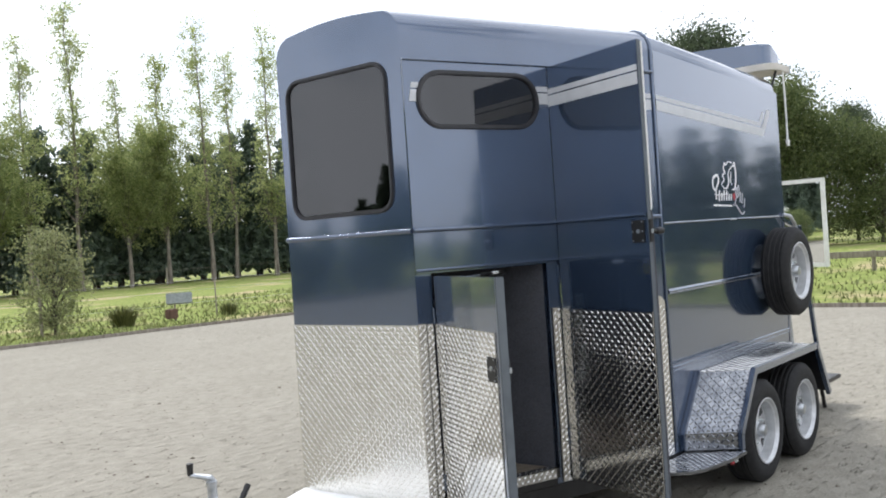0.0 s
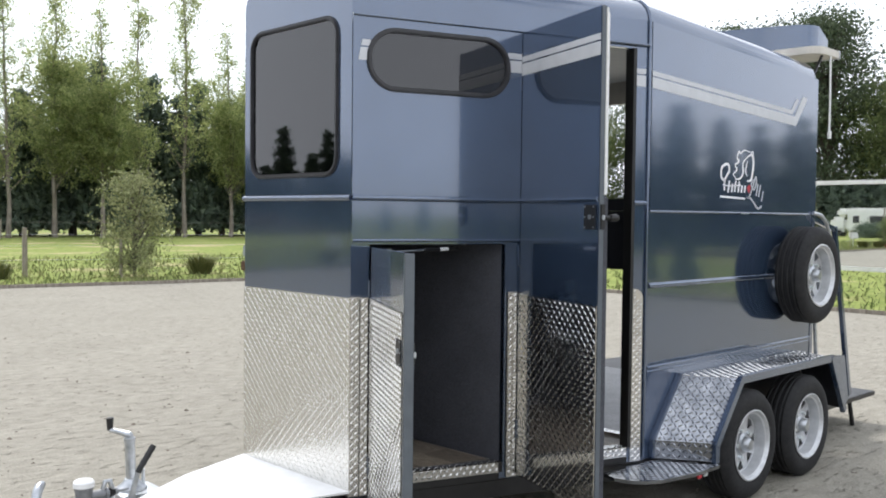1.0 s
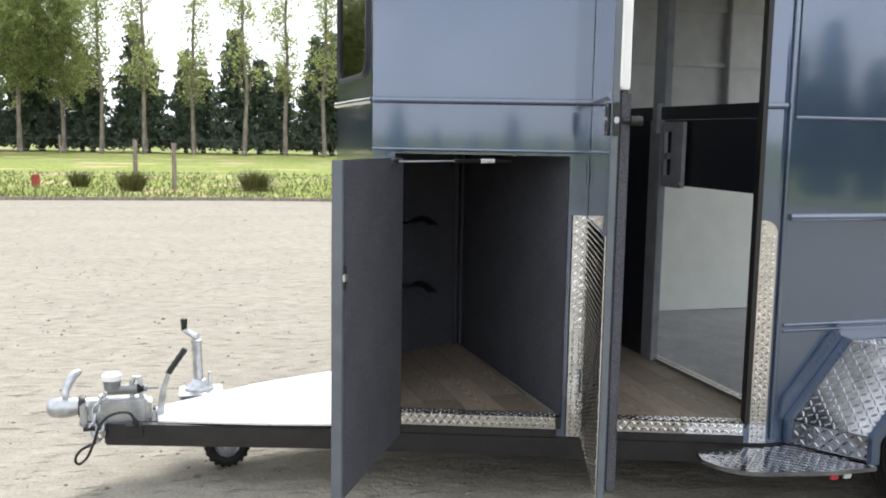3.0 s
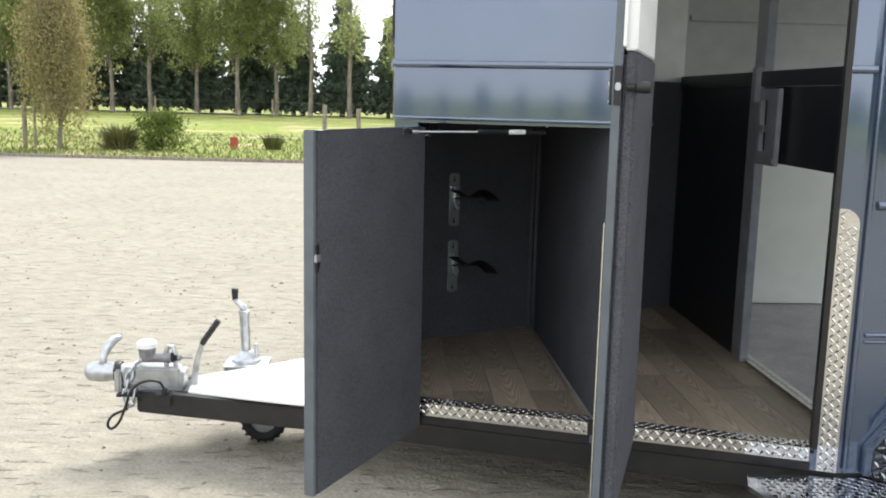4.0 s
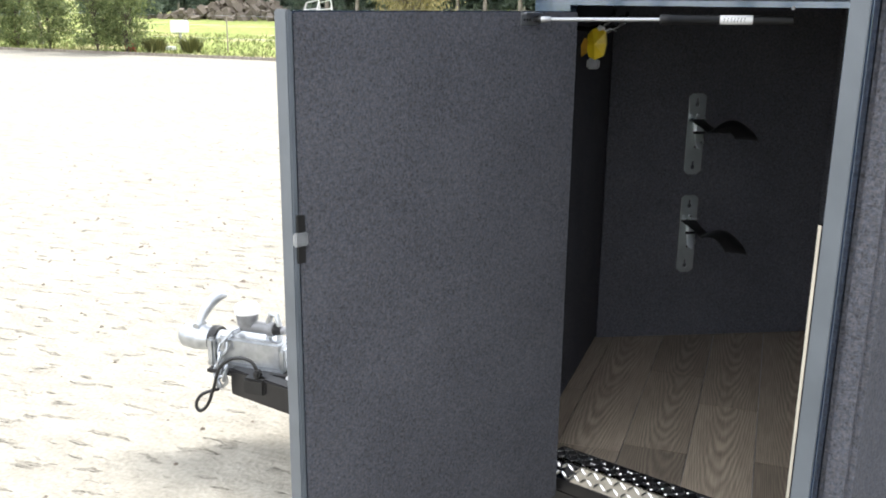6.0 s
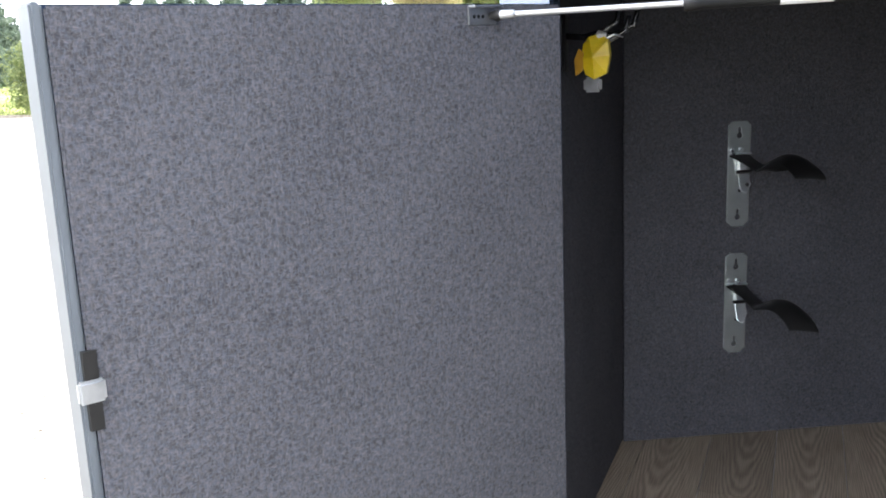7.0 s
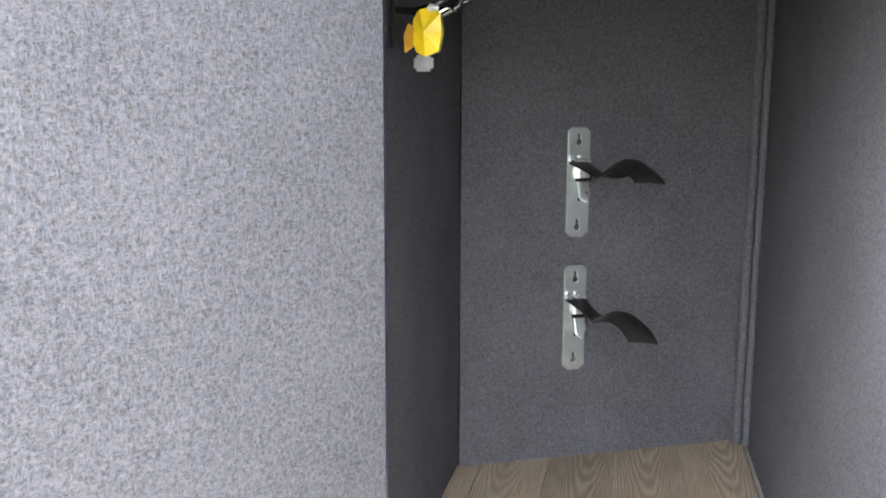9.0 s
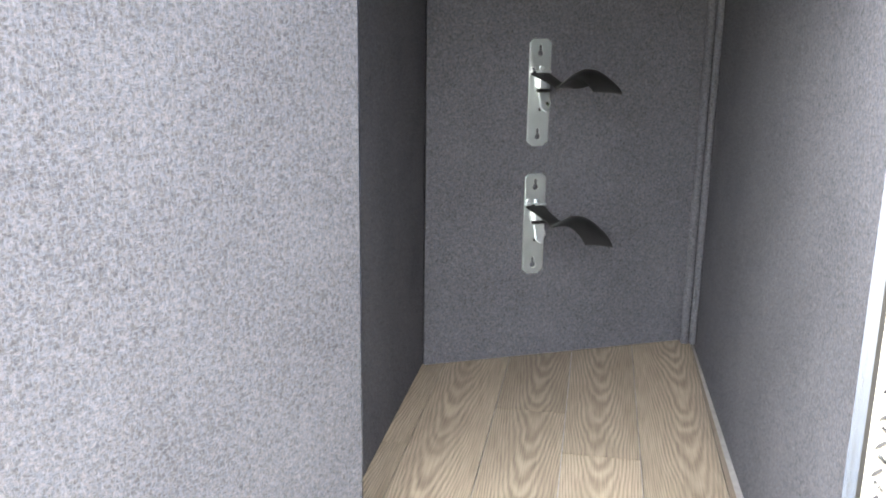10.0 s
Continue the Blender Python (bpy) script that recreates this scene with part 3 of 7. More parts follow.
def build_shell():
    front = [(0, BASE_Z), (FRONT_W, BASE_Z)] + roof_line(0, FRONT_W, ROOF_Z - ARC)[::-1]
    window = rounded(0.115, 0.850, 1.855, 2.600, 0.085)
    part("front_wall", Shape().slab(front, [window], -0.03, 0.0, FRONT_M), NAVY, trailer)
    seal = part("front_window", Shape().ring(rounded(0.098, 0.867, 1.838, 2.617, 0.102), rounded(0.120, 0.845, 1.860, 2.595, 0.080), -0.012, 0.014, FRONT_M), SEAL, trailer, "black rubber window surround", bevel=0.006, smooth=40)
    part("pane", Shape().slab(rounded(0.122, 0.843, 1.862, 2.593, 0.078), [], -0.006, -0.001, FRONT_M), TINTED, seal, "dark tinted glass")
    slot = rounded(0.085, 0.825, 2.262, 2.532, 0.13, 8)
    locker = rect(0.095, 0.832, FLOOR_Z - 0.02, 1.5265)
    door = rect(0.925, 1.625, FLOOR_Z - 0.02, 2.575)
    part("tapered_wall", Shape().slab(rect(0, WALL_LEN, BASE_Z, ROOF_Z - ARC), [slot, locker, door], -0.03, 0.0, WALL_M), NAVY, trailer)
    part("upper_skin", Shape().slab(rect(0.0, 0.912, 1.527, 2.59), [slot], 0.002, 0.014, WALL_M), NAVY, trailer, bevel=0.003)
    seal = part("side_window", Shape().ring(rounded(0.068, 0.842, 2.245, 2.549, 0.148, 8), rounded(0.092, 0.818, 2.269, 2.525, 0.124, 8), 0.004, 0.028, WALL_M), SEAL, trailer, "black rubber window surround", bevel=0.006, smooth=40)
    part("pane", Shape().slab(rounded(0.094, 0.816, 2.271, 2.523, 0.122, 8), [], 0.006, 0.011, WALL_M), TINTED, seal, "dark tinted glass")
    part("near_side_panel", Shape().slab([(SHOULDER_X, BASE_Z), (REAR_X, BASE_Z), (REAR_X, ROOF_Z - ARC - FALL), (SHOULDER_X, ROOF_Z - ARC)], [], -0.03, 0.0, SIDE_M), NAVY, trailer)
    far_slot = rounded(0.45, 1.15, 2.05, 2.45, 0.10)
    part("far_tapered_wall", Shape().slab(rect(0, FAR_LEN, BASE_Z, ROOF_Z - ARC), [far_slot], -0.03, 0.0, FARWALL_M), NAVY, trailer)
    part("far_window", Shape().slab(rounded(0.44, 1.16, 2.04, 2.46, 0.11), [], -0.012, -0.007, FARWALL_M), TINTED, trailer, "dark tinted glass")
    part("far_side_panel", Shape().slab([(SHOULDER_X, BASE_Z), (REAR_X + 0.3, BASE_Z), (REAR_X + 0.3, ROOF_Z - ARC - FALL), (SHOULDER_X, ROOF_Z - ARC)], [], -0.03, 0.0, FARSIDE_M), NAVY, trailer)
    # roof: three cross-sections lofted, with a thin inner skin
    roof = Shape()
    ceiling = Shape()
    for inset, target in ((0.0, roof), (0.03, ceiling)):
        rows = []
        for x, y0, y1, top in ((0.0 + inset, 0.0, FRONT_W, ROOF_Z), (SHOULDER_X, NEAR_Y, FAR_Y, ROOF_Z), (REAR_X, NEAR_Y, FAR_Y, ROOF_Z - FALL)):
            row = [(x, y, z) for y, z in roof_line(y0, y1, top - ARC, inset)]
            rows.append(row)
        k = len(rows[0])
        target.add([p for row in rows for p in row], [(i * k + j, i * k + j + 1, (i + 1) * k + j + 1, (i + 1) * k + j) for i in range(2) for j in range(k - 1)])
    part("roof", roof, NAVY, trailer, smooth=35, tidy=False)
    part("ceiling_lining", ceiling, GREY_WALL, trailer, "pale grey ceiling lining", smooth=35, tidy=False)
    # raised belts, drip rails and corner posts
    def bead(name, m, u0, u1, v, deep=0.018, high=0.026, w=0.0):
        part(name, Shape().tube([m @ Vector((u0, v, w + deep - high * 0.55)), m @ Vector((u1, v, w + deep - high * 0.55))], high * 0.55, 12), NAVY, trailer, smooth=60)
    bead("belt_rail", FRONT_M, -0.002, FRONT_W, 1.735)
    bead("belt_rail", WALL_M, 0.0, 0.912, 1.735, w=0.014)
    bead("belt_rail", WALL_M, 1.630, 1.712, 1.735)
    bead("drip_rail", WALL_M, 0.0, 1.712, 2.597, 0.022, 0.016)
    part("lintel_lip", Shape().box(0.0, 0.845, 1.513, 1.5255, -0.030, 0.012, WALL_M), NAVY, trailer, "rounded navy lip under the lintel", bevel=0.006, smooth=50)
    bead("lintel_rail", WALL_M, 0.0, 0.985, 1.532, 0.020, 0.014, 0.004)
    bead("side_rail", SIDE_M, SHOULDER_X + 0.06, REAR_X, 1.275, 0.016, 0.030)
    bead("side_rail", SIDE_M, SHOULDER_X + 0.06, REAR_X, 0.815, 0.010, 0.014)
    bead("side_rail", SIDE_M, SHOULDER_X + 0.06, REAR_X, 0.790, 0.006, 0.012)
    part("upper_side_sheet", Shape().slab([(SHOULDER_X + 0.055, 1.690), (REAR_X, 1.690), (REAR_X, ROOF_Z - ARC - FALL), (SHOULDER_X + 0.055, ROOF_Z - ARC)], [], 0.002, 0.007, SIDE_M), NAVY, trailer)
    part("sheet_edge", Shape().tube([SIDE_M @ Vector((SHOULDER_X + 0.055, 1.690, 0.004)), SIDE_M @ Vector((REAR_X, 1.690, 0.004))], 0.007, 10), NAVY, trailer, smooth=60)
    path = [(SHOULDER_X + 0.03, NEAR_Y - 0.006, BASE_Z + 0.02), (SHOULDER_X + 0.03, NEAR_Y - 0.006, 1.5)] + [(SHOULDER_X + 0.03, y, z) for y, z in roof_line(NEAR_Y - 0.006, FAR_Y + 0.006, ROOF_Z - ARC)]
    part("shoulder_trim", Shape().tube(path, 0.010, 8), NAVY, trailer, smooth=50)
    part("floor", Shape().slab([(0.03, 0.01), (SHOULDER_X, NEAR_Y + 0.03), (REAR_X, NEAR_Y + 0.03), (REAR_X, FAR_Y - 0.03), (SHOULDER_X, FAR_Y - 0.03), (0.03, FRONT_W)], [], BASE_Z + 0.002, FLOOR_Z - 0.006, Matrix.Identity(4)), MAT_FLOOR, trailer, "dark rubber-covered trailer floor")
    part("chassis_rail", Shape().box(-0.02, 1.72, 0.205, 0.300, -0.06, 0.004, WALL_M), BLACK_CHASSIS, trailer, bevel=0.006)
    part("chassis_rail", Shape().box(SHOULDER_X, REAR_X, 0.205, 0.298, -0.06, 0.004, SIDE_M), BLACK_CHASSIS, trailer, bevel=0.006)
    part("chassis_rail", Shape().box(0.0, FAR_LEN, 0.205, 0.298, -0.06, 0.0, FARWALL_M), BLACK_CHASSIS, trailer, bevel=0.006)
    part("chassis_rail", Shape().box(SHOULDER_X, REAR_X, 0.205, 0.298, -0.06, 0.0, FARSIDE_M), BLACK_CHASSIS, trailer, bevel=0.006)


build_shell()


def build_tread_trim():
    part("front_tread_plate", Shape().slab(rect(0.0, FRONT_W, BASE_Z, 1.258), [], 0.001, 0.005, FRONT_M).treads(0.004, FRONT_W - 0.004, BASE_Z + 0.004, 1.252, 0.005, FRONT_M, high=0.0013), PALE_TREAD, trailer, "bright tread-plate sheet", tidy=False)
    for u0, u1, top, r in ((-0.004, 0.043, 1.262, 0), (0.049, 0.092, 1.258, 0), (0.853, 0.9115, 1.266, 0), (1.634, 1.703, 1.262, 0.055)):
        outline = rounded(u0, u1, BASE_Z + 0.004, top, (0, 0, r, 0))
        keep = (lambda u, v, q=u1, t=top: not (u > q - 0.04 and v > t - 0.05)) if r else None
        part("tread_strip", Shape().slab(outline, [], 0.001, 0.006, WALL_M).treads(u0 + 0.003, u1 - 0.003, BASE_Z + 0.006, top - 0.004, 0.006, WALL_M, keep, pitch=0.0180, length=0.0125, width=0.0030), TREAD, trailer, "bright tread-plate strip", tidy=False)
    part("strip_seam", Shape().box(0.0435, 0.0485, BASE_Z + 0.004, 1.258, 0.001, 0.004, WALL_M), PLASTIC, trailer, "dark seam beside the hinge")
    part("sill_end", Shape().box(0.806, 0.831, 0.335, FLOOR_Z + 0.002, -0.03, 0.006, WALL_M), BLACK_CHASSIS, trailer, bevel=0.002)
    for u0, u1 in ((0.096, 0.805), (0.926, 1.607)):
        top_m = frame_of((0, 0, FLOOR_Z + 0.004), (CT, -ST, 0), (ST, CT, 0), (0, 0, 1))
        sill = Shape().slab(rect(u0, u1, 0.335, FLOOR_Z + 0.004), [], -0.004, 0.008, WALL_M).treads(u0, u1, 0.338, FLOOR_Z + 0.002, 0.008, WALL_M, pitch=0.0185, length=0.0125, width=0.0036)
        sill.slab(rect(u0, u1, -0.008, 0.06), [], -0.004, 0.0, top_m).treads(u0, u1, -0.004, 0.058, 0.0, top_m, pitch=0.0185, length=0.0125, width=0.0036)
        part("sill_rubber", Shape().box(u0 - 0.006, u1 + 0.006, BASE_Z - 0.002, 0.333, 0.001, 0.007, WALL_M), BLACK_CHASSIS, trailer, "black strip under the door sill", bevel=0.002)
        part("sill_plate", sill, TREAD, trailer, "bright tread-plate door sill", tidy=False)


build_tread_trim()


# ---------------------------------------------------------------- doors
def door_frame(hinge, free):
    d = Vector((free[0] - hinge[0], free[1] - hinge[1], 0)).normalized()
    return frame_of((hinge[0], hinge[1], 0), d, (0, 0, 1), (d.y, -d.x, 0)), math.hypot(free[0] - hinge[0], free[1] - hinge[1])


def latch(parent, m, u, v, th):
    """A recessed paddle lock on the outer skin, and its bolt at the free edge."""
    lock = part("lock", Shape().slab(rounded(u - 0.042, u + 0.042, v - 0.055, v + 0.055, 0.008), [], 0.003, 0.010, m), PLASTIC, parent, "black paddle lock with a chrome key barrel", bevel=0.002)
    for du in (-0.034, 0.034):
        for dv in (-0.046, 0.0, 0.046):
            part("screw", Shape().disc(0.0042, 0.010, 0.0125, 8, m @ Matrix.Translation((u + du, v + dv, 0))), GALV, lock)
    return lock


def build_doors():
    # tall entrance door, hinged beside the locker
    m, width = door_frame((0.861, -0.308), (0.619, -0.981))
    th, leaf = 0.042, 0.027
    z0, z1 = 0.315, 2.590
    door = part("entrance_door", Shape().box(0.0, width, z0, z1, -leaf, 0.0, m), NAVY, trailer, "navy entrance door standing open", bevel=0.004)
    part("carpet_lining", Shape().box(0.02, width - 0.022, z0 + 0.02, 1.752, -th - 0.026, -leaf - 0.001, m), CARPET, door, "grey carpet lining", bevel=0.008, smooth=50)
    part("upper_lining", Shape().box(0.02, width - 0.026, 1.756, z1 - 0.02, -th - 0.022, -leaf - 0.001, m), WHITE_PAINT, door, "white painted upper lining", bevel=0.004)
    part("edge_frame", Shape().box(width - 0.001, width + 0.002, z0 + 0.002, z1 - 0.002, -leaf + 0.002, -0.002, m), SLATE, door, "slate-grey door edge", bevel=0.001)
    part("tread_plate", Shape().slab(rect(0.004, width - 0.002, z0, 1.258), [], 0.001, 0.005, m).treads(0.006, width - 0.006, z0 + 0.004, 1.255, 0.005, m), TREAD, door, "bright tread-plate sheet", tidy=False)
    part("belt_rail", Shape().tube([m @ Vector((0.002, 1.735, 0.001)), m @ Vector((width - 0.004, 1.735, 0.001))], 0.012, 12), NAVY, door, smooth=60)
    # white strip paints the sky's bright reflection along the upper door edge
    part("edge_seal", Shape().box(width - 0.020, width + 0.006, 1.765, z1 - 0.01, -leaf - 0.008, -leaf + 0.0015, m), LABEL_WHITE, door, "pale strip standing for the sky's glint on the door edge", bevel=0.002)
    for v0, v1 in ((2.372, 2.432), (2.440, 2.468)):
        part("stripe", Shape().box(0.002, width - 0.004, v0, v1, 0.0005, 0.003, m), STRIPE_SILVER, door, "silver stripe")
    lock = latch(door, m, width - 0.062, 1.655, th)
    part("key_barrel", Shape().disc(0.011, 0.010, 0.016, 14, m @ Matrix.Translation((width - 0.055, 1.655, 0))), GALV, door, smooth=40)
    bolt = Shape().box(width - 0.004, width + 0.010, 1.600, 1.712, -0.028, -0.006, m)
    part("latch_plate", bolt, PLASTIC, door, bevel=0.002)
    knob = m @ Matrix.Translation((width - 0.012, 1.652, -th)) @ Matrix.Rotation(radians(180), 4, "X")
    part("inner_knob", Shape().lathe([(0.0005, 0.0), (0.010, 0.0), (0.010, 0.022), (0.016, 0.027), (0.018, 0.058), (0.014, 0.066), (0.0005, 0.067)], 16, knob), PLASTIC, door, "black plastic release knob", smooth=40)
    part("bolt", Shape().box(width - 0.006, width + 0.016, 1.642, 1.664, -0.026, -0.010, m), GALV, door, bevel=0.003)
    for z in (0.55, 1.45, 2.35):
        part("hinge", Shape().tube([m @ Vector((-0.004, z - 0.05, 0.006)), m @ Vector((-0.004, z + 0.05, 0.006))], 0.008, 8), NAVY, door, smooth=40)
    # low locker door
    m, width = door_frame((0.086, -0.046), (-0.281, -0.708))
    th = 0.032
    z0, z1 = 0.290, 1.500
    door = part("locker_door", Shape().box(0.0, width, z0, z1, -th, 0.0, m), NAVY, trailer, "navy tack locker door standing open", bevel=0.004)
    part("carpet_lining", Shape().box(0.006, width - 0.0105, z0 + 0.004, z1 - 0.002, -th - 0.008, -th - 0.0005, m), CARPET, door, "grey carpet lining", bevel=0.003, smooth=50)
    part("edge_frame", Shape().box(width - 0.010, width + 0.003, z0 - 0.002, z1 + 0.002, -th - 0.004, 0.006, m), SLATE, door, "slate-grey door edge", bevel=0.003)
    part("tread_plate", Shape().slab(rect(0.004, width - 0.044, z0, 1.258), [], 0.001, 0.005, m).treads(0.006, width - 0.046, z0 + 0.004, 1.255, 0.005, m), TREAD, door, "bright tread-plate sheet", tidy=False)
    latch(door, m, width - 0.092, 1.095, th)
    part("key_barrel", Shape().disc(0.011, 0.010, 0.016, 14, m @ Matrix.Translation((width - 0.087, 1.100, 0))), GALV, door, smooth=40)
    part("latch_recess", Shape().box(width - 0.018, width - 0.003, 1.050, 1.140, -th - 0.0105, -th - 0.0035, m), PLASTIC, door)
    part("latch_bolt", Shape().box(width - 0.024, width + 0.006, 1.082, 1.108, -th - 0.014, -th - 0.004, m), GALV, door, "bright metal latch", bevel=0.003)
    for z in (0.45, 1.30):
        part("hinge", Shape().tube([m @ Vector((-0.004, z - 0.04, 0.006)), m @ Vector((-0.004, z + 0.04, 0.006))], 0.007, 8), NAVY, door, smooth=40)
    # gas strut between the lintel and the locker door's top
    a = m @ Vector((0.152, 1.483, -th - 0.020))
    b = Vector((0.60 * CT + 0.055 * ST, -0.60 * ST + 0.055 * CT, 1.489))
    along = (b - a).normalized()
    strut = part("gas_strut", Shape().tube([a, a.lerp(b, 0.52)], 0.0042, 12), STRUT_STEEL, trailer, "gas strut with a bright rod", smooth=40)
    part("cylinder", Shape().tube([a.lerp(b, 0.475), a.lerp(b, 0.48), a.lerp(b, 0.512), a.lerp(b, 0.515), a.lerp(b, 0.965), a.lerp(b, 0.97)], [0.008, 0.0104, 0.0104, 0.0092, 0.0092, 0.005], 16), PLASTIC, strut, "dark grey strut cylinder", smooth=40)
    part("paper_label", Shape().tube([a.lerp(b, 0.70), a.lerp(b, 0.82)], 0.0093, 16), LABEL_WHITE, strut, "white label with unreadable print", smooth=40)
    face = Vector((-ST, -CT, 0))
    for f in (0.722, 0.735, 0.748, 0.760, 0.772, 0.784, 0.796):
        c = a.lerp(b, f) + face * 0.0092
        part("print_bar", Shape().tube([c - Vector((0, 0, 0.0035)), c + Vector((0, 0, 0.0035)) + along * 0.0015], 0.0011, 5), PLASTIC, strut)
    part("end_bracket", Shape().box(0.140, 0.192, 1.471, 1.497, -th - 0.0115, -th - 0.008, m).box(0.140, 0.192, 1.4935, 1.497, -th - 0.026, -th - 0.0115, m), STRUT_STEEL, strut, "bright strut bracket", bevel=0.001)
    part("ball_stud", Shape().tube([m @ Vector((0.150, 1.483, -th - 0.010)), m @ Vector((0.150, 1.483, -th - 0.024)), m @ Vector((0.150, 1.483, -th - 0.030))], [0.005, 0.0085, 0.005], 12), PLASTIC, strut, "dark ball joint", smooth=50)
    part("rod_end", Shape().tube([a, a.lerp(b, 0.05), a.lerp(b, 0.055)], [0.0068, 0.0068, 0.0045], 12), STRUT_STEEL, strut, smooth=40)
    for u in (0.166, 0.174, 0.182):
        part("screw", Shape().disc(0.0028, 0.0115, 0.0130, 8, m @ Matrix.Translation((u, 1.482, -th - 0.023)) @ Matrix.Rotation(0.0, 4, "Z")), PLASTIC, strut)


build_doors()


# ---------------------------------------------------------------- inside
def strip_wall(name, p, q, z0, z1, th, material, label="", bevel=0.0):
    d = Vector((q[0] - p[0], q[1] - p[1], 0))
    m = frame_of((p[0], p[1], 0), d.normalized(), (0, 0, 1), (d.normalized().y, -d.normalized().x, 0))
    return part(name, Shape().box(0, d.length, z0, z1, -th, 0, m), material, trailer, label, bevel=bevel)


def build_inside():
    top = 1.560
    strip_wall("locker_back_lining", (0.030, 0.892), (0.765, 1.256), FLOOR_Z - 0.004, top, -0.018, CARPET, "dark grey carpet on the locker's back wall")
    strip_wall("locker_front_lining", (0.030, 0.018), (0.030, 0.892), FLOOR_Z - 0.004, top, 0.0, CARPET)
    part("locker_side_lining", Shape().box(0.004, 0.032, 0.0, 0.895, FLOOR_Z - 0.004, top), CARPET, trailer, "grey carpet on the locker's side wall")
    strip_wall("locker_divider", (0.762, 1.272), (0.795, -0.238), FLOOR_Z - 0.004, 2.72, 0.03, CARPET, "grey carpet on the locker's divider")
    part("locker_ceiling", Shape().slab([(0.032, 0.03), (0.78, -0.22), (0.74, 1.24), (0.032, 0.89)], [], top, top + 0.02, Matrix.Identity(4)), CARPET, trailer, "carpeted locker ceiling")
    part("corner_batten", Shape().tube([(0.738, 1.198, FLOOR_Z), (0.738, 1.198, top)], 0.013, 10), CARPET, trailer, "carpet-wrapped corner batten", smooth=50)
    part("corner_batten", Shape().tube([(0.755, 1.150, FLOOR_Z + 0.015), (0.755, 1.150, top)], 0.010, 10), CARPET, trailer, "carpet-wrapped corner batten", smooth=50)
    strip_wall("walkway_lining", (0.775, 1.300), (1.690, 1.800), FLOOR_Z - 0.004, 1.725, -0.012, CARPET, "dark grey carpet lining")
    strip_wall("walkway_upper_lining", (0.775, 1.300), (1.690, 1.800), 1.727, 2.72, -0.010, GREY_WALL, "grey painted upper lining")
    # bulkhead between the walk-through and the horse bay
    part("bulkhead_panel", Shape().box(1.690, 1.715, 0.692, 1.89, FLOOR_Z, 1.692), DARK_NAVY, trailer, "black padded bulkhead panel")
    part("bulkhead_post", Shape().box(1.675, 1.715, 0.575, 0.692, FLOOR_Z, 1.690), GREY_STEEL, trailer, "grey steel post", bevel=0.003)
    part("bulkhead_post", Shape().box(1.685, 1.725, 0.565, 0.692, 1.700, 2.95), GREY_STEEL, trailer, "grey steel post", bevel=0.003)
    part("post_clip", Shape().box(1.655, 1.690, 0.585, 0.640, 1.62, 1.78), GREY_STEEL, trailer, bevel=0.004)
    gate = part("gate_frame", Shape().ring(rect(-0.505, -0.300, 1.345, 1.680), rect(-0.480, -0.415, 1.405, 1.630), 0.0, 0.022, frame_of((1.668, 0, 0), (0, -1, 0), (0, 0, 1), (-1, 0, 0))), GREY_STEEL, trailer, "grey steel gate frame with a slot", bevel=0.003)
    part("gate_latch", Shape().box(1.640, 1.668, 0.430, 0.470, 1.490, 1.520), GALV, gate, "bright gate latch", bevel=0.003)
    part("gate_bolt", Shape().disc(0.012, 0.0, 0.008, 10, frame_of((1.646, 0.315, 1.365), (0, -1, 0), (0, 0, 1), (-1, 0, 0))), GALV, gate)
    part("chest_panel", Shape().box(1.690, 1.715, NEAR_Y + 0.06, 0.560, 1.355, 1.690), DARK_NAVY, trailer, "black padded chest panel")
    part("bulkhead_rail", Shape().box(1.678, 1.727, NEAR_Y + 0.06, 1.89, 1.692, 1.760), DARK_NAVY, trailer, bevel=0.004)
    thr = Shape().box(1.690, 1.745, NEAR_Y + 0.06, 0.72, FLOOR_Z - 0.004, FLOOR_Z + 0.018)
    thr.treads(1.695, 1.740, NEAR_Y + 0.07, 0.71, FLOOR_Z + 0.018, Matrix.Identity(4), pitch=0.026)
    part("threshold_plate", thr, TREAD, trailer, "bright tread-plate threshold", tidy=False)
    # horse bay linings
    part("kick_board", Shape().box(1.74, REAR_X + 0.28, FAR_Y - 0.050, FAR_Y - 0.032, FLOOR_Z, 1.40), PALE_WALL, trailer, "pale kick board")
    part("upper_lining", Shape().box(1.72, REAR_X + 0.28, FAR_Y - 0.040, FAR_Y - 0.032, 1.40, 2.72), GREY_WALL, trailer, "grey painted upper lining")
    for z in (1.72, 2.090, 2.462):
        part("lining_rib", Shape().box(1.74, 2.869, FAR_Y - 0.072, FAR_Y - 0.0405, z, z + 0.034), GREY_WALL, trailer, bevel=0.003)
        part("lining_rib", Shape().box(2.921, REAR_X + 0.28, FAR_Y - 0.056, FAR_Y - 0.0405, z, z + 0.020), GREY_WALL, trailer, bevel=0.003)
    part("lining_post", Shape().box(2.870, 2.920, FAR_Y - 0.105, FAR_Y - 0.0405, 1.40, 2.72), GREY_WALL, trailer, bevel=0.006)
    part("door_jamb", Shape().box(1.612, 1.632, FLOOR_Z, 2.575, -0.06, 0.012, WALL_M), PLASTIC, trailer, "black rubber-faced door jamb")
    part("door_jamb", Shape().box(0.912, 0.926, FLOOR_Z, 2.575, -0.06, -0.004, WALL_M), PLASTIC, trailer)
    part("locker_jamb", Shape().box(0.832, 0.838, FLOOR_Z, 1.525, -0.05, 0.006, WALL_M), NAVY, trailer, "navy locker jamb edge", bevel=0.002)
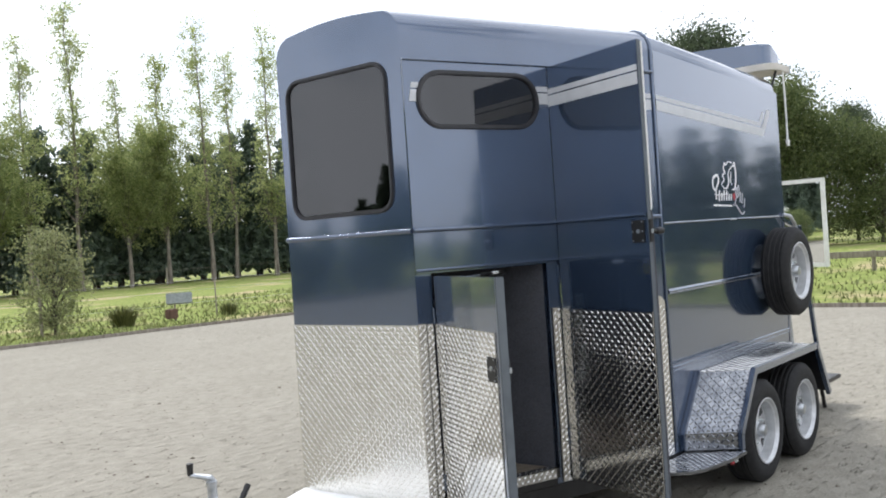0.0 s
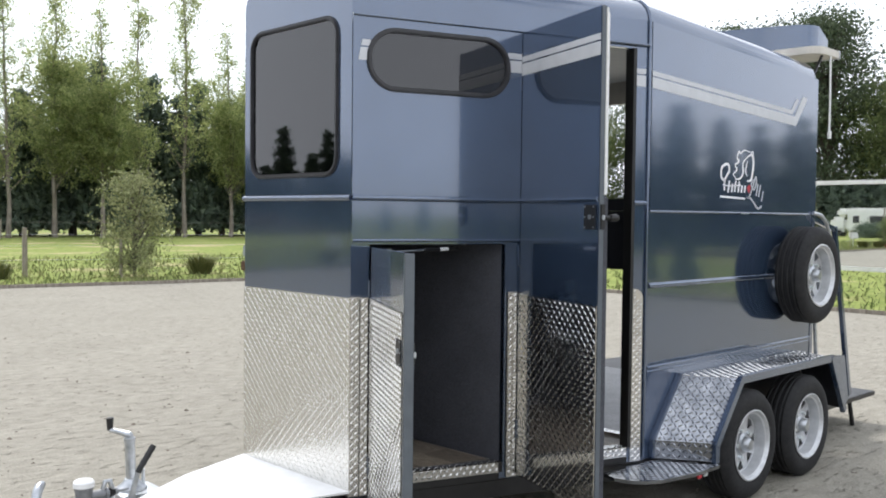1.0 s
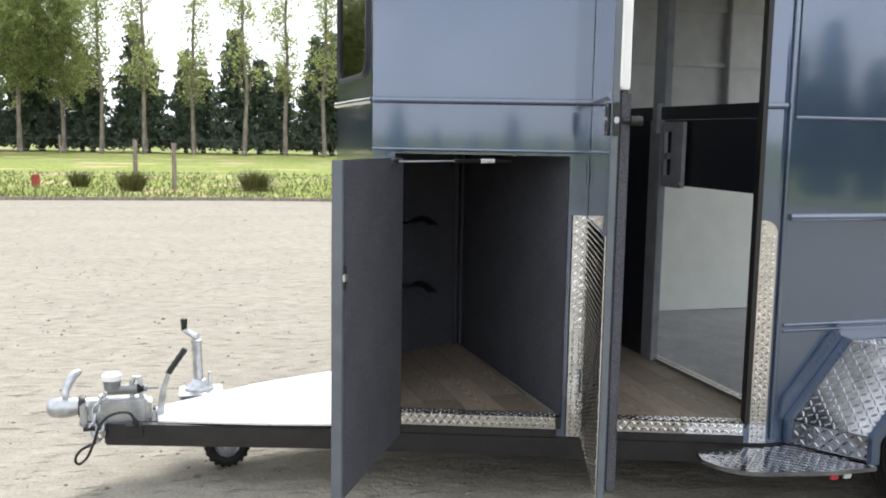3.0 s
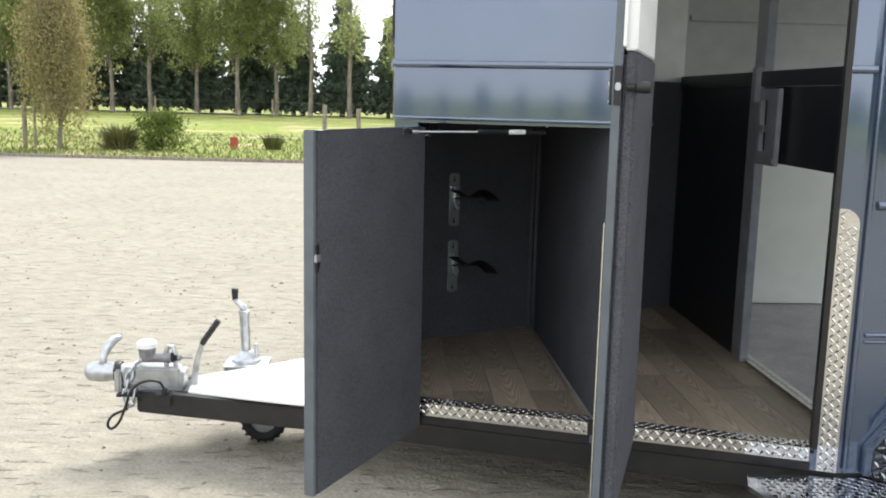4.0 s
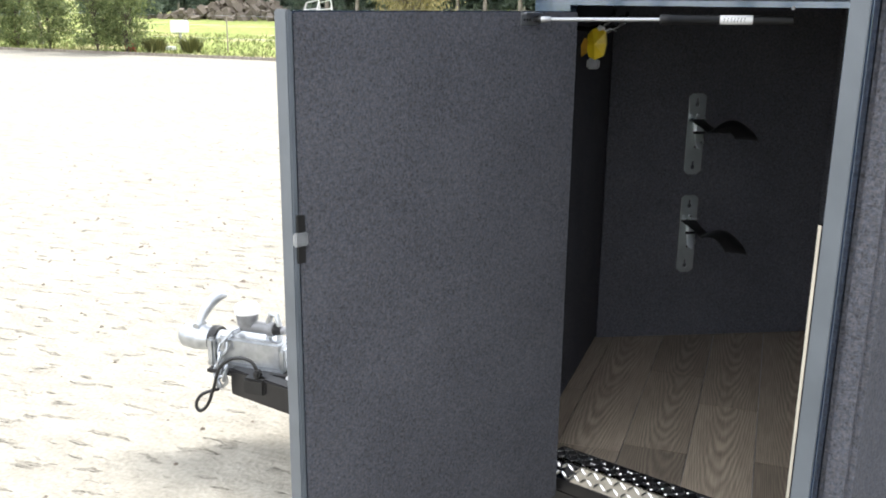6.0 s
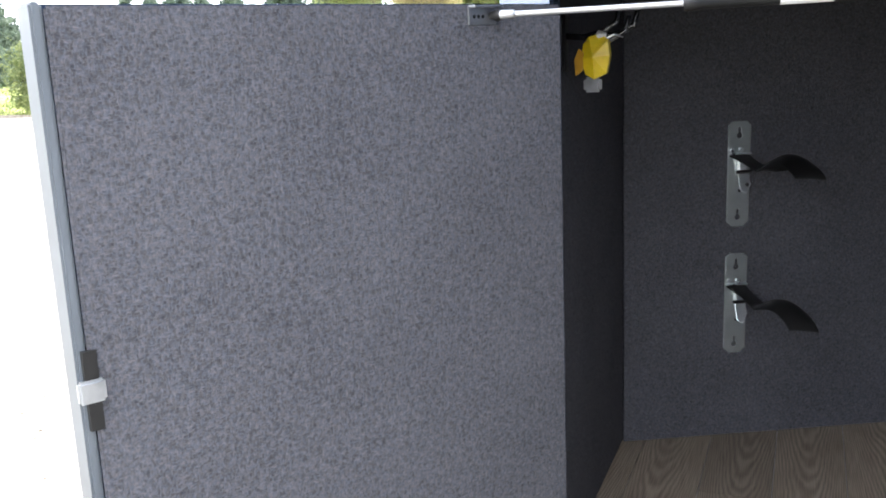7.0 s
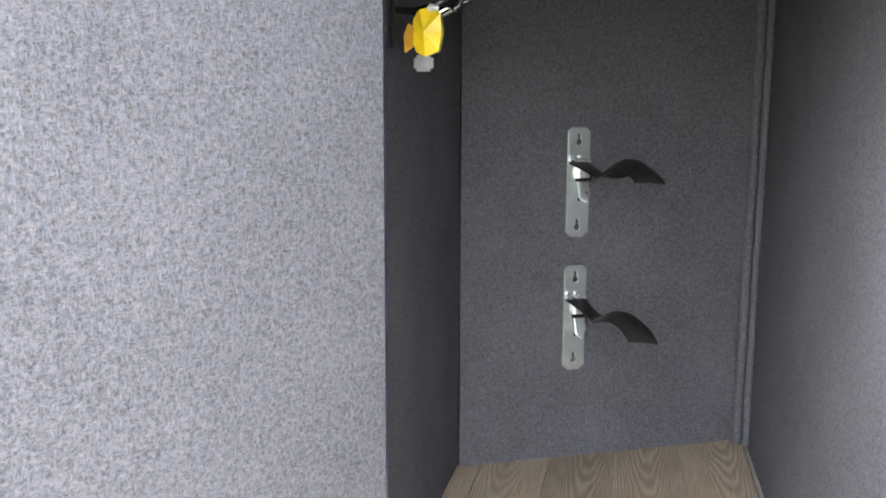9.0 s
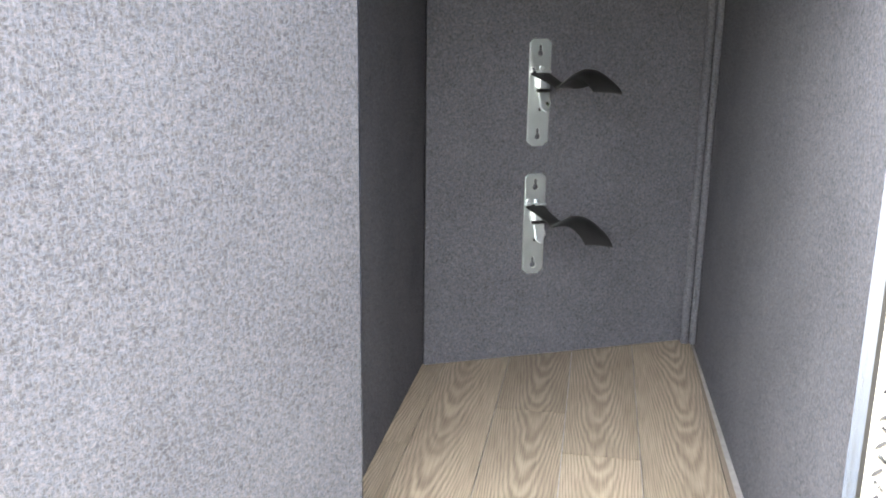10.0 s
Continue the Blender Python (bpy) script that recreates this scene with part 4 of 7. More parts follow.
    part("locker_jamb_gap", Shape().box(0.847, 0.8525, BASE_Z + 0.01, 1.266, 0.001, 0.003, WALL_M), PLASTIC, trailer, "dark joint beside the strip")


build_inside()


# ---------------------------------------------------------------- wheels
def wheel_meshes():
    r, w = 0.325, 0.19
    prof = [(0.200, -w / 2 + 0.01), (0.225, -w / 2), (0.275, -w / 2 - 0.004), (0.305, -w / 2 + 0.008), (r - 0.004, -w / 2 + 0.026)]
    for c in (-0.052, -0.018, 0.018, 0.052):
        prof += [(r, c - 0.011), (r - 0.007, c - 0.005), (r - 0.007, c + 0.005), (r, c + 0.011)]
    prof += [(r - 0.004, w / 2 - 0.026), (0.305, w / 2 - 0.008), (0.275, w / 2 + 0.004), (0.225, w / 2), (0.200, w / 2 - 0.01)]
    tyre = Shape().lathe(prof, 48, Matrix.Identity(4)).mesh("tyre", smooth=40)
    tyre.materials.append(RUBBER)
    lip = [(0.205, 0.088), (0.210, 0.096), (0.202, 0.098), (0.190, 0.080), (0.184, 0.050), (0.180, -0.06), (0.205, -0.088), (0.200, -0.092), (0.172, -0.06), (0.175, 0.03), (0.182, 0.078)]
    barrel = Shape().lathe(lip, 48, Matrix.Identity(4)).mesh("rim", smooth=35)
    barrel.materials.append(RIM_SILVER)
    outer = [(0.179 * math.cos(2 * math.pi * k / 48), 0.179 * math.sin(2 * math.pi * k / 48)) for k in range(48)]
    holes = []
    for k in range(8):
        a = 2 * math.pi * k / 8
        holes.append([(q * math.cos(a + d), q * math.sin(a + d)) for q, d in ((0.160, -0.23), (0.165, 0.0), (0.160, 0.23), (0.105, 0.06), (0.105, -0.06))])
    spoke = Shape().slab(outer, holes, 0.012, 0.020, Matrix.Identity(4)).mesh("spoke_disc")
    spoke.materials.append(RIM_SILVER)
    cap = Shape().lathe([(0.0005, 0.02), (0.065, 0.02), (0.062, 0.036), (0.044, 0.044), (0.038, 0.075), (0.030, 0.085), (0.0005, 0.087)], 24, Matrix.Identity(4)).mesh("hub_cap", smooth=35)
    cap.materials.append(GALV)
    nut = Shape().disc(0.011, 0.018, 0.046, 6, Matrix.Identity(4)).mesh("wheel_nut")
    nut.materials.append(ZINC)
    return tyre, barrel, spoke, cap, nut


WHEEL = wheel_meshes()


def wheel(name, x, y, z, label, spin=0.0):
    """A wheel standing with its outer face towards -y."""
    m = Matrix.Translation((x, y, z)) @ Matrix.Rotation(radians(90), 4, "X") @ Matrix.Rotation(radians(spin), 4, "Z")
    tyre, barrel, spoke, cap, nut = WHEEL
    rim = part("rim", barrel, GALV, trailer)
    rim.name = name
    rim.matrix_basis = m
    tagged(rim, label)
    part("tyre", tyre, RUBBER, rim, "black rubber tyre")
    part("spoke_disc", spoke, GALV, rim)
    part("hub_cap", cap, GALV, rim)
    for k in range(5):
        n = part("wheel_nut", nut, ZINC, rim)
        a = 2 * math.pi * (k + 0.5) / 5
        n.matrix_basis = Matrix.Translation((0.082 * math.cos(a), 0.082 * math.sin(a), 0))


wheel("wheel", 2.325, -0.765, 0.325, "galvanised spoked wheel with a black tyre")
wheel("wheel", 3.075, -0.765, 0.325, "galvanised spoked wheel with a black tyre", 17)
wheel("wheel", 2.325, FAR_Y + 0.21, 0.325, "galvanised spoked wheel with a black tyre", 9)
wheel("wheel", 3.075, FAR_Y + 0.21, 0.325, "galvanised spoked wheel with a black tyre", 31)
wheel("spare_wheel", 3.365, -0.695, 1.282, "galvanised spare wheel hung on the trailer's side", 11)
part("spare_carrier", Shape().tube([(3.365, NEAR_Y, 1.282), (3.365, -0.69, 1.282)], 0.03, 12), DARK_NAVY, trailer, smooth=40)
part("axle", Shape().tube([(2.325, -0.70, 0.325), (2.325, FAR_Y + 0.15, 0.325)], 0.03, 10), BLACK_CHASSIS, trailer, smooth=40)
part("axle", Shape().tube([(3.075, -0.70, 0.325), (3.075, FAR_Y + 0.15, 0.325)], 0.03, 10), BLACK_CHASSIS, trailer, smooth=40)


def plate(name, corners, material, label="", th=0.004, treads=True):
    """A flat tread plate on four corners, in order; treads on its outer face."""
    a, b, c, d = (Vector(p) for p in corners)
    u, v = (b - a), (d - a)
    n = u.cross(v).normalized()
    s = Shape()
    s.add([p + n * h for h in (0, th) for p in (a, b, c, d)], [(3, 2, 1, 0), (4, 5, 6, 7), (0, 1, 5, 4), (1, 2, 6, 5), (2, 3, 7, 6), (3, 0, 4, 7)])
    if treads:
        lu, lv = u.length, v.length
        nu, nv = max(int(lu / 0.027), 1), max(int(lv / 0.027), 1)
        for i in range(nu):
            for j in range(nv):
                fu, fv = (i + 0.5) / nu, (j + 0.5) / nv
                p = a.lerp(b, fu).lerp(d.lerp(c, fu), fv) + n * th
                e1, e2 = u.normalized(), n.cross(u.normalized())
                g = radians(45 if (i + j) % 2 else -45)
                x, y = e1 * math.cos(g) + e2 * math.sin(g), e2 * math.cos(g) - e1 * math.sin(g)
                L, W, H = 0.0160, 0.0048, 0.0028
                s.add([p - x * L, p - x * L / 2 - y * W, p + x * L / 2 - y * W, p + x * L, p + x * L / 2 + y * W, p - x * L / 2 + y * W, p - x * L / 2 + n * H, p + x * L / 2 + n * H], [(0, 1, 6), (1, 2, 7, 6), (2, 3, 7), (3, 4, 7), (4, 5, 6, 7), (5, 0, 6)])
    return part(name, s, material, trailer, label, tidy=False)


def build_mudguard():
    yi, yo = NEAR_Y - 0.006, -0.845
    it, ot = Vector((1.985, yi, 0.735)), Vector((2.175, yo, 0.735))
    ib, ob = Vector((1.715, yi, 0.400)), Vector((1.905, yo, 0.400))
    ir, orr = Vector((3.50, yi, 0.735)), Vector((3.40, yo, 0.735))
    irb, orb = Vector((3.74, yi, 0.36)), Vector((3.62, yo, 0.36))
    plate("mudguard_top", (ot, orr, ir, it), TREAD, "bright tread-plate mudguard")
    # front, riser and step take the darkened copy of the top's metal
    plate("mudguard_front", (ob, ot, it, ib), SHADED_TREAD, "bright tread-plate mudguard")
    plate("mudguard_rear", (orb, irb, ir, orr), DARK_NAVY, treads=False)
    rb, rob = Vector((1.715, yi, 0.300)), Vector((1.905, yo, 0.300))
    plate("step_riser", (rob, ob, ib, rb), SHADED_TREAD, "bright tread-plate riser")
    for name, path in (("mudguard_edge", [rob, ob, ot, orr, orb]), ("mudguard_edge", [ib - Vector((0, 0, 0.09)), ib, it])):
        for k, (p, q) in enumerate(zip(path, path[1:])):
            d = (q - p)
            m = frame_of(p, d.normalized(), (0, -1, 0), d.normalized().cross(Vector((0, -1, 0))))
            proud = 0.003 * (k % 2)
            part(name, Shape().box(-0.012, d.length + 0.012, -0.004 - proud, 0.022 + proud, -0.018, 0.030, m), NAVY, trailer, "navy steel edge trim", bevel=0.004)
    # rounded step beside the door
    outline = [(1.29, yi + 0.02), (1.255, -0.64), (1.275, -0.72), (1.33, -0.79), (1.42, -0.835), (1.70, -0.885), (1.905, -0.885), (1.905, yo), (1.715, yi), (1.60, yi)]
    step = Shape().slab(outline, [], 0.272, 0.290, Matrix.Identity(4))
    step.treads(1.26, 1.90, -0.88, -0.57, 0.290, Matrix.Identity(4), lambda u, v: u > 1.31 + 0.5 * max(0.0, -0.72 - v) and v < -0.56 - 0.0 and v > -0.80 - (u - 1.31) * 0.2 and u < 1.73 + (-0.56 - v) * 0.55)
    part("entry_step", step, SHADED_TREAD, trailer, "rounded tread-plate entry step", tidy=False)
    part("wheel_well", Shape().box(1.95, 3.62, NEAR_Y - 0.004, NEAR_Y - 0.001, 0.30, 0.72), BLACK_CHASSIS, trailer)
    for dx, colour in ((0.0, "red"), (0.06, "clear")):
        part("marker_lamp", Shape().box(1.70 + dx, 1.735 + dx, -0.875, -0.862, 0.248, 0.272), LOGO_RED if colour == "red" else ZINC, trailer, "small %s marker lamp" % colour, bevel=0.003)


build_mudguard()


# ---------------------------------------------------------------- drawbar
def build_drawbar():
    tip_x, cy = -1.12, 0.460
    for y0, y1 in ((0.015, cy - 0.075), (FRONT_W - 0.015, cy + 0.075)):
        a, b = Vector((0.25, y0 - (0.02 if y0 < 0.4 else -0.02), 0)), Vector((tip_x, y1, 0))
        d = (b - a).normalized()
        m = frame_of((a.x, a.y, 0), d, (0, 0, 1), (d.y, -d.x, 0))
        part("drawbar_rail", Shape().box(0, (b - a).length, 0.196, 0.292, -0.025, 0.025, m), BLACK_CHASSIS, trailer, "black steel drawbar rail", bevel=0.005)
    part("drawbar_nose", Shape().box(tip_x - 0.01, tip_x + 0.22, cy - 0.095, cy + 0.095, 0.198, 0.290), BLACK_CHASSIS, trailer, bevel=0.005)
    cover = Shape()
    top = [(-0.004, -0.005, 0.330), (-0.004, FRONT_W + 0.005, 0.330), (-0.42, 0.815, 0.318), (-0.915, cy + 0.105, 0.300), (-0.900, cy - 0.115, 0.300), (-0.42, 0.14, 0.318)]
    k = len(top)
    cover.add(top + [(x, y, z - 0.010) for x, y, z in top], [tuple(range(k)), tuple(reversed(range(k, 2 * k)))] + [(i, k + i, k + (i + 1) % k, (i + 1) % k) for i in range(k)])
    part("drawbar_cover", cover, WHITE_PAINT, trailer, "white painted drawbar cover plate")
    # coupling
    body = Shape().box(-1.20, -0.95, cy - 0.042, cy + 0.042, 0.318, 0.415)
    body.box(-1.24, -0.93, cy - 0.06, cy + 0.06, 0.306, 0.322)
    coup = part("coupling", body, GALV, trailer, "galvanised override coupling", bevel=0.012, smooth=50)
    head = Matrix.Translation((-1.305, cy, 0.385)) @ Matrix.Rotation(radians(90), 4, "Y")
    part("socket", Shape().lathe([(0.0005, -0.072), (0.026, -0.068), (0.042, -0.050), (0.047, -0.010), (0.045, 0.03), (0.038, 0.06), (0.034, 0.15), (0.0005, 0.152)], 20, head), GALV, coup, "galvanised ball socket", smooth=50)
    hx = -1.292
    grip = [(hx - 0.002, cy, 0.415), (hx - 0.006, cy + 0.012, 0.445), (hx + 0.002, cy + 0.030, 0.475), (hx + 0.014, cy + 0.048, 0.500), (hx + 0.030, cy + 0.066, 0.517), (hx + 0.048, cy + 0.080, 0.522), (hx + 0.056, cy + 0.086, 0.516)]
    part("socket_handle", Shape().tube(grip, [0.015, 0.015, 0.019, 0.021, 0.020, 0.015, 0.007], 12), GALV, coup, "curved galvanised release handle", smooth=60)
    part("nose_collar", Shape().lathe([(0.034, 0.062), (0.048, 0.064), (0.050, 0.080), (0.046, 0.092), (0.034, 0.094)], 20, head), PLASTIC, coup, "dark rubber collar", smooth=40)
    part("handle_pivot", Shape().tube([(hx - 0.004, cy - 0.026, 0.430), (hx - 0.004, cy + 0.026, 0.430)], 0.012, 12), GALV, coup, smooth=40)
    part("rubber_boot", Shape().tube([(-0.998, cy, 0.452), (-0.985, cy, 0.452), (-0.965, cy, 0.452), (-0.950, cy, 0.452)], [0.022, 0.021, 0.016, 0.008], 12), RUBBER, coup, "dark rubber boot", smooth=40)
    cyl = Matrix.Translation((-1.07, cy, 0.452)) @ Matrix.Rotation(radians(90), 4, "Y")
    part("master_cylinder", Shape().lathe([(0.0005, -0.05), (0.022, -0.05), (0.022, 0.06), (0.026, 0.06), (0.026, 0.075), (0.018, 0.08), (0.014, 0.12), (0.005, 0.125), (0.005, 0.17), (0.0005, 0.17)], 16, cyl), MASTER_GREY, coup, "grey brake master cylinder", smooth=40)
    pot = Matrix.Translation((-1.10, cy, 0.455))
    part("fluid_pot", Shape().lathe([(0.0005, 0.0), (0.034, 0.0), (0.040, 0.045), (0.0005, 0.045)], 20, pot), MASTER_GREY, coup, "grey brake fluid pot", smooth=40)
    part("pot_lid", Shape().lathe([(0.0005, 0.045), (0.044, 0.045), (0.044, 0.066), (0.036, 0.074), (0.0005, 0.075)], 20, pot), WHITE_PAINT, coup, "white plastic lid", smooth=40)
    part("lever_arch", Shape().tube([(-1.015, cy, 0.41), (-1.018, cy, 0.47), (-1.005, cy, 0.505), (-0.985, cy, 0.505), (-0.975, cy, 0.47), (-0.975, cy, 0.41)], 0.011, 10), GALV, coup, smooth=50)
    arm = Shape().slab([(-0.915, 0.31), (-0.880, 0.31), (-0.866, 0.44), (-0.840, 0.53), (-0.860, 0.535), (-0.893, 0.44)], [], cy - 0.006, cy + 0.006, frame_of((0, 0, 0), (1, 0, 0), (0, 0, 1), (0, 1, 0)))
    lever = part("brake_lever", arm, GALV, coup, "galvanised hand brake lever", bevel=0.003)
    grip = [(-0.855, cy, 0.515), (-0.846, cy, 0.532)] + [(-0.846 + 0.0095 * k, cy, 0.532 + 0.0135 * k) for k in range(1, 8)]
    part("lever_grip", Shape().tube(grip, [0.013, 0.015, 0.0135, 0.0155, 0.0135, 0.0155, 0.0135, 0.0155, 0.013], 12), PLASTIC, coup, "black ribbed rubber grip", smooth=50)
    # safety chain, looped over the body and down past the nose
    pts = [(-1.135, cy + 0.02, 0.430), (-1.145, cy - 0.02, 0.428), (-1.160, cy - 0.055, 0.400), (-1.172, cy - 0.066, 0.360), (-1.178, cy - 0.074, 0.320), (-1.180, cy - 0.085, 0.280), (-1.160, cy - 0.098, 0.262), (-1.140, cy - 0.100, 0.285), (-1.135, cy - 0.090, 0.325)]
    for k in range(len(pts) - 1):
        c = (Vector(pts[k]) + Vector(pts[k + 1])) / 2
        d = (Vector(pts[k + 1]) - Vector(pts[k])).normalized()
        s = d.cross(Vector((1, 0.3, 0)) if k % 2 else Vector((0.2, 1, 0.3))).normalized()
        ring = [c + d * 0.028 * math.cos(a) + s * 0.015 * math.sin(a) for a in [2 * math.pi * i / 12 for i in range(13)]]
        part("chain_link", Shape().tube(ring, 0.0055, 6), GALV, coup, smooth=50)
    loop = [(-1.000, cy - 0.110, 0.335), (-1.020, cy - 0.115, 0.372), (-1.065, cy - 0.118, 0.380), (-1.115, cy - 0.118, 0.362), (-1.150, cy - 0.118, 0.320), (-1.172, cy - 0.118, 0.255), (-1.200, cy - 0.116, 0.190), (-1.232, cy - 0.114, 0.158), (-1.250, cy - 0.112, 0.166), (-1.248, cy - 0.110, 0.192), (-1.222, cy - 0.108, 0.222), (-1.165, cy - 0.100, 0.245)]
    knots = [Vector(p) for p in loop]
    fine = []
    for i in range(len(knots) - 1):
        p0, p1, p2, p3 = knots[max(i - 1, 0)], knots[i], knots[i + 1], knots[min(i + 2, len(knots) - 1)]
        for k in range(4):
            f = k / 4
            fine.append(0.5 * (2 * p1 + (p2 - p0) * f + (2 * p0 - 5 * p1 + 4 * p2 - p3) * f * f + (3 * p1 - p0 - 3 * p2 + p3) * f ** 3))
    part("cable", Shape().tube(fine + [knots[-1]], 0.0062, 8), PLASTIC, coup, "looped black breakaway cable", smooth=60)
    box = part("socket_box", Shape().box(-1.045, -0.965, cy - 0.135, cy - 0.095, 0.262, 0.318).box(-1.010, -0.985, cy - 0.130, cy - 0.10, 0.318, 0.345), PLASTIC, coup, "black plug holder", bevel=0.006)
    part("bolt", Shape().disc(0.009, 0.0, 0.010, 10, frame_of((-0.935, cy - 0.118, 0.262), (1, 0, 0), (0, 0, 1), (0, -1, 0))), GALV, coup)
    part("underplate", Shape().box(-1.22, -0.90, cy - 0.085, cy + 0.085, 0.292, 0.306), BLACK_CHASSIS, coup, "black coupling base plate", bevel=0.003)
    part("flange", Shape().box(-1.235, -1.205, cy - 0.058, cy + 0.058, 0.300, 0.408), GALV, coup, bevel=0.008)
    part("flange", Shape().box(-0.955, -0.930, cy - 0.050, cy + 0.050, 0.318, 0.400), GALV, coup, bevel=0.006)
    coup.matrix_basis = Matrix.Translation((0.002, -0.02, -0.026))
    # jockey wheel: an upright stand clamped outside the far rail, its wheel swung in under the bar
    jx, jy = -0.715, 0.80
    jock = part("jockey_wheel", Shape().tube([(jx + 0.008, jy, 0.20), (jx, jy, 0.34), (jx - 0.008, jy, 0.545)], [0.024, 0.024, 0.024], 16), GALV, trailer, "galvanised jockey wheel stand", smooth=40)
    part("clamp", Shape().lathe([(0.024, 0.0), (0.072, 0.0), (0.070, 0.012), (0.046, 0.030), (0.032, 0.052), (0.024, 0.054)], 20, Matrix.Translation((jx + 0.002, jy, 0.308))), GALV, jock, "cast clamp collar", smooth=40)
    part("clamp_plate", Shape().slab(rounded(-0.095, 0.115, -0.115, 0.075, 0.02), [], 0.0, 0.020, Matrix.Translation((jx, jy, 0.288))), GALV, jock, "galvanised clamp plate", bevel=0.004)
    part("clamp_pin", Shape().tube([(jx + 0.052, jy - 0.02, 0.31), (jx + 0.052, jy - 0.02, 0.40)], [0.010, 0.008], 10), GALV, jock, smooth=40)
    part("collar", Shape().tube([(jx - 0.008, jy, 0.543), (jx - 0.0085, jy, 0.560), (jx - 0.009, jy, 0.566)], [0.027, 0.027, 0.016], 14), GALV, jock, smooth=40)
    part("crank", Shape().tube([(jx - 0.002, jy - 0.004, 0.563), (jx - 0.009, jy, 0.574), (jx - 0.040, jy + 0.045, 0.586), (jx - 0.066, jy + 0.09, 0.592)], [0.014, 0.018, 0.013, 0.012], 12), GALV, jock, "bent crank arm", smooth=40)
    part("crank_grip", Shape().tube([(jx - 0.066, jy + 0.09, 0.592), (jx - 0.066, jy + 0.09, 0.650), (jx - 0.066, jy + 0.09, 0.653)], [0.014, 0.018, 0.014], 12), PLASTIC, jock, "black crank grip", smooth=40)
    wx, wy = -0.592, 0.535
    wm = Matrix.Translation((wx, wy, 0.105)) @ Matrix.Rotation(radians(90), 4, "X")
    prof = [(0.055, -0.026), (0.070, -0.036), (0.092, -0.034), (0.103, -0.022), (0.105, 0.0), (0.103, 0.022), (0.092, 0.034), (0.070, 0.036), (0.055, 0.026)]
    part("jockey_tyre", Shape().lathe(prof, 28, wm), RUBBER, jock, "small black rubber tyre", smooth=50)
    lug = Shape()
    for k in range(20):
        a = 2 * math.pi * k / 20
        for side in (-1, 1):
            lug.box(-0.007, 0.007, 0.099, 0.107, side * 0.018 - 0.014, side * 0.018 + 0.014, wm @ Matrix.Rotation(a + 0.08 * side, 4, "Z"))
    part("tread_lugs", lug, RUBBER, jock, tidy=False)
    part("jockey_rim", Shape().lathe([(0.0005, -0.020), (0.014, -0.030), (0.022, -0.030), (0.028, -0.018), (0.046, -0.016), (0.057, -0.028), (0.060, -0.026), (0.060, 0.026), (0.057, 0.028), (0.046, 0.016), (0.028, 0.018), (0.022, 0.030), (0.0005, 0.030)], 24, wm), GALV, jock, "galvanised wheel disc", smooth=40)
    for dy in (-0.044, 0.044):
        part("fork", Shape().tube([(wx, wy + dy, 0.105), (wx - 0.02, wy + dy, 0.19), (wx - 0.06, wy + 0.10, 0.225), (jx + 0.008, jy, 0.235)], 0.010, 8), GALV, jock, smooth=40)


build_drawbar()


# ---------------------------------------------------------------- ground
YARD = [(-46.0, 21.5), (-13.0, 19.2), (-7.8, 18.5), (0.6, 17.9), (7.0, 16.5), (13.9, 15.4), (13.8, -34.0), (-46.0, -34.0)]


def build_ground():
    far = 900.0
    outer = rect(-far, far, -far, far)
    g = Shape().slab(outer, [YARD], -0.4, 0.035, Matrix.Identity(4))
    tagged(part("ground", g, TURF), "green mown grass paddock with bare patches", "grass", kind="structure")
    y = Shape().slab([(u * 1.002, v * 1.002) for u, v in YARD], [], -0.3, 0.0, Matrix.Identity(4))
    tagged(part("yard", y, GRAVEL), "pale compacted sand and fine gravel yard", "gravel", kind="structure")
    for p, q in zip(YARD[:6], YARD[1:7]):
        a, b = Vector((*p, 0)), Vector((*q, 0))
        d = (b - a).normalized()
        m = frame_of(a, d, (0, 0, 1), (d.y, -d.x, 0))
        tagged(part("edging_board", Shape().box(0, (b - a).length, -0.05, 0.075, -0.025, 0.025, m), TIMBER), "weathered timber edging along the gravel", "edging", kind="structure")


build_ground()


# ---------------------------------------------------------------- stripes and badge on the sides
def ribbon(shape, pts, widths, w0, w1, m):
    """A flat painted stroke along points on a wall."""
    pts = [Vector((u, v, 0)) for u, v in pts]
    left, right = [], []
    for i, p in enumerate(pts):
        d = (pts[min(i + 1, len(pts) - 1)] - pts[max(i - 1, 0)]).normalized()
        half = (widths[i] if isinstance(widths, (list, tuple)) else widths) / 2
        nrm = Vector((-d.y, d.x, 0)) * half
        left.append(p + nrm)
        right.append(p - nrm)
    k = len(pts)
    verts = [m @ Vector((q.x, q.y, w)) for w in (w0, w1) for q in left + right]
    faces = []
    for i in range(k - 1):
        faces += [(i, i + 1, k + i + 1, k + i), (2 * k + i, 3 * k + i, 3 * k + i + 1, 2 * k + i + 1), (i, 2 * k + i, 2 * k + i + 1, i + 1), (k + i, k + i + 1, 3 * k + i + 1, 3 * k + i)]
    faces += [(0, k, 3 * k, 2 * k), (k - 1, 3 * k - 1, 4 * k - 1, 2 * k - 1)]
    return shape.add(verts, faces)


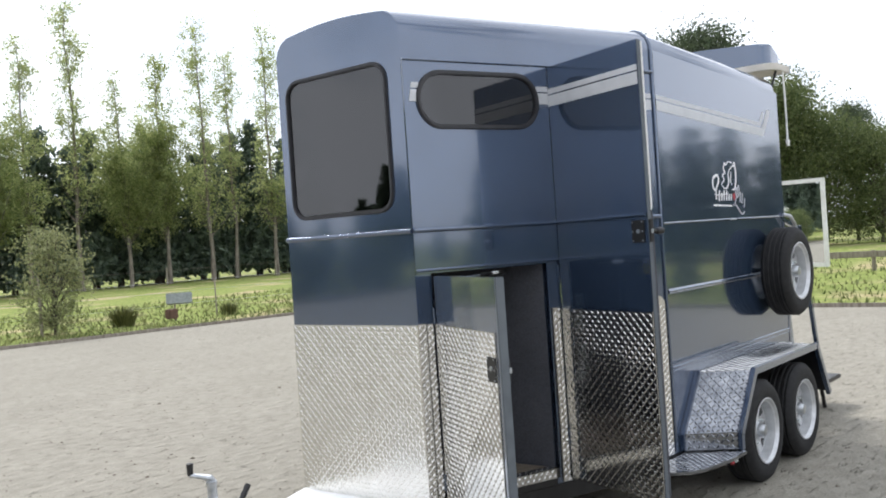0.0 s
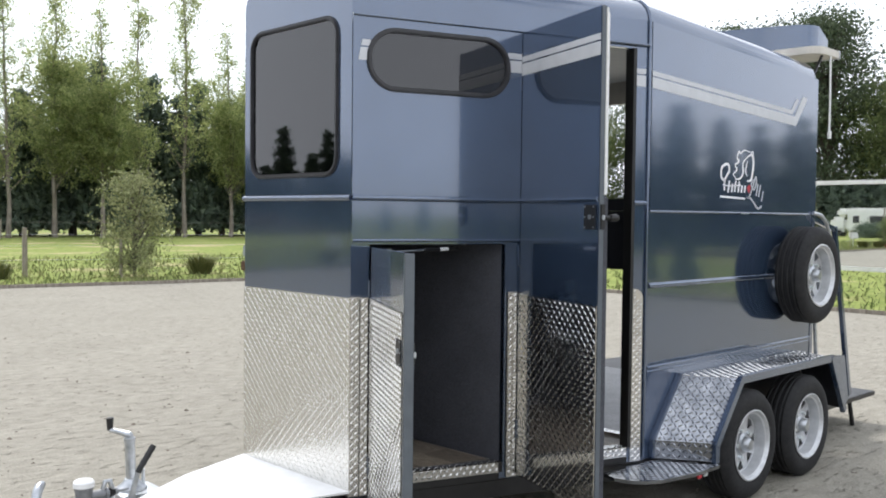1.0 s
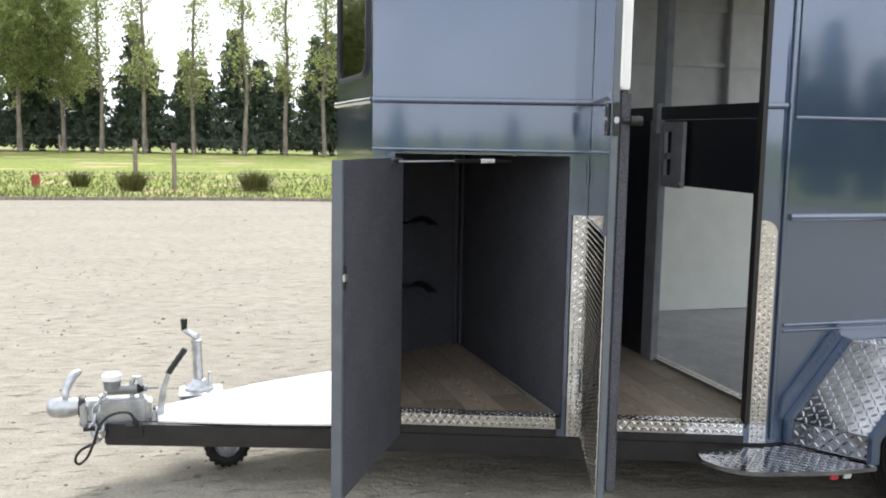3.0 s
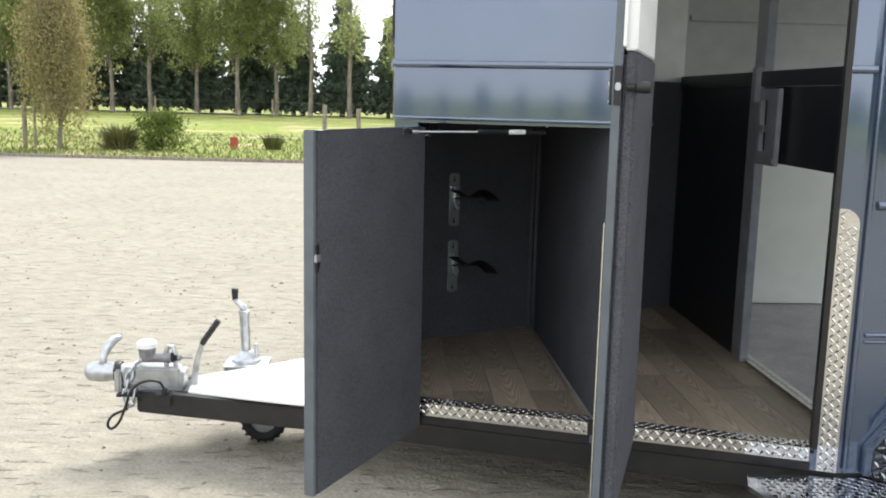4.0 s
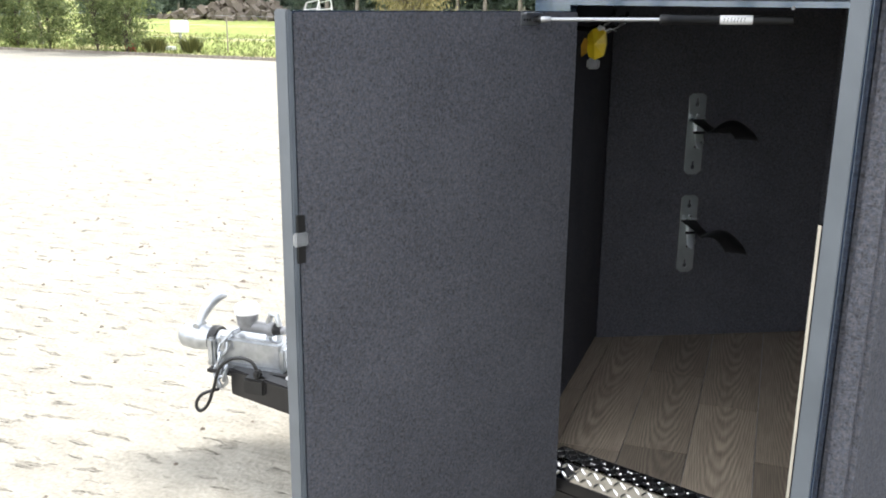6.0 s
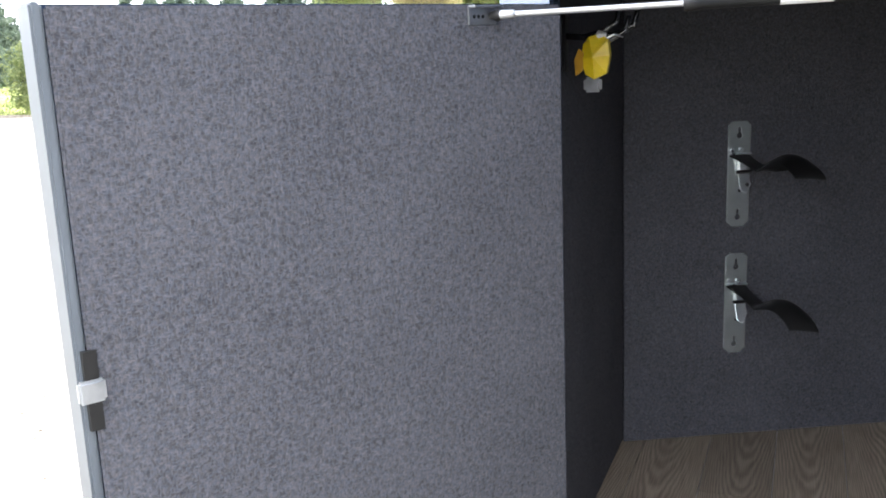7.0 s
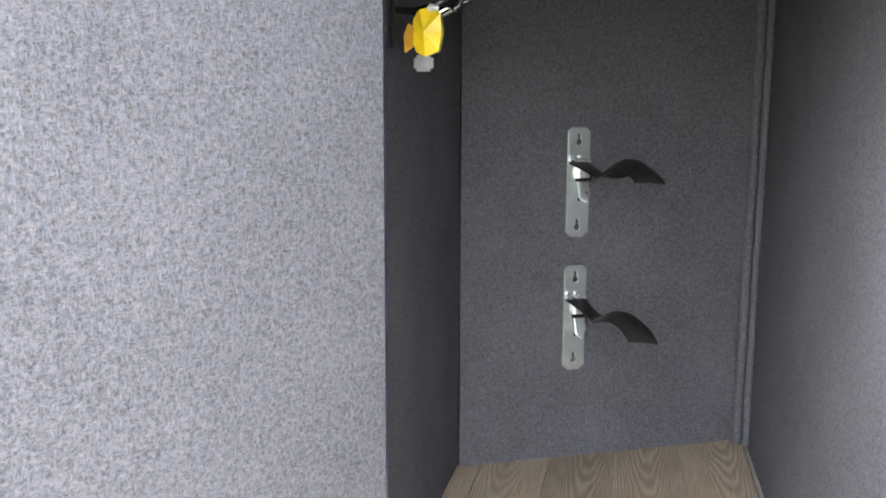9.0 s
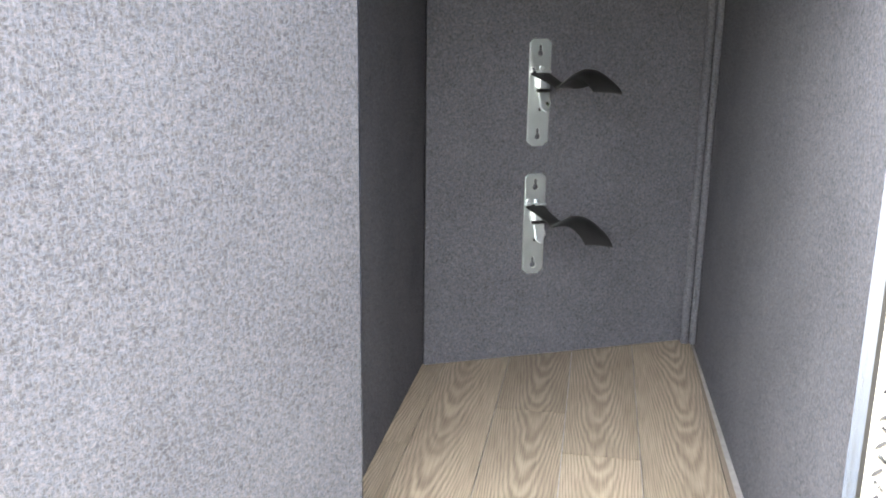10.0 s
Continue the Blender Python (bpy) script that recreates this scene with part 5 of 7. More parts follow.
def curve(points, steps=8):
    """A smooth line through points (Catmull-Rom)."""
    p = [Vector((*q, 0)) for q in points]
    p = [p[0] * 2 - p[1]] + p + [p[-1] * 2 - p[-2]]
    out = []
    for i in range(1, len(p) - 2):
        for s in range(steps):
            t = s / steps
            a, b, c, d = p[i - 1], p[i], p[i + 1], p[i + 2]
            q = 0.5 * (2 * b + (c - a) * t + (2 * a - 5 * b + 4 * c - d) * t * t + (3 * b - a - 3 * c + d) * t ** 3)
            out.append((q.x, q.y))
    return out + [(p[-2].x, p[-2].y)]


def build_livery():
    for u0, u1 in ((0.026, 0.088), (0.822, 0.910)):
        for v0, v1, cut in ((2.385, 2.445, 0.012), (2.453, 2.482, 0.006)):
            shift = 0.012 if u0 < 0.5 else 0.0
            outline = [(u0 + (0.0 if v0 < 2.45 else shift), v0), (u1, v0), (u1, v1), (u0 + shift + (0.0 if v0 < 2.45 else 0.008), v1)]
            part("stripe", Shape().slab(outline, [], 0.0145, 0.0165, WALL_M), STRIPE_SILVER, trailer, "silver stripe")
    for v0, v1 in ((2.372, 2.432), (2.440, 2.468)):
        part("stripe", Shape().slab(rect(1.632, 1.700, v0, v1), [], 0.001, 0.003, WALL_M), STRIPE_SILVER, trailer, "silver stripe")
    x0 = SHOULDER_X + 0.056
    # long stripe falling gently, turned up at its end like a hook
    low = [(x0, 2.372), (3.415, 2.292), (3.585, 2.492), (3.520, 2.505), (3.395, 2.356), (x0, 2.432)]
    high = [(x0, 2.440), (3.360, 2.368), (3.455, 2.470), (3.425, 2.482), (3.345, 2.396), (x0, 2.466)]
    part("long_stripe", Shape().slab(low, [], 0.0075, 0.0095, SIDE_M), STRIPE_SILVER, trailer, "silver stripe with a hooked end")
    part("long_stripe", Shape().slab(high, [], 0.0075, 0.0095, SIDE_M), STRIPE_SILVER, trailer, "thin silver stripe with a hooked end")
    # badge: a plain emblem over bars
    cx, cz, k = 2.42, 1.715, 0.372
    def place(points):
        return [(cx + u * 0.557, cz + v * k) for u, v in points]
    mark = Shape()
    strokes = [
        ([(0.33, 0.50), (0.44, 0.52), (0.50, 0.62), (0.50, 0.78), (0.60, 0.90)], 0.016),
        ([(0.60, 0.90), (0.70, 0.93), (0.74, 0.80), (0.72, 0.62), (0.68, 0.50), (0.60, 0.48)], 0.022),
        ([(0.60, 0.82), (0.56, 0.66), (0.60, 0.56)], 0.012),
        ([(0.64, 0.98), (0.52, 1.00), (0.44, 0.94), (0.40, 0.97), (0.36, 0.86), (0.40, 0.80), (0.32, 0.74), (0.36, 0.66), (0.28, 0.58), (0.34, 0.52)], 0.013),
        ([(0.74, 0.92), (0.71, 0.99), (0.66, 0.93)], 0.012),
    ]
    for pts, wide in strokes:
        line = curve(place(pts))
        n = len(line)
        ribbon(mark, line, [wide * (0.35 + 0.65 * math.sin(math.pi * min(max(i / (n - 1), 0.08), 0.92))) for i in range(n)], 0.0075, 0.0090, SIDE_M)
    part("badge_emblem", mark, LOGO_WHITE, trailer, "plain white emblem")
    word = Shape()
    for pts, wide in (([(0.10, 0.46), (0.02, 0.52), (0.03, 0.68), (0.15, 0.74), (0.19, 0.64), (0.10, 0.48), (0.09, 0.30)], 0.017), ([(0.20, 0.47), (0.17, 0.27)], 0.018), ([(0.27, 0.42), (0.25, 0.28)], 0.018), ([(0.34, 0.47), (0.32, 0.28)], 0.016), ([(0.42, 0.47), (0.40, 0.28)], 0.016), ([(0.49, 0.40), (0.47, 0.28)], 0.018), ([(0.56, 0.40), (0.54, 0.28)], 0.016), ([(0.05, 0.40), (0.20, 0.38), (0.40, 0.40), (0.46, 0.41)], 0.008)):
        ribbon(word, curve(place(pts)), wide, 0.0075, 0.0090, SIDE_M)
    ribbon(word, place([(0.0, 0.20), (0.56, 0.18)]), 0.012, 0.0075, 0.0090, SIDE_M)
    part("badge_bars", word, LOGO_WHITE, trailer, "plain white bars")
    tail = Shape()
    for pts, wide in (([(0.74, 0.52), (0.70, 0.42), (0.76, 0.34), (0.82, 0.46), (0.80, 0.56), (0.74, 0.40), (0.66, 0.22), (0.60, 0.20), (0.70, 0.18), (0.86, 0.02), (0.96, 0.06)], 0.012), ([(0.86, 0.44), (0.82, 0.24)], 0.013), ([(0.92, 0.42), (0.88, 0.22)], 0.013), ([(0.99, 0.32), (0.95, 0.14)], 0.012)):
        ribbon(tail, curve(place(pts)), wide, 0.0075, 0.0090, SIDE_M)
    part("badge_tail", tail, STRIPE_SILVER, trailer, "plain silver bars")
    part("badge_dot", Shape().slab(place([(0.60, 0.36), (0.64, 0.42), (0.68, 0.40), (0.67, 0.30), (0.63, 0.28)]), [], 0.0075, 0.0090, SIDE_M), LOGO_RED, trailer, "small red shape")
    part("sheet_clip", Shape().box(2.68, 2.78, 1.684, 1.692, 0.008, 0.014, SIDE_M), GALV, trailer)


build_livery()


# ---------------------------------------------------------------- the trailer's tail
def build_tail():
    part("rear_post", Shape().box(REAR_X, REAR_X + 0.05, NEAR_Y - 0.004, NEAR_Y + 0.07, BASE_Z, ROOF_Z - ARC - FALL), NAVY, trailer, bevel=0.004)
    part("rear_post", Shape().box(REAR_X + 0.301, REAR_X + 0.35, FAR_Y - 0.07, FAR_Y + 0.004, BASE_Z, ROOF_Z - ARC - FALL), NAVY, trailer, bevel=0.004)
    part("rear_beam", Shape().box(REAR_X, REAR_X + 0.06, NEAR_Y, FAR_Y, 0.24, 0.36), NAVY, trailer, bevel=0.004)
    m = frame_of((0, NEAR_Y - 0.004, 0), (1, 0, 0), (0, 0, 1), (0, -1, 0))
    for x0, x1, z0, z1, w in ((4.13, 4.47, 1.60, 0.30, 0.045), (3.77, 4.20, 0.63, 0.61, 0.05), (3.76, 4.135, 1.66, 1.58, 0.035)):
        d = Vector((x1 - x0, z1 - z0, 0)).normalized()
        n = Vector((-d.y, d.x, 0)) * w / 2
        part("ramp_stay", Shape().slab([(x0 + n.x, z0 + n.y), (x1 + n.x, z1 + n.y), (x1 - n.x, z1 - n.y), (x0 - n.x, z0 - n.y)], [], -0.03, 0.0, m), NAVY, trailer, "navy steel ramp stay", bevel=0.003)
    part("ramp_cheek", Shape().slab([(3.77, 0.66), (4.385, 0.62), (4.475, 0.30), (4.40, 0.24), (4.30, 0.25), (3.77, 0.34)], [], -0.025, -0.005, m), NAVY, trailer, "navy ramp side plate", bevel=0.003)
    part("rear_step", Shape().box(3.79, 5.02, NEAR_Y + 0.02, FAR_Y - 0.02, 0.225, 0.262), BLACK_CHASSIS, trailer, "black rubber-topped tail platform", bevel=0.006)
    for y in (NEAR_Y + 0.10, FAR_Y - 0.10):
        part("step_leg", Shape().tube([(4.70, y, 0.23), (4.78, y, 0.0)], 0.018, 8), BLACK_CHASSIS, trailer, smooth=40)
    part("prop_bar", Shape().tube([(3.98, NEAR_Y + 0.10, 1.28), (4.12, NEAR_Y + 0.10, 0.27)], 0.014, 10), GALV, trailer, "pale steel prop", smooth=40)
    bow = [(3.70, NEAR_Y - 0.02, 1.700), (3.76, NEAR_Y - 0.05, 1.685), (3.85, NEAR_Y - 0.05, 1.63), (3.92, NEAR_Y - 0.05, 1.52), (3.95, NEAR_Y - 0.03, 1.38)]
    part("grab_rail", Shape().tube(bow, 0.014, 10), GALV, trailer, "bent steel grab rail", smooth=60)
    # upper tail flap swung up level: a cream-lined plate with an upstanding navy rim round its arched end
    y0, y1, r = NEAR_Y + 0.055, FAR_Y - 0.055, 0.12
    fx, bx, zp = 3.765, 4.11, 2.890
    edge = [(fx + 0.28, y0 + 0.004)]
    edge += [(fx + r - r * math.sin(radians(a)), y0 + r - r * math.cos(radians(a))) for a in range(0, 91, 15)]
    edge += [(fx, y0 + r + (y1 - y0 - 2 * r) * k / 6) for k in range(1, 6)]
    edge += [(fx + r - r * math.cos(radians(a)), y1 - r + r * math.sin(radians(a))) for a in range(0, 91, 15)] + [(fx + 0.28, y1 - 0.004)]
    rim = Shape()
    verts, n = [], len(edge)
    for i, (x, y) in enumerate(edge):
        top = zp + (0.160 + 0.055 * math.sin(math.pi * (y - y0) / (y1 - y0))) * min(1.0, 1.0 - max(0.0, (x - fx - r) / 0.34))
        ix, iy = x + (0.018 if x < fx + r else 0.0), y + (0.018 if y < 0.5 else -0.018)
        verts += [(x, y, zp + 0.005), (x, y, top), (ix, iy, top), (ix, iy, zp + 0.005)]
    faces = [(4 * i + a, 4 * i + 4 + a, 4 * i + 4 + (a + 1) % 4, 4 * i + (a + 1) % 4) for i in range(n - 1) for a in range(4)] + [(0, 1, 2, 3), (4 * n - 1, 4 * n - 2, 4 * n - 3, 4 * n - 4)]
    rim.add(verts, faces)
    hatch = part("tail_flap", rim, NAVY, trailer, "navy upper tail flap lifted level", smooth=40)
    outline = [(bx, y0 - 0.058)] + [(x - 0.006, y - (0.06 if y < 0.2 else -0.06 if y > 1.2 else 0.0)) for x, y in edge] + [(bx, y1 + 0.058)]
    part("flap_lining", Shape().slab(outline, [], zp - 0.050, zp + 0.004, Matrix.Identity(4)), CREAM, hatch, "cream flap underside", bevel=0.003)
    part("flap_edge", Shape().box(bx - 0.006, bx + 0.012, y0 - 0.061, y1 + 0.061, zp - 0.054, zp + 0.008), GALV, hatch, bevel=0.003)
    part("flap_stay", Shape().tube([(3.75, NEAR_Y + 0.05, 2.62), (3.90, y0 - 0.02, zp - 0.050)], 0.010, 8), PLASTIC, hatch, "dark stay under the flap", smooth=40)
    part("rear_header", Shape().box(REAR_X - 0.01, REAR_X + 0.04, NEAR_Y + 0.24, FAR_Y - 0.24, 2.60, 2.85), CREAM, trailer, "cream rear header", bevel=0.004)
    cx, cy = 3.975, y0 - 0.050
    part("pull_cord", Shape().tube([(cx, cy, zp - 0.050), (cx + 0.004, cy - 0.002, 2.62), (cx + 0.010, cy, 2.300), (cx + 0.012, cy, 2.290), (cx + 0.014, cy, 2.245)], [0.008, 0.008, 0.008, 0.017, 0.014], 8), LABEL_WHITE, hatch, "white pull cord", smooth=40)


build_tail()


# ---------------------------------------------------------------- tack locker contents
def saddle_rack(z, droop, twist):
    """A zinc wall plate with keyholes; a black strap leaves it at a fold and flares into an arched leaf."""
    y = 0.853 + 0.486 * 0.305
    d = Vector((0.9, 0.4374, 0)).normalized()
    m = frame_of((0.305, y, z), d, (0, 0, 1), (d.y, -d.x, 0))
    plate_holes = []
    for v in (0.105, -0.105):
        plate_holes.append([(0.0075 * math.cos(radians(a)), v - 0.006 + 0.0075 * math.sin(radians(a))) for a in range(120, 421, 30)] + [(0.0035, v + 0.014), (0.0, v + 0.017), (-0.0035, v + 0.014)])
    rack = thing("saddle_rack", "zinc saddle rack plate with a black arm on the locker wall", "saddle rack", "saddle racks in the locker")
    part("wall_plate", Shape().slab([(-0.029, -0.122), (-0.015, -0.135), (0.015, -0.135), (0.029, -0.122), (0.029, 0.126), (0.018, 0.135), (-0.018, 0.135), (-0.029, 0.126)], plate_holes, 0.001, 0.006, m), PLATE_ZINC, rack, "bright zinc plate with keyhole slots", bevel=0.001)
    part("fold_lip", Shape().box(-0.028, 0.028, 0.052, 0.057, 0.006, 0.018, m), ZINC, rack, "bright folded lip", bevel=0.002)
    part("hinge_block", Shape().box(-0.007, 0.014, 0.010, 0.050, 0.006, 0.022, m), ZINC, rack, "bright hinge block", bevel=0.003)
    part("hinge_pin", Shape().tube([m @ Vector((-0.012, 0.008, 0.020)), m @ Vector((0.026, 0.008, 0.020))], 0.0045, 8), PLASTIC, rack, "dark hinge pin", smooth=40)
    part("keeper", Shape().slab([(-0.006, 0.002), (0.022, 0.002), (0.024, -0.030), (0.010, -0.056), (-0.006, -0.046)], [], 0.007, 0.013, m @ Matrix.Translation((0, 0, 0.004)) @ Matrix.Rotation(radians(-24), 4, "X")), ZINC, rack, "bright folded keeper tongue", bevel=0.002)
    part("keeper_slot", Shape().disc(0.004, 0.013, 0.0145, 10, m @ Matrix.Translation((-0.002, -0.040, 0.004))), PLASTIC, rack)
    for u in (-0.019, 0.004):
        part("rivet", Shape().disc(0.0055, 0.006, 0.012, 10, m @ Matrix.Translation((u, 0.063, 0))), ZINC, rack)
    arm = Shape()
    n = 26
    rows = []
    for i in range(n + 1):
        t = i / n
        out = 0.010 + 0.300 * t
        leaf = max(0.0, (t - 0.38) / 0.62)
        along = -0.002 + 0.043 * t
        up = 0.053 - 0.026 * min(1.0, t / 0.38) + (0.004 - droop) * leaf + 0.046 * math.sin(math.pi * min(1.0, leaf ** 1.35)) ** 0.8
        half = 0.025 - 0.007 * math.sin(math.pi * min(1.0, t / 0.5)) + 0.014 * math.sin(math.pi * 0.5 * min(1.0, leaf * 1.9)) - 0.003 * max(0.0, leaf - 0.72) / 0.28
        sag = 0.002 + 0.022 * math.sin(math.pi * min(1.0, leaf)) ** 0.8
        rows.append((along, up, out, half, sag, radians(twist) * leaf * (1 - 0.4 * leaf)))
    verts, faces = [], []
    steps = (-1.0, -0.6, -0.2, 0.2, 0.6, 1.0)
    k = len(steps)
    for along, up, out, half, sag, tw in rows:
        for side in steps:
            for h in (0.0, -0.004):
                verts.append(m @ Vector((along + side * half * math.cos(tw), up - sag * side * side + side * half * math.sin(tw) + h, out)))
    for i in range(n):
        for j in range(k - 1):
            a, b = (i * k + j) * 2, ((i + 1) * k + j) * 2
            faces += [(a, b, b + 2, a + 2), (a + 1, a + 3, b + 3, b + 1)]
        a, b = i * k * 2, (i + 1) * k * 2
        e = (k - 1) * 2
        faces += [(a, a + 1, b + 1, b), (a + e, b + e, b + e + 1, a + e + 1)]
    for a in (0, n * k * 2):
        faces += [(a + j * 2, a + j * 2 + 1, a + j * 2 + 3, a + j * 2 + 2) for j in range(k - 1)]
    arm.add(verts, faces)
    part("arm", arm, PLASTIC, rack, "black rubber-coated arm", smooth=50)
    return rack


saddle_rack(1.099, 0.0, -8)
saddle_rack(0.757, 0.012, -14)


def bridle_hook():
    hook = thing("bridle_hook", "black metal bridle hook with a yellow tag inside the locker", "hook")
    x0 = 0.036
    part("back_plate", Shape().box(x0, x0 + 0.006, 0.255, 0.285, 1.390, 1.505), PLASTIC, hook, bevel=0.002)
    for y, reach, z in ((0.262, 0.105, 1.468), (0.278, 0.135, 1.462), (0.270, 0.120, 1.452)):
        pts = [(x0 + 0.006, 0.27, 1.455), (x0 + 0.04, y, 1.452), (x0 + reach * 0.7, y + 0.004, z - 0.008), (x0 + reach * 0.95, y + 0.008, z + 0.008), (x0 + reach, y + 0.010, z + 0.035)]
        part("prong", Shape().tube([Vector((a, b, 0)) + Vector((0, 0, c)) for a, b, c in pts], [0.006, 0.006, 0.006, 0.006, 0.004], 10), BLACK_GLOSS, hook, "glossy black prong", smooth=60)
    tag = Shape()
    ring = [(-0.026, 0.0), (-0.022, 0.028), (-0.010, 0.040), (0.010, 0.046), (0.024, 0.034), (0.028, 0.005), (0.020, -0.026), (0.0, -0.036), (-0.018, -0.028)]
    back, front = [], []
    for i, (u, v) in enumerate(ring):
        bulge = 0.006 * math.sin(i * 2.4)
        front.append((0.100 + u, 0.246 + bulge, 1.412 + v))
        back.append((0.100 + u, 0.262 + bulge, 1.412 + v))
    k = len(ring)
    tag.add(front + back + [(0.098, 0.236, 1.416), (0.100, 0.268, 1.410)], [(i, (i + 1) % k, 2 * k) for i in range(k)] + [(k + (i + 1) % k, k + i, 2 * k + 1) for i in range(k)] + [(i, k + i, k + (i + 1) % k, (i + 1) % k) for i in range(k)])
    part("tag", tag, YELLOW, hook, "crumpled yellow plastic tag")
    part("tag_cap", Shape().tube([(0.098, 0.252, 1.448), (0.108, 0.252, 1.456), (0.120, 0.252, 1.454)], [0.004, 0.008, 0.004], 8), LABEL_WHITE, hook, "white tag top", smooth=50)
    part("tag_flap", Shape().slab([(0.064, 1.382), (0.078, 1.392), (0.080, 1.424), (0.070, 1.432), (0.062, 1.412)], [], 0.0, 0.006, frame_of((0, 0.250, 0), (1, 0, 0), (0, 0, 1), (0, -1, 0))), AMBER, hook, "amber side flap", bevel=0.001)
    part("tag_foot", Shape().box(0.078, 0.112, 0.244, 0.258, 1.352, 1.380), MASTER_GREY, hook, "grey tag end", bevel=0.005)
    part("tie", Shape().tube([(0.115, 0.25, 1.445), (0.135, 0.25, 1.455), (0.150, 0.25, 1.450)], 0.002, 6), ZINC, hook)
    return hook



bridle_hook()
part("lamp_screw", Shape().disc(0.004, 0.0, 0.004, 8, WALL_M @ Matrix.Translation((0.60, 1.512, 0.004))), MASTER_GREY, trailer)


# ---------------------------------------------------------------- arena mirror
def arena_mirror():
    m = frame_of((17.22, 3.16, 0), (0.045, 0.999, 0), (0, 0, 1), (-0.999, 0.045, 0))
    wide, z0, z1 = 4.9, 0.56, 2.50
    mir = thing("arena_mirror", "large arena mirror in a white frame on timber posts", "mirror")
    part("glass", Shape().box(0.06, wide - 0.06, z0 + 0.06, z1 - 0.06, 0.0, 0.006, m), MIRROR, mir, "silvered mirror glass")
    part("rail", Shape().box(0.0, wide, z1 - 0.09, z1, -0.03, 0.03, m), FRAME_WHITE, mir, "white painted rail", bevel=0.004)
    part("rail", Shape().box(0.0, wide, z0, z0 + 0.09, -0.03, 0.03, m), FRAME_WHITE, mir, "white painted rail", bevel=0.004)
    part("stile", Shape().box(0.0, 0.09, z0 + 0.091, z1 - 0.091, -0.03, 0.03, m), FRAME_WHITE, mir, "white painted stile", bevel=0.004)
    part("stile", Shape().box(wide - 0.09, wide, z0 + 0.091, z1 - 0.091, -0.03, 0.03, m), FRAME_WHITE, mir, "white painted stile", bevel=0.004)
    for u in (0.62, 2.45, 4.3):
        part("post", Shape().box(u, u + 0.15, 0.0, z1 - 0.2, -0.20, -0.045, m), TIMBER, mir, "weathered timber post", bevel=0.01)


arena_mirror()


# ---------------------------------------------------------------- trees and plants
rng = np.random.default_rng(7)


def leaf_mesh(name, centres, sizes, material, droop=0.0, long=1.0):
    """Many small leaves as one mesh: a bent quad at each centre, turned at random."""
    n = len(centres)
    c = np.asarray(centres, float)
    a = rng.normal(size=(n, 3))
    a[:, 2] -= droop
    a /= np.linalg.norm(a, axis=1)[:, None]
    b = rng.normal(size=(n, 3))
    b -= a * (a * b).sum(1)[:, None]
    b /= np.linalg.norm(b, axis=1)[:, None]
    s = np.asarray(sizes, float)[:, None]
    fold = np.cross(a, b) * s * 0.25
    p = np.stack([c - a * s * long, c + b * s * 0.55 + fold, c + a * s * long, c - b * s * 0.55 + fold], 1).reshape(-1, 3)
    data = bpy.data.meshes.new(name)
    faces = np.arange(4 * n).reshape(-1, 4)
    data.from_pydata(p.tolist(), [], faces.tolist())
    data.materials.append(material)
    return data


def trunk_shape(height, r0, r1, lean=0.3, n=7, parts=8):
    pts, x, y = [], 0.0, 0.0
    for i in range(parts + 1):
        pts.append((x, y, height * i / parts - (0.15 if i == 0 else 0)))
        x += rng.normal() * lean * height / parts * 0.25
        y += rng.normal() * lean * height / parts * 0.25
    radii = [r0 * 1.25] + [r0 + (r1 - r0) * i / parts for i in range(1, parts + 1)]
    return Shape().tube(pts, radii, n), pts


def on_trunk(pts, z):
    zs = [p[2] for p in pts]
    return np.array([np.interp(z, zs, [p[k] for p in pts]) for k in range(3)])


def poplar(height, bushy):
    """Tall narrow tree: bare lower trunk, steep limbs, thin see-through top, fuller middle where bushy."""
    tree = thing("poplar", "tall thin poplar with sparse yellow-green leaves on a pale trunk", "tree", "poplars along the paddock")
    shape, pts = trunk_shape(height, 0.15, 0.02, 0.16)
    boughs = Shape()
    leaves, sizes = [], []
    limbs = int(58 + 42 * bushy)
    for i in range(limbs):
        low = rng.random() < 0.55 * bushy
        f = rng.uniform(0.17, 0.56) if low else rng.uniform(0.20, 0.985)
        base = on_trunk(pts, f * height)
        az = rng.uniform(0, 2 * np.pi)
        steep = rng.uniform(0.75, 1.22)
        length = rng.uniform(1.3, 3.3) * (1.12 - 0.72 * f) * (1.0 + (0.75 * bushy if low else 0.0))
        out = np.array([np.cos(az), np.sin(az), 0.0])
        d = out * np.cos(steep) + np.array([0, 0, np.sin(steep)])
        mid = base + d * length * 0.5 + out * 0.10
        end = base + d * length
        boughs.tube([base, mid, end], [0.040 * (1.15 - f), 0.024 * (1.15 - f), 0.006], 4)
        # leaves hang in loose bunches at the twigs' ends
        for _ in range(int(rng.uniform(5, 9) + (8 * bushy if low else 0))):
            t = rng.uniform(0.25, 1.08)
            tip = base + (end - base) * t + rng.normal(size=3) * np.array([0.26, 0.26, 0.30]) * (1.0 + 0.6 * bushy * low)
            many = int(rng.uniform(7, 16) + (20 * bushy if low else 0))
            leaves.append(tip + rng.normal(size=(many, 3)) * (rng.uniform(0.10, 0.22) + 0.06 * bushy * low))
            sizes.append(rng.uniform(0.055, 0.115, many))
    part("trunk", shape, BARK, tree, "pale bare trunk", smooth=60, tidy=False)
    tagged(part("branchwork", boughs, BARK, tree, tidy=False), "thin steep pale limbs", kind="stuff")
    part("crown", leaf_mesh("crown", np.concatenate(leaves), np.concatenate(sizes), POPLAR_LEAF), POPLAR_LEAF, tree)
    return tree


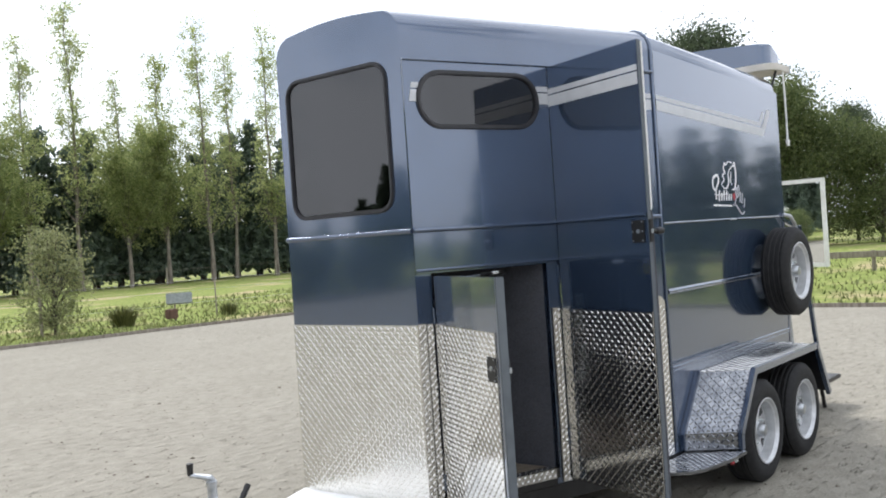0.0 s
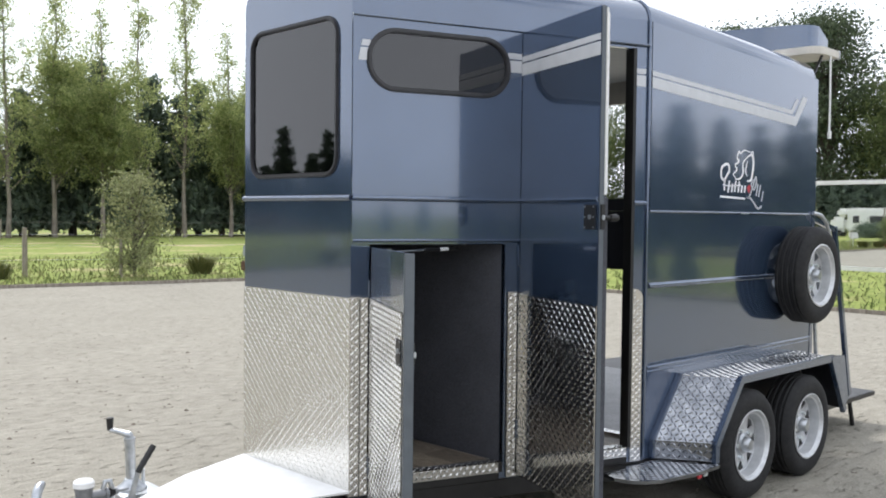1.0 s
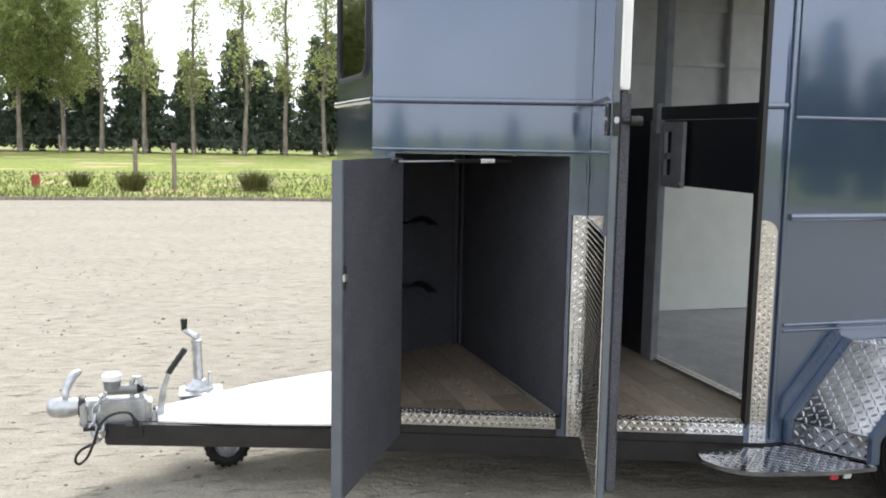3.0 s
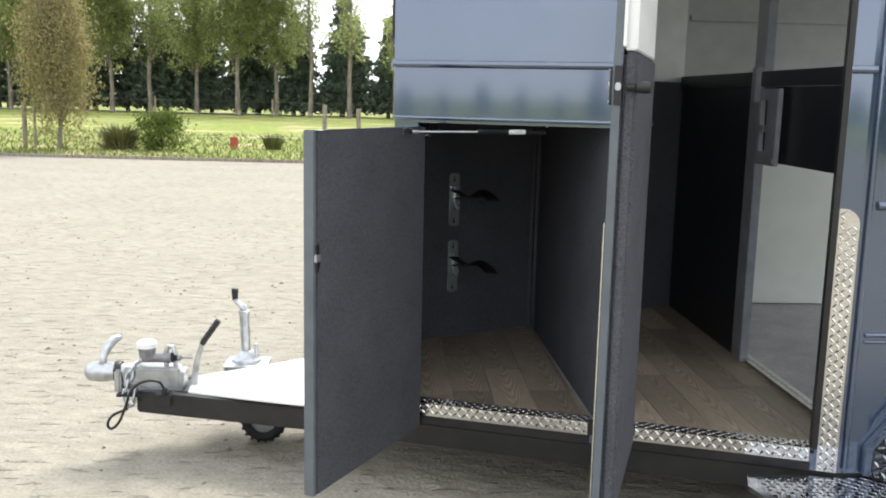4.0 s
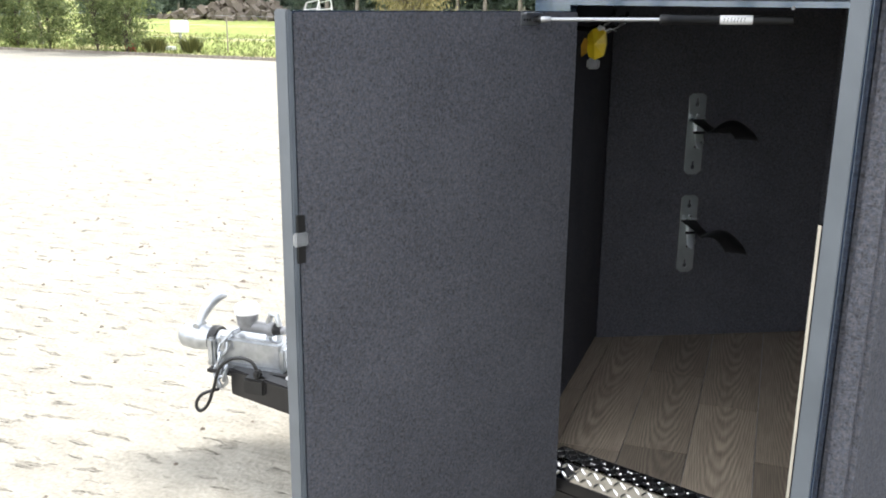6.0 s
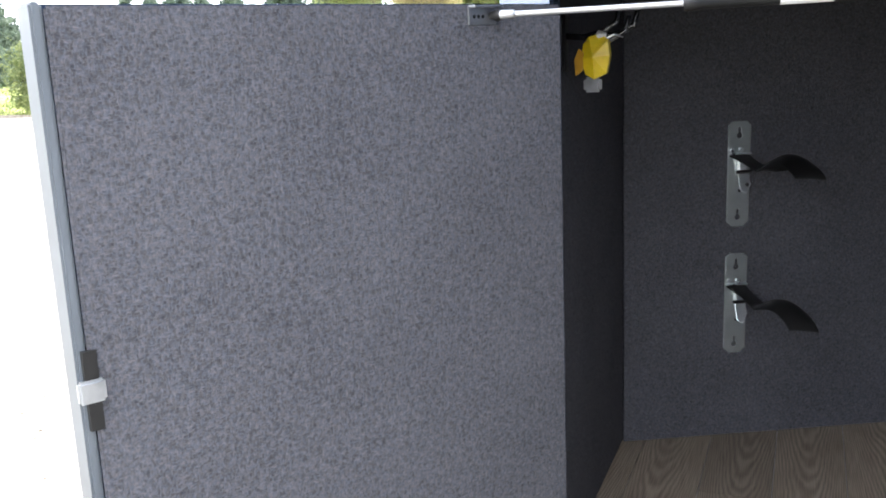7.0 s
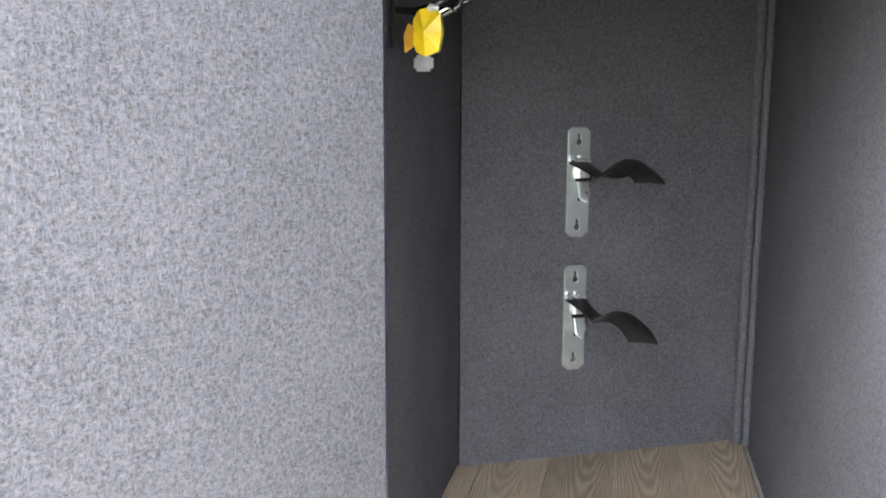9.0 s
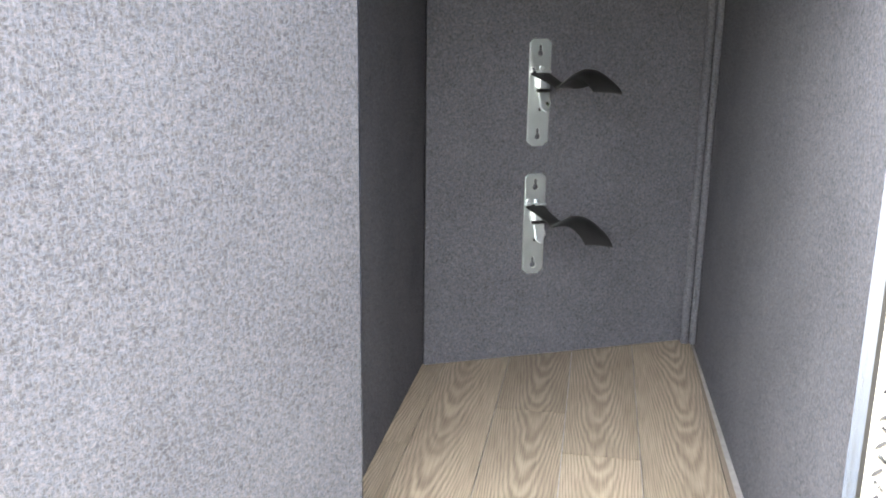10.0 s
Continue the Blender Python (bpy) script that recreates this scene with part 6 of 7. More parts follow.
def conifer(height, wide):
    """A dark dense fir of drooping whorls with an uneven outline."""
    tree = thing("conifer", "dark green bushy conifer in a shelter row", "tree", "conifers in the shelter row")
    shape, pts = trunk_shape(height, 0.16, 0.02, 0.05)
    leaves, sizes = [], []
    whorls = int(height * 3.1)
    for i in range(whorls):
        f = (i + rng.uniform(0, 1)) / whorls
        z = height * (0.06 + 0.94 * f)
        reach = wide * 0.5 * (1 - f) ** 0.60 * rng.uniform(0.72, 1.15) + 0.08
        base = on_trunk(pts, z)
        fronds = max(5, int(9 * (1 - f) + 3))
        turn = rng.uniform(0, 2 * np.pi)
        for k in range(fronds):
            az = turn + 2 * np.pi * k / fronds + rng.normal() * 0.15
            length = reach * rng.uniform(0.75, 1.15)
            t = rng.uniform(0.04, 1.0, int(16 + 22 * length))
            p = np.stack([np.cos(az) * t * length, np.sin(az) * t * length, -0.22 * length * t ** 2 + 0.10 * length * t], 1)
            leaves.append(base + p + rng.normal(size=p.shape) * (0.05 + 0.09 * t[:, None]))
            sizes.append(rng.uniform(0.09, 0.20, len(t)))
    part("trunk", shape, DARK_BARK, tree, smooth=60, tidy=False)
    part("crown", leaf_mesh("crown", np.concatenate(leaves), np.concatenate(sizes), CONIFER_LEAF, 0.6, 1.3), CONIFER_LEAF, tree)
    return tree


def broad_tree(name, label, height, wide, material, bark, clumps, per, base_f=0.18, leaf=(0.08, 0.18), group="", droop=0.0):
    """A branching tree: limbs end in loose clumps of leaves, with gaps between them."""
    tree = thing(name, label, "tree" if height > 3 else "bush", group)
    shape, pts = trunk_shape(height * 0.72, 0.012 * height + 0.01, 0.004 * height, 0.2)
    boughs = Shape()
    leaves, sizes = [], []
    for i in range(clumps):
        f = base_f + (1 - base_f) * rng.random() ** 0.85
        az = rng.uniform(0, 2 * np.pi)
        reach = wide * 0.5 * math.sqrt(max(0.05, 1 - ((f - 0.45) / 0.60) ** 2)) * rng.uniform(0.35, 1.0)
        c = np.array([np.cos(az) * reach, np.sin(az) * reach, f * height * 0.97])
        start = on_trunk(pts, max(0.1, (f - 0.22)) * height * 0.72)
        if i % 2 == 0:
            boughs.tube([start, (start + c) / 2 + np.array([0, 0, 0.03 * height]), c], [0.006 * height, 0.004 * height, 0.0015 * height], 4)
        r = wide * rng.uniform(0.07, 0.15)
        many = int(per * rng.uniform(0.6, 1.3))
        leaves.append(c + rng.normal(size=(many, 3)) * r * np.array([1, 1, 0.7]) + np.array([0, 0, -droop]) * rng.random((many, 1)) ** 2)
        sizes.append(rng.uniform(leaf[0], leaf[1], many))
    part("trunk", shape, bark, tree, smooth=60, tidy=False)
    tagged(part("branchwork", boughs, bark, tree, tidy=False), "thin spreading limbs", kind="stuff")
    part("crown", leaf_mesh("crown", np.concatenate(leaves), np.concatenate(sizes), material, droop), material, tree)
    return tree


def row_y(x):
    return 58.0 - 0.20 * x


def plant_rows():
    kinds = [poplar(16.2, 0.12), poplar(14.8, 1.0), poplar(16.8, 0.22), poplar(15.4, 0.85), poplar(17.2, 0.05)]
    x, i = 44.1, 0
    used = set()
    while x > -33.0:
        # fuller trees stand in the stretch beyond the drawbar's far side
        k = (0, 2, 4, 2, 3, 1, 4, 0, 1, 3, 2)[i] if i < 11 else (0, 4, 2, 0, 4, 0, 4)[i % 7] if x > -6 else (1, 3, 2, 1, 3)[i % 5]
        s = 1.0 + 0.07 * math.sin(i * 2.3)
        m = Matrix.Translation((x + 0.35 * math.sin(i * 5.1), row_y(x) + 0.5 * math.sin(i * 3.7), 0.0)) @ Matrix.Rotation(i * 1.9, 4, "Z") @ Matrix.Scale(s, 4)
        if k in used:
            t = copy_thing(kinds[k], Matrix.Identity(4))
            t.matrix_basis = m
        else:
            used.add(k)
            kinds[k].matrix_basis = m
        x -= 2.75
        i += 1
    firs = [conifer(7.2, 3.6), conifer(6.2, 3.9), conifer(7.9, 3.4)]
    used = set()
    x, i = 50.0, 0
    spots = []
    while x > -66.0:
        lift = 1.42 + 0.16 * math.sin(i * 1.7) if x > 14 else 1.02 + 0.16 * math.sin(i * 1.7)
        spots.append((x + 0.5 * math.sin(i * 2.9), row_y(x) + 4.5 + 0.8 * math.sin(i * 4.1), lift * (1.10 if x < -8 else 1.0)))
        x -= 1.75
        i += 1
    # shelter belts behind the viewer and to the far sides
    for j in range(64):
        a = radians(128 + j * (157 / 63))
        d = 74 + 10 * math.sin(j * 1.31)
        spots.append((d * math.cos(a), d * math.sin(a), (0.38 if 218 < math.degrees(a) < 286 else 0.72) + 0.12 * math.sin(j * 2.17)))
    for j in range(26):
        a = radians(286 + j * 2.4)
        d = 42 + 2.5 * math.sin(j * 1.7)
        spots.append((d * math.cos(a), d * math.sin(a), (0.80 if j < 12 else 0.86 if j < 20 else 0.90) + 0.09 * math.sin(j * 2.17)))
    # unseen low row, added to keep bright grass out of the side panel's reflection
    for j in range(17):
        spots.append((17.0 + 0.5 * math.sin(j * 2.3), -6.0 - 1.65 * j, 0.23 + 0.03 * math.sin(j * 1.9)))
    for j in range(34):
        spots.append((-58.0 - 3.0 * (j % 2) - 0.25 * j, 20.0 + 1.35 * j, 1.15 + 0.2 * math.sin(j * 1.9)))
    for i, (x, y, s) in enumerate(spots):
        m = Matrix.Translation((x, y, 0.0)) @ Matrix.Rotation(i * 2.4, 4, "Z") @ Matrix.Scale(s, 4)
        k = (i * 7 + i // 3) % 3
        if k in used:
            copy_thing(firs[k], Matrix.Identity(4)).matrix_basis = m
        else:
            used.add(k)
            firs[k].matrix_basis = m
    # large trees beyond the trailer's tail
    pine = broad_tree("pine", "tall dark spreading pine behind the arena", 15.5, 6.4, PINE_LEAF, DARK_BARK, 150, 150, 0.12, (0.07, 0.16), "pines behind the arena")
    gum = broad_tree("broadleaf_tree", "bushy mid-green tree behind the arena", 10.5, 6.2, BROAD_LEAF, DARK_BARK, 150, 170, 0.08, (0.055, 0.13), "trees behind the arena")
    big = [(pine, 47.4, 18.4, 0.84), (pine, 46.6, 20.8, 0.80), (pine, 45.5, 23.2, 0.80), (gum, 48.6, 15.0, 0.92), (gum, 49.2, 12.9, 0.72), (gum, 50.2, 10.2, 0.62), (pine, 58.0, 17.5, 0.66), (pine, 57.0, 9.0, 0.44), (gum, 54.0, 6.6, 0.58), (pine, 60.0, 3.5, 0.42), (gum, 56.0, 0.5, 0.55), (pine, 62.0, -3.0, 0.44), (gum, 55.0, -7.5, 0.55), (gum, 46.0, 26.5, 0.9), (pine, 48.0, 30.0, 0.72), (gum, 61.0, 6.5, 0.60), (gum, 46.0, 34.0, 0.95), (gum, 43.0, 38.0, 0.9), (gum, 41.5, 31.0, 0.8), (pine, 56.0, 13.0, 0.54)]
    seen = set()
    for i, (kind, x, y, s) in enumerate(big):
        m = Matrix.Translation((x, y, 0.0)) @ Matrix.Rotation(i * 1.7, 4, "Z") @ Matrix.Scale(s, 4)
        if kind.name in seen:
            copy_thing(kind, Matrix.Identity(4)).matrix_basis = m
        else:
            seen.add(kind.name)
            kind.matrix_basis = m


plant_rows()


def blades(n, radius, height, material, lean=0.6, width=0.012, name="foliage"):
    """A tussock: narrow blades fanning out from one foot."""
    verts, faces = [], []
    for i in range(n):
        az, out = rng.uniform(0, 2 * np.pi), radius * math.sqrt(rng.random())
        p = np.array([np.cos(az) * out * 0.45, np.sin(az) * out * 0.45, 0.0])
        h = height * rng.uniform(0.55, 1.1)
        d = np.array([np.cos(az), np.sin(az), 0.0]) * out * lean
        s = np.array([-np.sin(az), np.cos(az), 0.0]) * width
        k = len(verts)
        verts += [p - s, p + s, p + d * 0.5 + s * 0.8 + [0, 0, h * 0.65], p + d * 0.5 - s * 0.8 + [0, 0, h * 0.65], p + d * 1.25 + [0, 0, h * rng.uniform(0.75, 1.0)]]
        faces += [(k, k + 1, k + 2, k + 3), (k + 3, k + 2, k + 4)]
    data = bpy.data.meshes.new(name)
    data.from_pydata([tuple(v) for v in verts], [], faces)
    data.materials.append(material)
    return data


def plant_edge():
    green, dry = blades(420, 0.62, 0.62, RUSH), blades(120, 0.75, 0.30, STRAW, 1.1)
    small = blades(220, 0.42, 0.46, RUSH)
    spots = [(9.6, 18.6, 1, 0.95), (12.45, 17.9, 0, 0.9), (4.85, 19.5, 0, 1.0), (-2.0, 21.0, 1, 0.95), (1.1, 20.9, 2, 1.0), (4.2, 21.2, 0, 1.0), (-12.0, 21.0, 0, 1.05), (-10.85, 21.0, 0, 0.95), (-7.35, 21.6, 2, 1.25), (-3.4, 22.6, 0, 1.1), (-16.25, 20.2, 1, 0.85), (-15.4, 20.7, 1, 0.85), (-22.5, 21.6, 1, 0.9)]
    for x, y, kind, s in spots:
        t = thing("rush_tussock", "green rush tussock with dry straw at its foot" if kind == 2 else "small green rush tussock on the grass verge", "grass tussock", "tussocks on the verge")
        t.matrix_basis = Matrix.Translation((x, y, 0.03)) @ Matrix.Rotation(x, 4, "Z") @ Matrix.Scale(s, 4)
        part("foliage", small if kind == 0 else green, RUSH, t)
        if kind == 2:
            part("dry_foliage", dry, STRAW, t, "straw-coloured dry blades")
    def setb(ob, x, y, s=1.0, turn=0.0):
        ob.matrix_basis = Matrix.Translation((x, y, 0.03)) @ Matrix.Rotation(turn, 4, "Z") @ Matrix.Scale(s, 4)
    setb(broad_tree("silver_bush", "grey-green feathery bush by the gravel edge", 2.55, 1.70, SILVER_LEAF, DARK_BARK, 105, 60, 0.06, (0.022, 0.055)), 7.75, 18.55)
    setb(broad_tree("weeping_bush", "yellowish weeping shrub on a short trunk", 4.7, 1.7, WEEP_LEAF, BARK, 210, 110, 0.36, (0.022, 0.05), droop=1.7), -8.80, 21.2)
    setb(broad_tree("green_shrub", "bright green rounded shrub on the verge", 0.92, 1.30, BRIGHT_LEAF, DARK_BARK, 80, 60, 0.05, (0.02, 0.05)), -6.15, 21.3)
    a = broad_tree("young_shrub", "young green shrub by the yard edge", 2.1, 1.5, BROAD_LEAF, DARK_BARK, 90, 60, 0.12, (0.025, 0.06), "young shrubs")
    setb(a, -18.0, 19.9)
    for x, y, s in ((-19.9, 20.1, 0.95), (-16.9, 19.8, 0.85), (-21.6, 20.6, 1.0)):
        b = copy_thing(a, Matrix.Identity(4))
        setb(b, x, y, s, x)


plant_edge()


def fence_post(x, y, h, r, label, group="paddock fence posts"):
    s = Shape().tube([(x, y, -0.1), (x, y, h - 0.01), (x, y, h)], [r, r * 0.94, r * 0.8], 9)
    return tagged(part("fence_post", s, TIMBER, smooth=40), label, "fence post", group)


def build_fence():
    line = [(-30.0, 23.6), (-22.0, 22.0), (-14.3, 20.9), (-9.75, 21.4), (-0.95, 21.2), (5.6, 20.0), (12.4, 18.4), (20.0, 17.0)]
    for i, (x, y) in enumerate(line):
        fence_post(x, y, 1.25 if i not in (2, 6) else 1.05, 0.065 if i not in (2, 6) else 0.022, "weathered round timber fence post" if i not in (2, 6) else "thin dark steel fence standard")
    fence_post(-9.45, 21.3, 1.15, 0.04, "slim timber stake beside a fence post")
    fence_post(-2.0, 23.2, 1.3, 0.07, "weathered round timber fence post")
    fence_post(7.35, 18.45, 1.0, 0.04, "slim timber stake beside a bush")
    fence_post(-17.2, 20.4, 2.4, 0.05, "tall thin timber pole on the verge")
    for z in (0.45, 0.80, 1.08):
        pts = []
        for (x0, y0), (x1, y1) in zip(line, line[1:]):
            pts += [(x0 + (x1 - x0) * k / 4, y0 + (y1 - y0) * k / 4, z - 0.02 * math.sin(math.pi * k / 4)) for k in range(4)]
        tagged(part("fence_wire", Shape().tube(pts + [(line[-1][0], line[-1][1], z)], 0.004, 4), GALV), "thin galvanised fence wire", "fence wire", "fence wires")
    # far fence along the tree row: a pale tape on low posts
    far = [(x, row_y(x) - 1.6) for x in range(-56, 48, 8)]
    for x, y in far:
        fence_post(x, y, 1.2, 0.07, "grey timber post before the tree row", "far fence posts")
    tagged(part("fence_tape", Shape().tube([(x, y, 1.0) for x, y in far], 0.009, 4), TIMBER), "thin grey fence line before the tree row", "fence wire")
    # timber rail in front of the field beyond the mirror
    rail = thing("rail_fence", "low weathered rail beyond the arena mirror", "fence")
    for y in (-20, -14, -8, -2, 4, 10):
        part("post", Shape().box(23.95, 24.05, y - 0.05, y + 0.05, 0.0, 0.62), TIMBER, rail, bevel=0.01)
    part("rail", Shape().box(23.90, 24.0, -22, 11, 0.42, 0.60), TIMBER, rail, "pale weathered board", bevel=0.01)


build_fence()


def small_things():
    red = surface("faded_red_plastic", (0.30, 0.045, 0.035), (0.42, 0.07, 0.05), 0.6, 0.0, 20.0)
    rust = surface("rusty_tin", (0.085, 0.045, 0.035), (0.150, 0.075, 0.055), 0.7, 0.0, 20.0)
    grey = surface("dull_grey_metal", (0.16, 0.18, 0.17), (0.26, 0.28, 0.26), 0.5, 0.3, 15.0)
    def box_thing(name, label, cat, x0, x1, y0, y1, z0, z1, mat, bevel=0.02):
        return tagged(part(name, Shape().box(x0, x1, y0, y1, z0, z1), mat, bevel=bevel), label, cat)
    tap = thing("trough_float", "small rusty box under a tilted grey lid on a stake", "water box")
    part("box", Shape().box(10.72, 10.98, 18.15, 18.40, 0.10, 0.36), rust, tap, "rusty brown box", bevel=0.02)
    part("lid", Shape().slab(rounded(-0.34, 0.34, -0.16, 0.16, 0.05), [], 0.0, 0.05, pose(11.10, 18.25, 0.62, 62, 0, -38)), grey, tap, "tilted grey lid", bevel=0.01)
    part("stake", Shape().tube([(10.98, 18.3, 0.0), (10.98, 18.3, 0.62)], 0.025, 8), TIMBER, tap)
    box_thing("red_bucket", "small red bucket at the foot of a pole", "bucket", -17.2, -16.95, 20.05, 20.3, 0.03, 0.33, red)
    box_thing("red_marker", "small red marker on the grass verge", "marker", -4.62, -4.42, 22.7, 22.9, 0.03, 0.36, red)
    sign = thing("white_board", "white board on a short stand in the grass", "sign")
    part("panel", Shape().slab(rounded(-0.27, 0.27, -0.19, 0.19, 0.06), [], -0.02, 0.02, pose(-16.6, 21.9, 0.72, 75, 0, 35)), FRAME_WHITE, sign, bevel=0.008)
    part("stand", Shape().tube([(-16.6, 21.92, 0.0), (-16.6, 21.92, 0.66)], 0.03, 8), GALV, sign, smooth=40)
    part("foot", Shape().slab(rounded(-0.25, 0.25, -0.1, 0.1, 0.04), [], 0.03, 0.14, Matrix.Translation((-16.85, 21.6, 0.0))), FRAME_WHITE, sign, bevel=0.01)
    # rubble heap and an upturned frame far across the paddock
    heap = Shape()
    for i in range(260):
        x, y = rng.normal() * 3.4, rng.normal() * 1.4
        z = max(0.0, 1.5 * math.exp(-(x / 4.5) ** 2 - (y / 2.0) ** 2)) * rng.uniform(0.3, 1.0)
        s = rng.uniform(0.12, 0.42)
        heap.box(-s, s, -s * 0.7, s * 0.7, -s * 0.5, s * 0.5, Matrix.Translation((-38.0 + x, 60.0 + y, z + 0.1)) @ Euler(tuple(rng.uniform(0, 3, 3))).to_matrix().to_4x4())
    ob = part("rubble_heap", heap, DIRT, tidy=False)
    tagged(ob, "heap of brown rubble and timber beyond the paddock", "rubble", kind="stuff")
    fr = thing("upturned_gate", "pale grey upturned gate frame beside the rubble", "gate")
    for k in range(2):
        o = Vector((-32.4 + k * 1.0, 60.4, 0.0))
        ring = [o + Vector(p) for p in ((-0.9, 0, 0.05), (-0.55, 0.25, 1.35), (0.45, 0.25, 1.55), (0.75, 0, 0.05))]
        part("bar", Shape().tube(ring, 0.06, 6), FRAME_WHITE, fr, smooth=40)
        for f in (0.3, 0.6):
            part("bar", Shape().tube([ring[0].lerp(ring[1], f), ring[3].lerp(ring[2], f)], 0.04, 6), FRAME_WHITE, fr, smooth=40)
    # white motor caravan a long way off, seen in the mirror
    van_w = surface("white_caravan_body", (0.72, 0.72, 0.71), (0.80, 0.80, 0.79), 0.35, 0.0, 2.0)
    m = Matrix.Translation((-50.0, 37.2, 0.0)) @ Matrix.Rotation(radians(-14), 4, "Z") @ Matrix.Scale(0.92, 4)
    hedge = broad_tree("hedge_bush", "low dark green hedge bush before the caravan", 1.1, 2.6, CONIFER_LEAF, DARK_BARK, 90, 70, 0.05, (0.05, 0.11), "hedge bushes")
    hedge.matrix_basis = Matrix.Translation((-46.0, 33.2, 0.0))
    for x, y, k in ((-45.3, 34.9, 1.0), (-46.6, 31.5, 0.9)):
        copy_thing(hedge, Matrix.Identity(4)).matrix_basis = Matrix.Translation((x, y, 0.0)) @ Matrix.Rotation(x, 4, "Z") @ Matrix.Scale(k, 4)
    van = thing("caravan", "white motor caravan parked beyond the paddock", "caravan")
    part("body", Shape().box(-1.1, 1.1, -3.4, 2.2, 0.55, 3.0, m), van_w, van, bevel=0.15)
    part("cab", Shape().box(-1.05, 1.05, 2.2, 3.9, 0.5, 2.1, m), van_w, van, bevel=0.3)
    part("overcab", Shape().box(-1.08, 1.08, 2.15, 3.2, 2.1, 2.95, m), van_w, van, bevel=0.2)
    for y0, y1 in ((-2.9, -2.3), (-1.6, 0.0), (1.0, 1.6)):
        part("window", Shape().box(1.09, 1.13, y0, y1, 1.45, 2.2, m), SEAL, van, bevel=0.02)
    for y in (-2.0, 3.0):
        for x in (-1.0, 1.0):
            part("wheel", Shape().lathe([(0.05, -0.1), (0.36, -0.1), (0.36, 0.1), (0.05, 0.1)], 20, m @ Matrix.Translation((x, y, 0.36)) @ Matrix.Rotation(radians(90), 4, "Y")), RUBBER, van, smooth=40)


small_things()


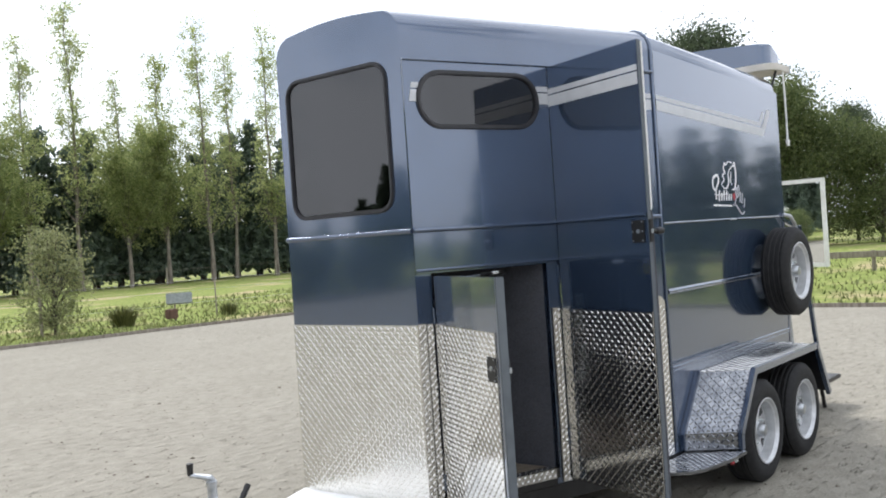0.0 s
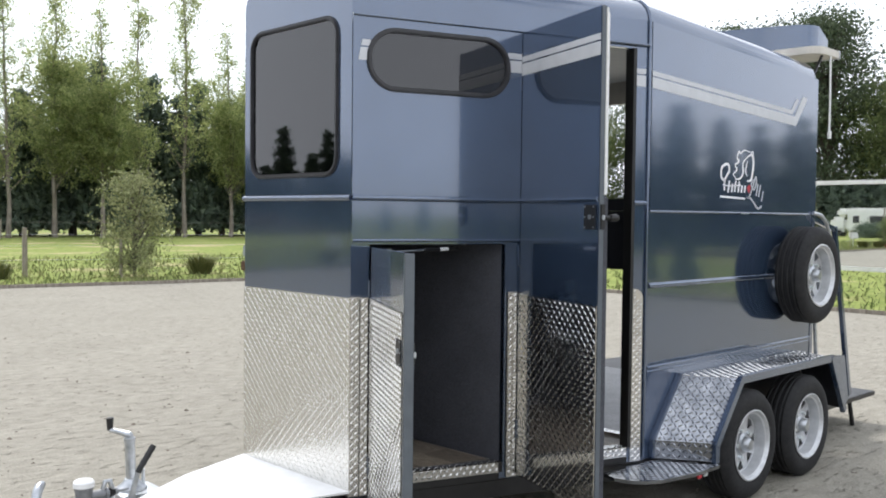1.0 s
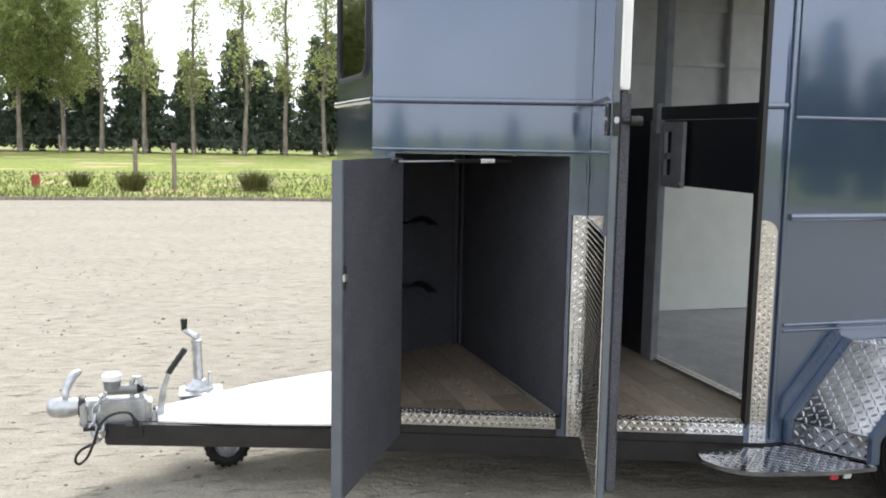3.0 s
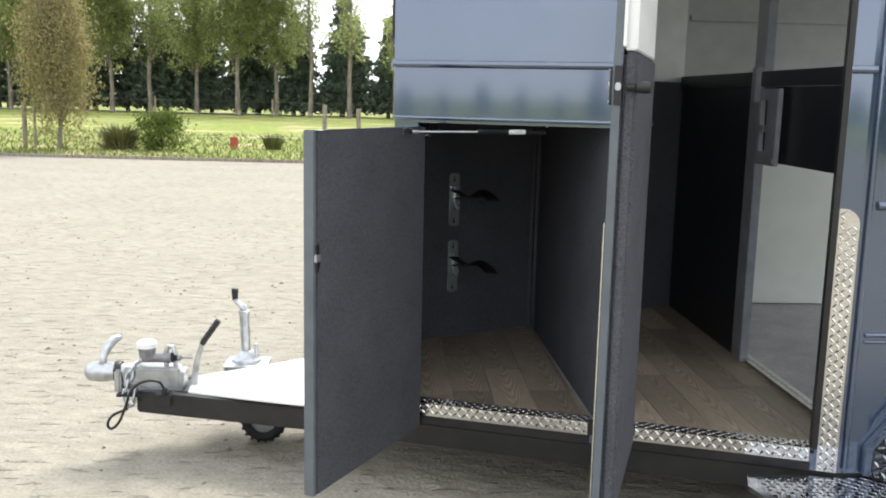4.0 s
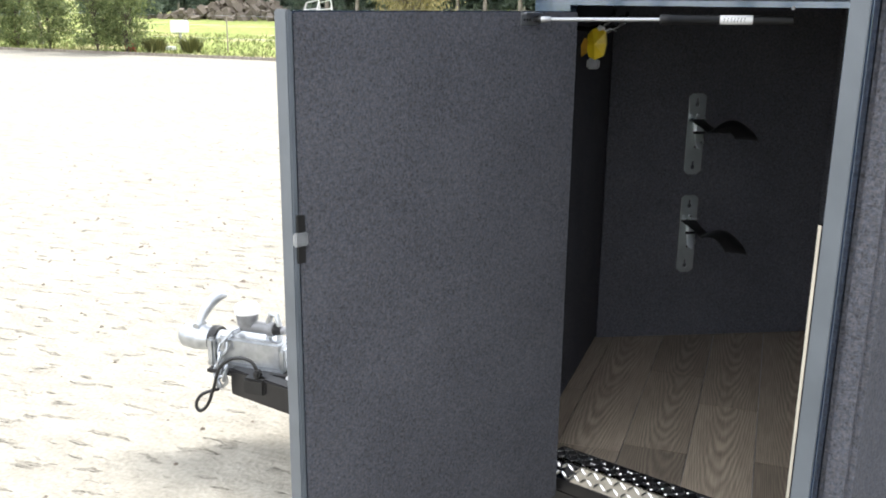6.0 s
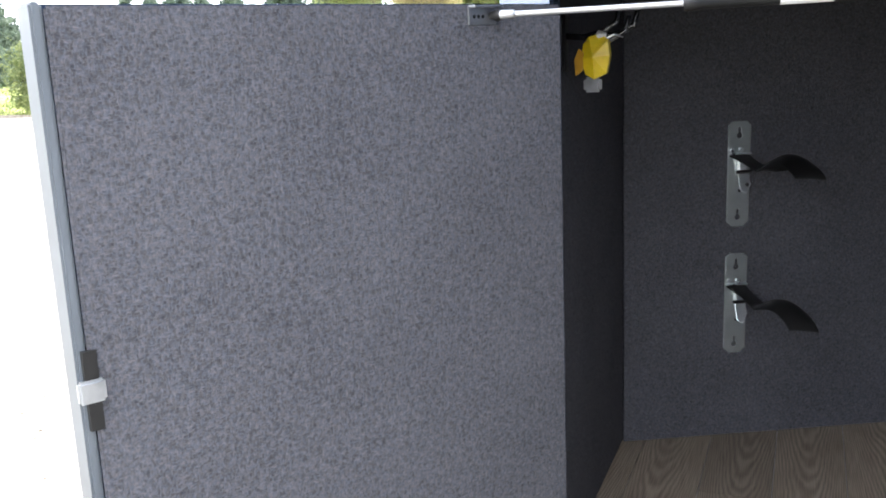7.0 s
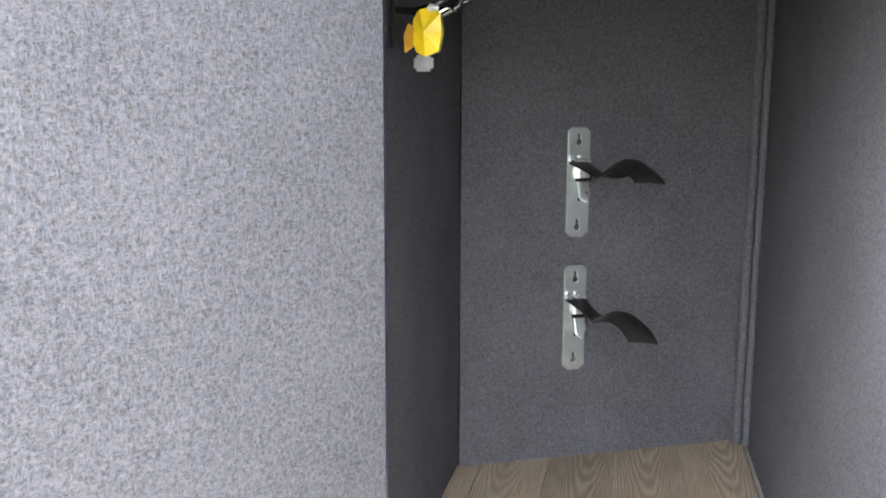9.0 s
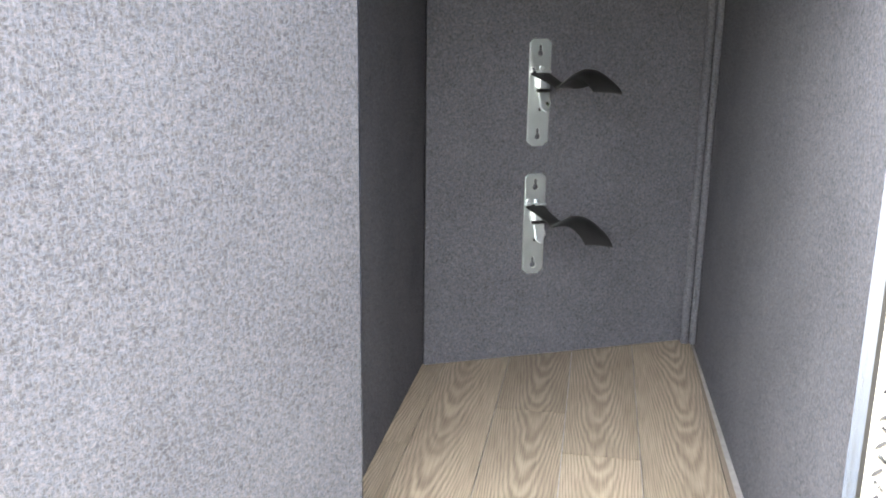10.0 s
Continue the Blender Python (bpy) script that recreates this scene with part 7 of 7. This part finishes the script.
# ---------------------------------------------------------------- grass and grit
def grass_stuff():
    n = 26000
    x = rng.uniform(-30, 26, n)
    edge = np.interp(x, [p[0] for p in YARD[:6]] + [26.0], [p[1] for p in YARD[:6]] + [15.0])
    y = edge + 0.05 + rng.random(n) ** 1.6 * 13.0
    right = n // 4
    x[:right] = 13.95 + rng.random(right) ** 1.5 * 22
    y[:right] = rng.uniform(-9, 15, right)
    h = rng.uniform(0.05, 0.15, n) * (1 + 0.9 * (rng.random(n) > 0.93))
    az = rng.uniform(0, 2 * np.pi, n)
    w = np.stack([np.cos(az), np.sin(az), np.zeros(n)], 1) * rng.uniform(0.012, 0.035, n)[:, None]
    c = np.stack([x, y, np.full(n, 0.03)], 1)
    tip = c + np.stack([rng.normal(size=n) * 0.05, rng.normal(size=n) * 0.05, h], 1)
    p = np.stack([c - w, c + w, tip], 1).reshape(-1, 3)
    data = bpy.data.meshes.new("grass_blades")
    data.from_pydata(p.tolist(), [], np.arange(3 * n).reshape(-1, 3).tolist())
    data.materials.append(GRASS_BLADE)
    tagged(part("grass_blades", data, GRASS_BLADE), "uneven green grass blades on the verge", "grass", kind="stuff")
    # loose clods and grit on the yard
    grit = Shape()
    for i in range(2600):
        near = i < 1500
        gx = rng.uniform(-6, 4) if near else rng.uniform(-16, 13)
        gy = rng.uniform(-1.5, 9) if near else rng.uniform(2, 17)
        s = rng.uniform(0.003, 0.013) * (1.9 if i % 29 == 0 else 1.0)
        q = [(s * rng.uniform(0.7, 1.6), 0, 0), (0, s * rng.uniform(0.7, 1.6), 0), (-s, 0, 0), (0, -s * rng.uniform(0.7, 1.4), 0), (0, 0, s * 0.8)]
        r = rng.uniform(0, 6.28)
        grit.add([(gx + a * math.cos(r) - b * math.sin(r), gy + a * math.sin(r) + b * math.cos(r), z) for a, b, z in q], [(0, 1, 4), (1, 2, 4), (2, 3, 4), (3, 0, 4)])
    tagged(part("grit", grit, DIRT, tidy=False), "loose dark clods and grit on the gravel", "grit", kind="stuff")


grass_stuff()


# ---------------------------------------------------------------- floor boards
def lay_planks():
    floor = bpy.data.objects["floor"]
    wide, gap = 0.166, 0.0024
    locker = [(0.032, -0.005), (0.775, -0.245), (0.755, 1.262), (0.032, 0.892)]
    walk = [(0.800, -0.250), (1.600, -0.520), (1.690, -0.500), (1.690, 1.790), (0.790, 1.300)]

    def clip(poly, axis, value, keep_above):
        out = []
        for a, b in zip(poly, poly[1:] + poly[:1]):
            ia, ib = (a[axis] >= value) == keep_above, (b[axis] >= value) == keep_above
            if ia:
                out.append(a)
            if ia != ib:
                t = (value - a[axis]) / (b[axis] - a[axis])
                out.append((a[0] + t * (b[0] - a[0]), a[1] + t * (b[1] - a[1])))
        return out

    top = frame_of((0, 0, 0), (1, 0, 0), (0, 1, 0), (0, 0, 1))
    for area, x0, joints in ((locker, 0.090, [(-0.9, 0.42, 1.5), (-0.9, 0.05, 1.6), (-0.7, 0.10, 0.645, 1.9), (-0.5, 0.44, 2.2), (-0.9, 0.12, 1.9), (-1.0, 0.1, 0.9, 2.0)]), (walk, 0.735, [(-1.2, 0.2, 1.1, 2.2), (-0.9, 0.6, 1.6, 2.4), (-1.0, 0.0, 0.9, 2.1), (-1.4, 0.35, 1.3, 2.3), (-0.8, 0.7, 2.0), (-1.1, 0.15, 1.2, 2.3)])):
        for k in range(6 if area is locker else 7):
            a, b = x0 + (k - 1) * wide, x0 + k * wide
            for y0, y1 in zip(joints[k % 6], joints[k % 6][1:]):
                p = clip(clip(clip(clip(area, 0, a + gap / 2, True), 0, b - gap / 2, False), 1, y0 + gap / 2, True), 1, y1 - gap / 2, False)
                if len(p) >= 3:
                    part("plank", Shape().slab(p, [], FLOOR_Z - 0.006, FLOOR_Z, top), OAK, floor)


lay_planks()
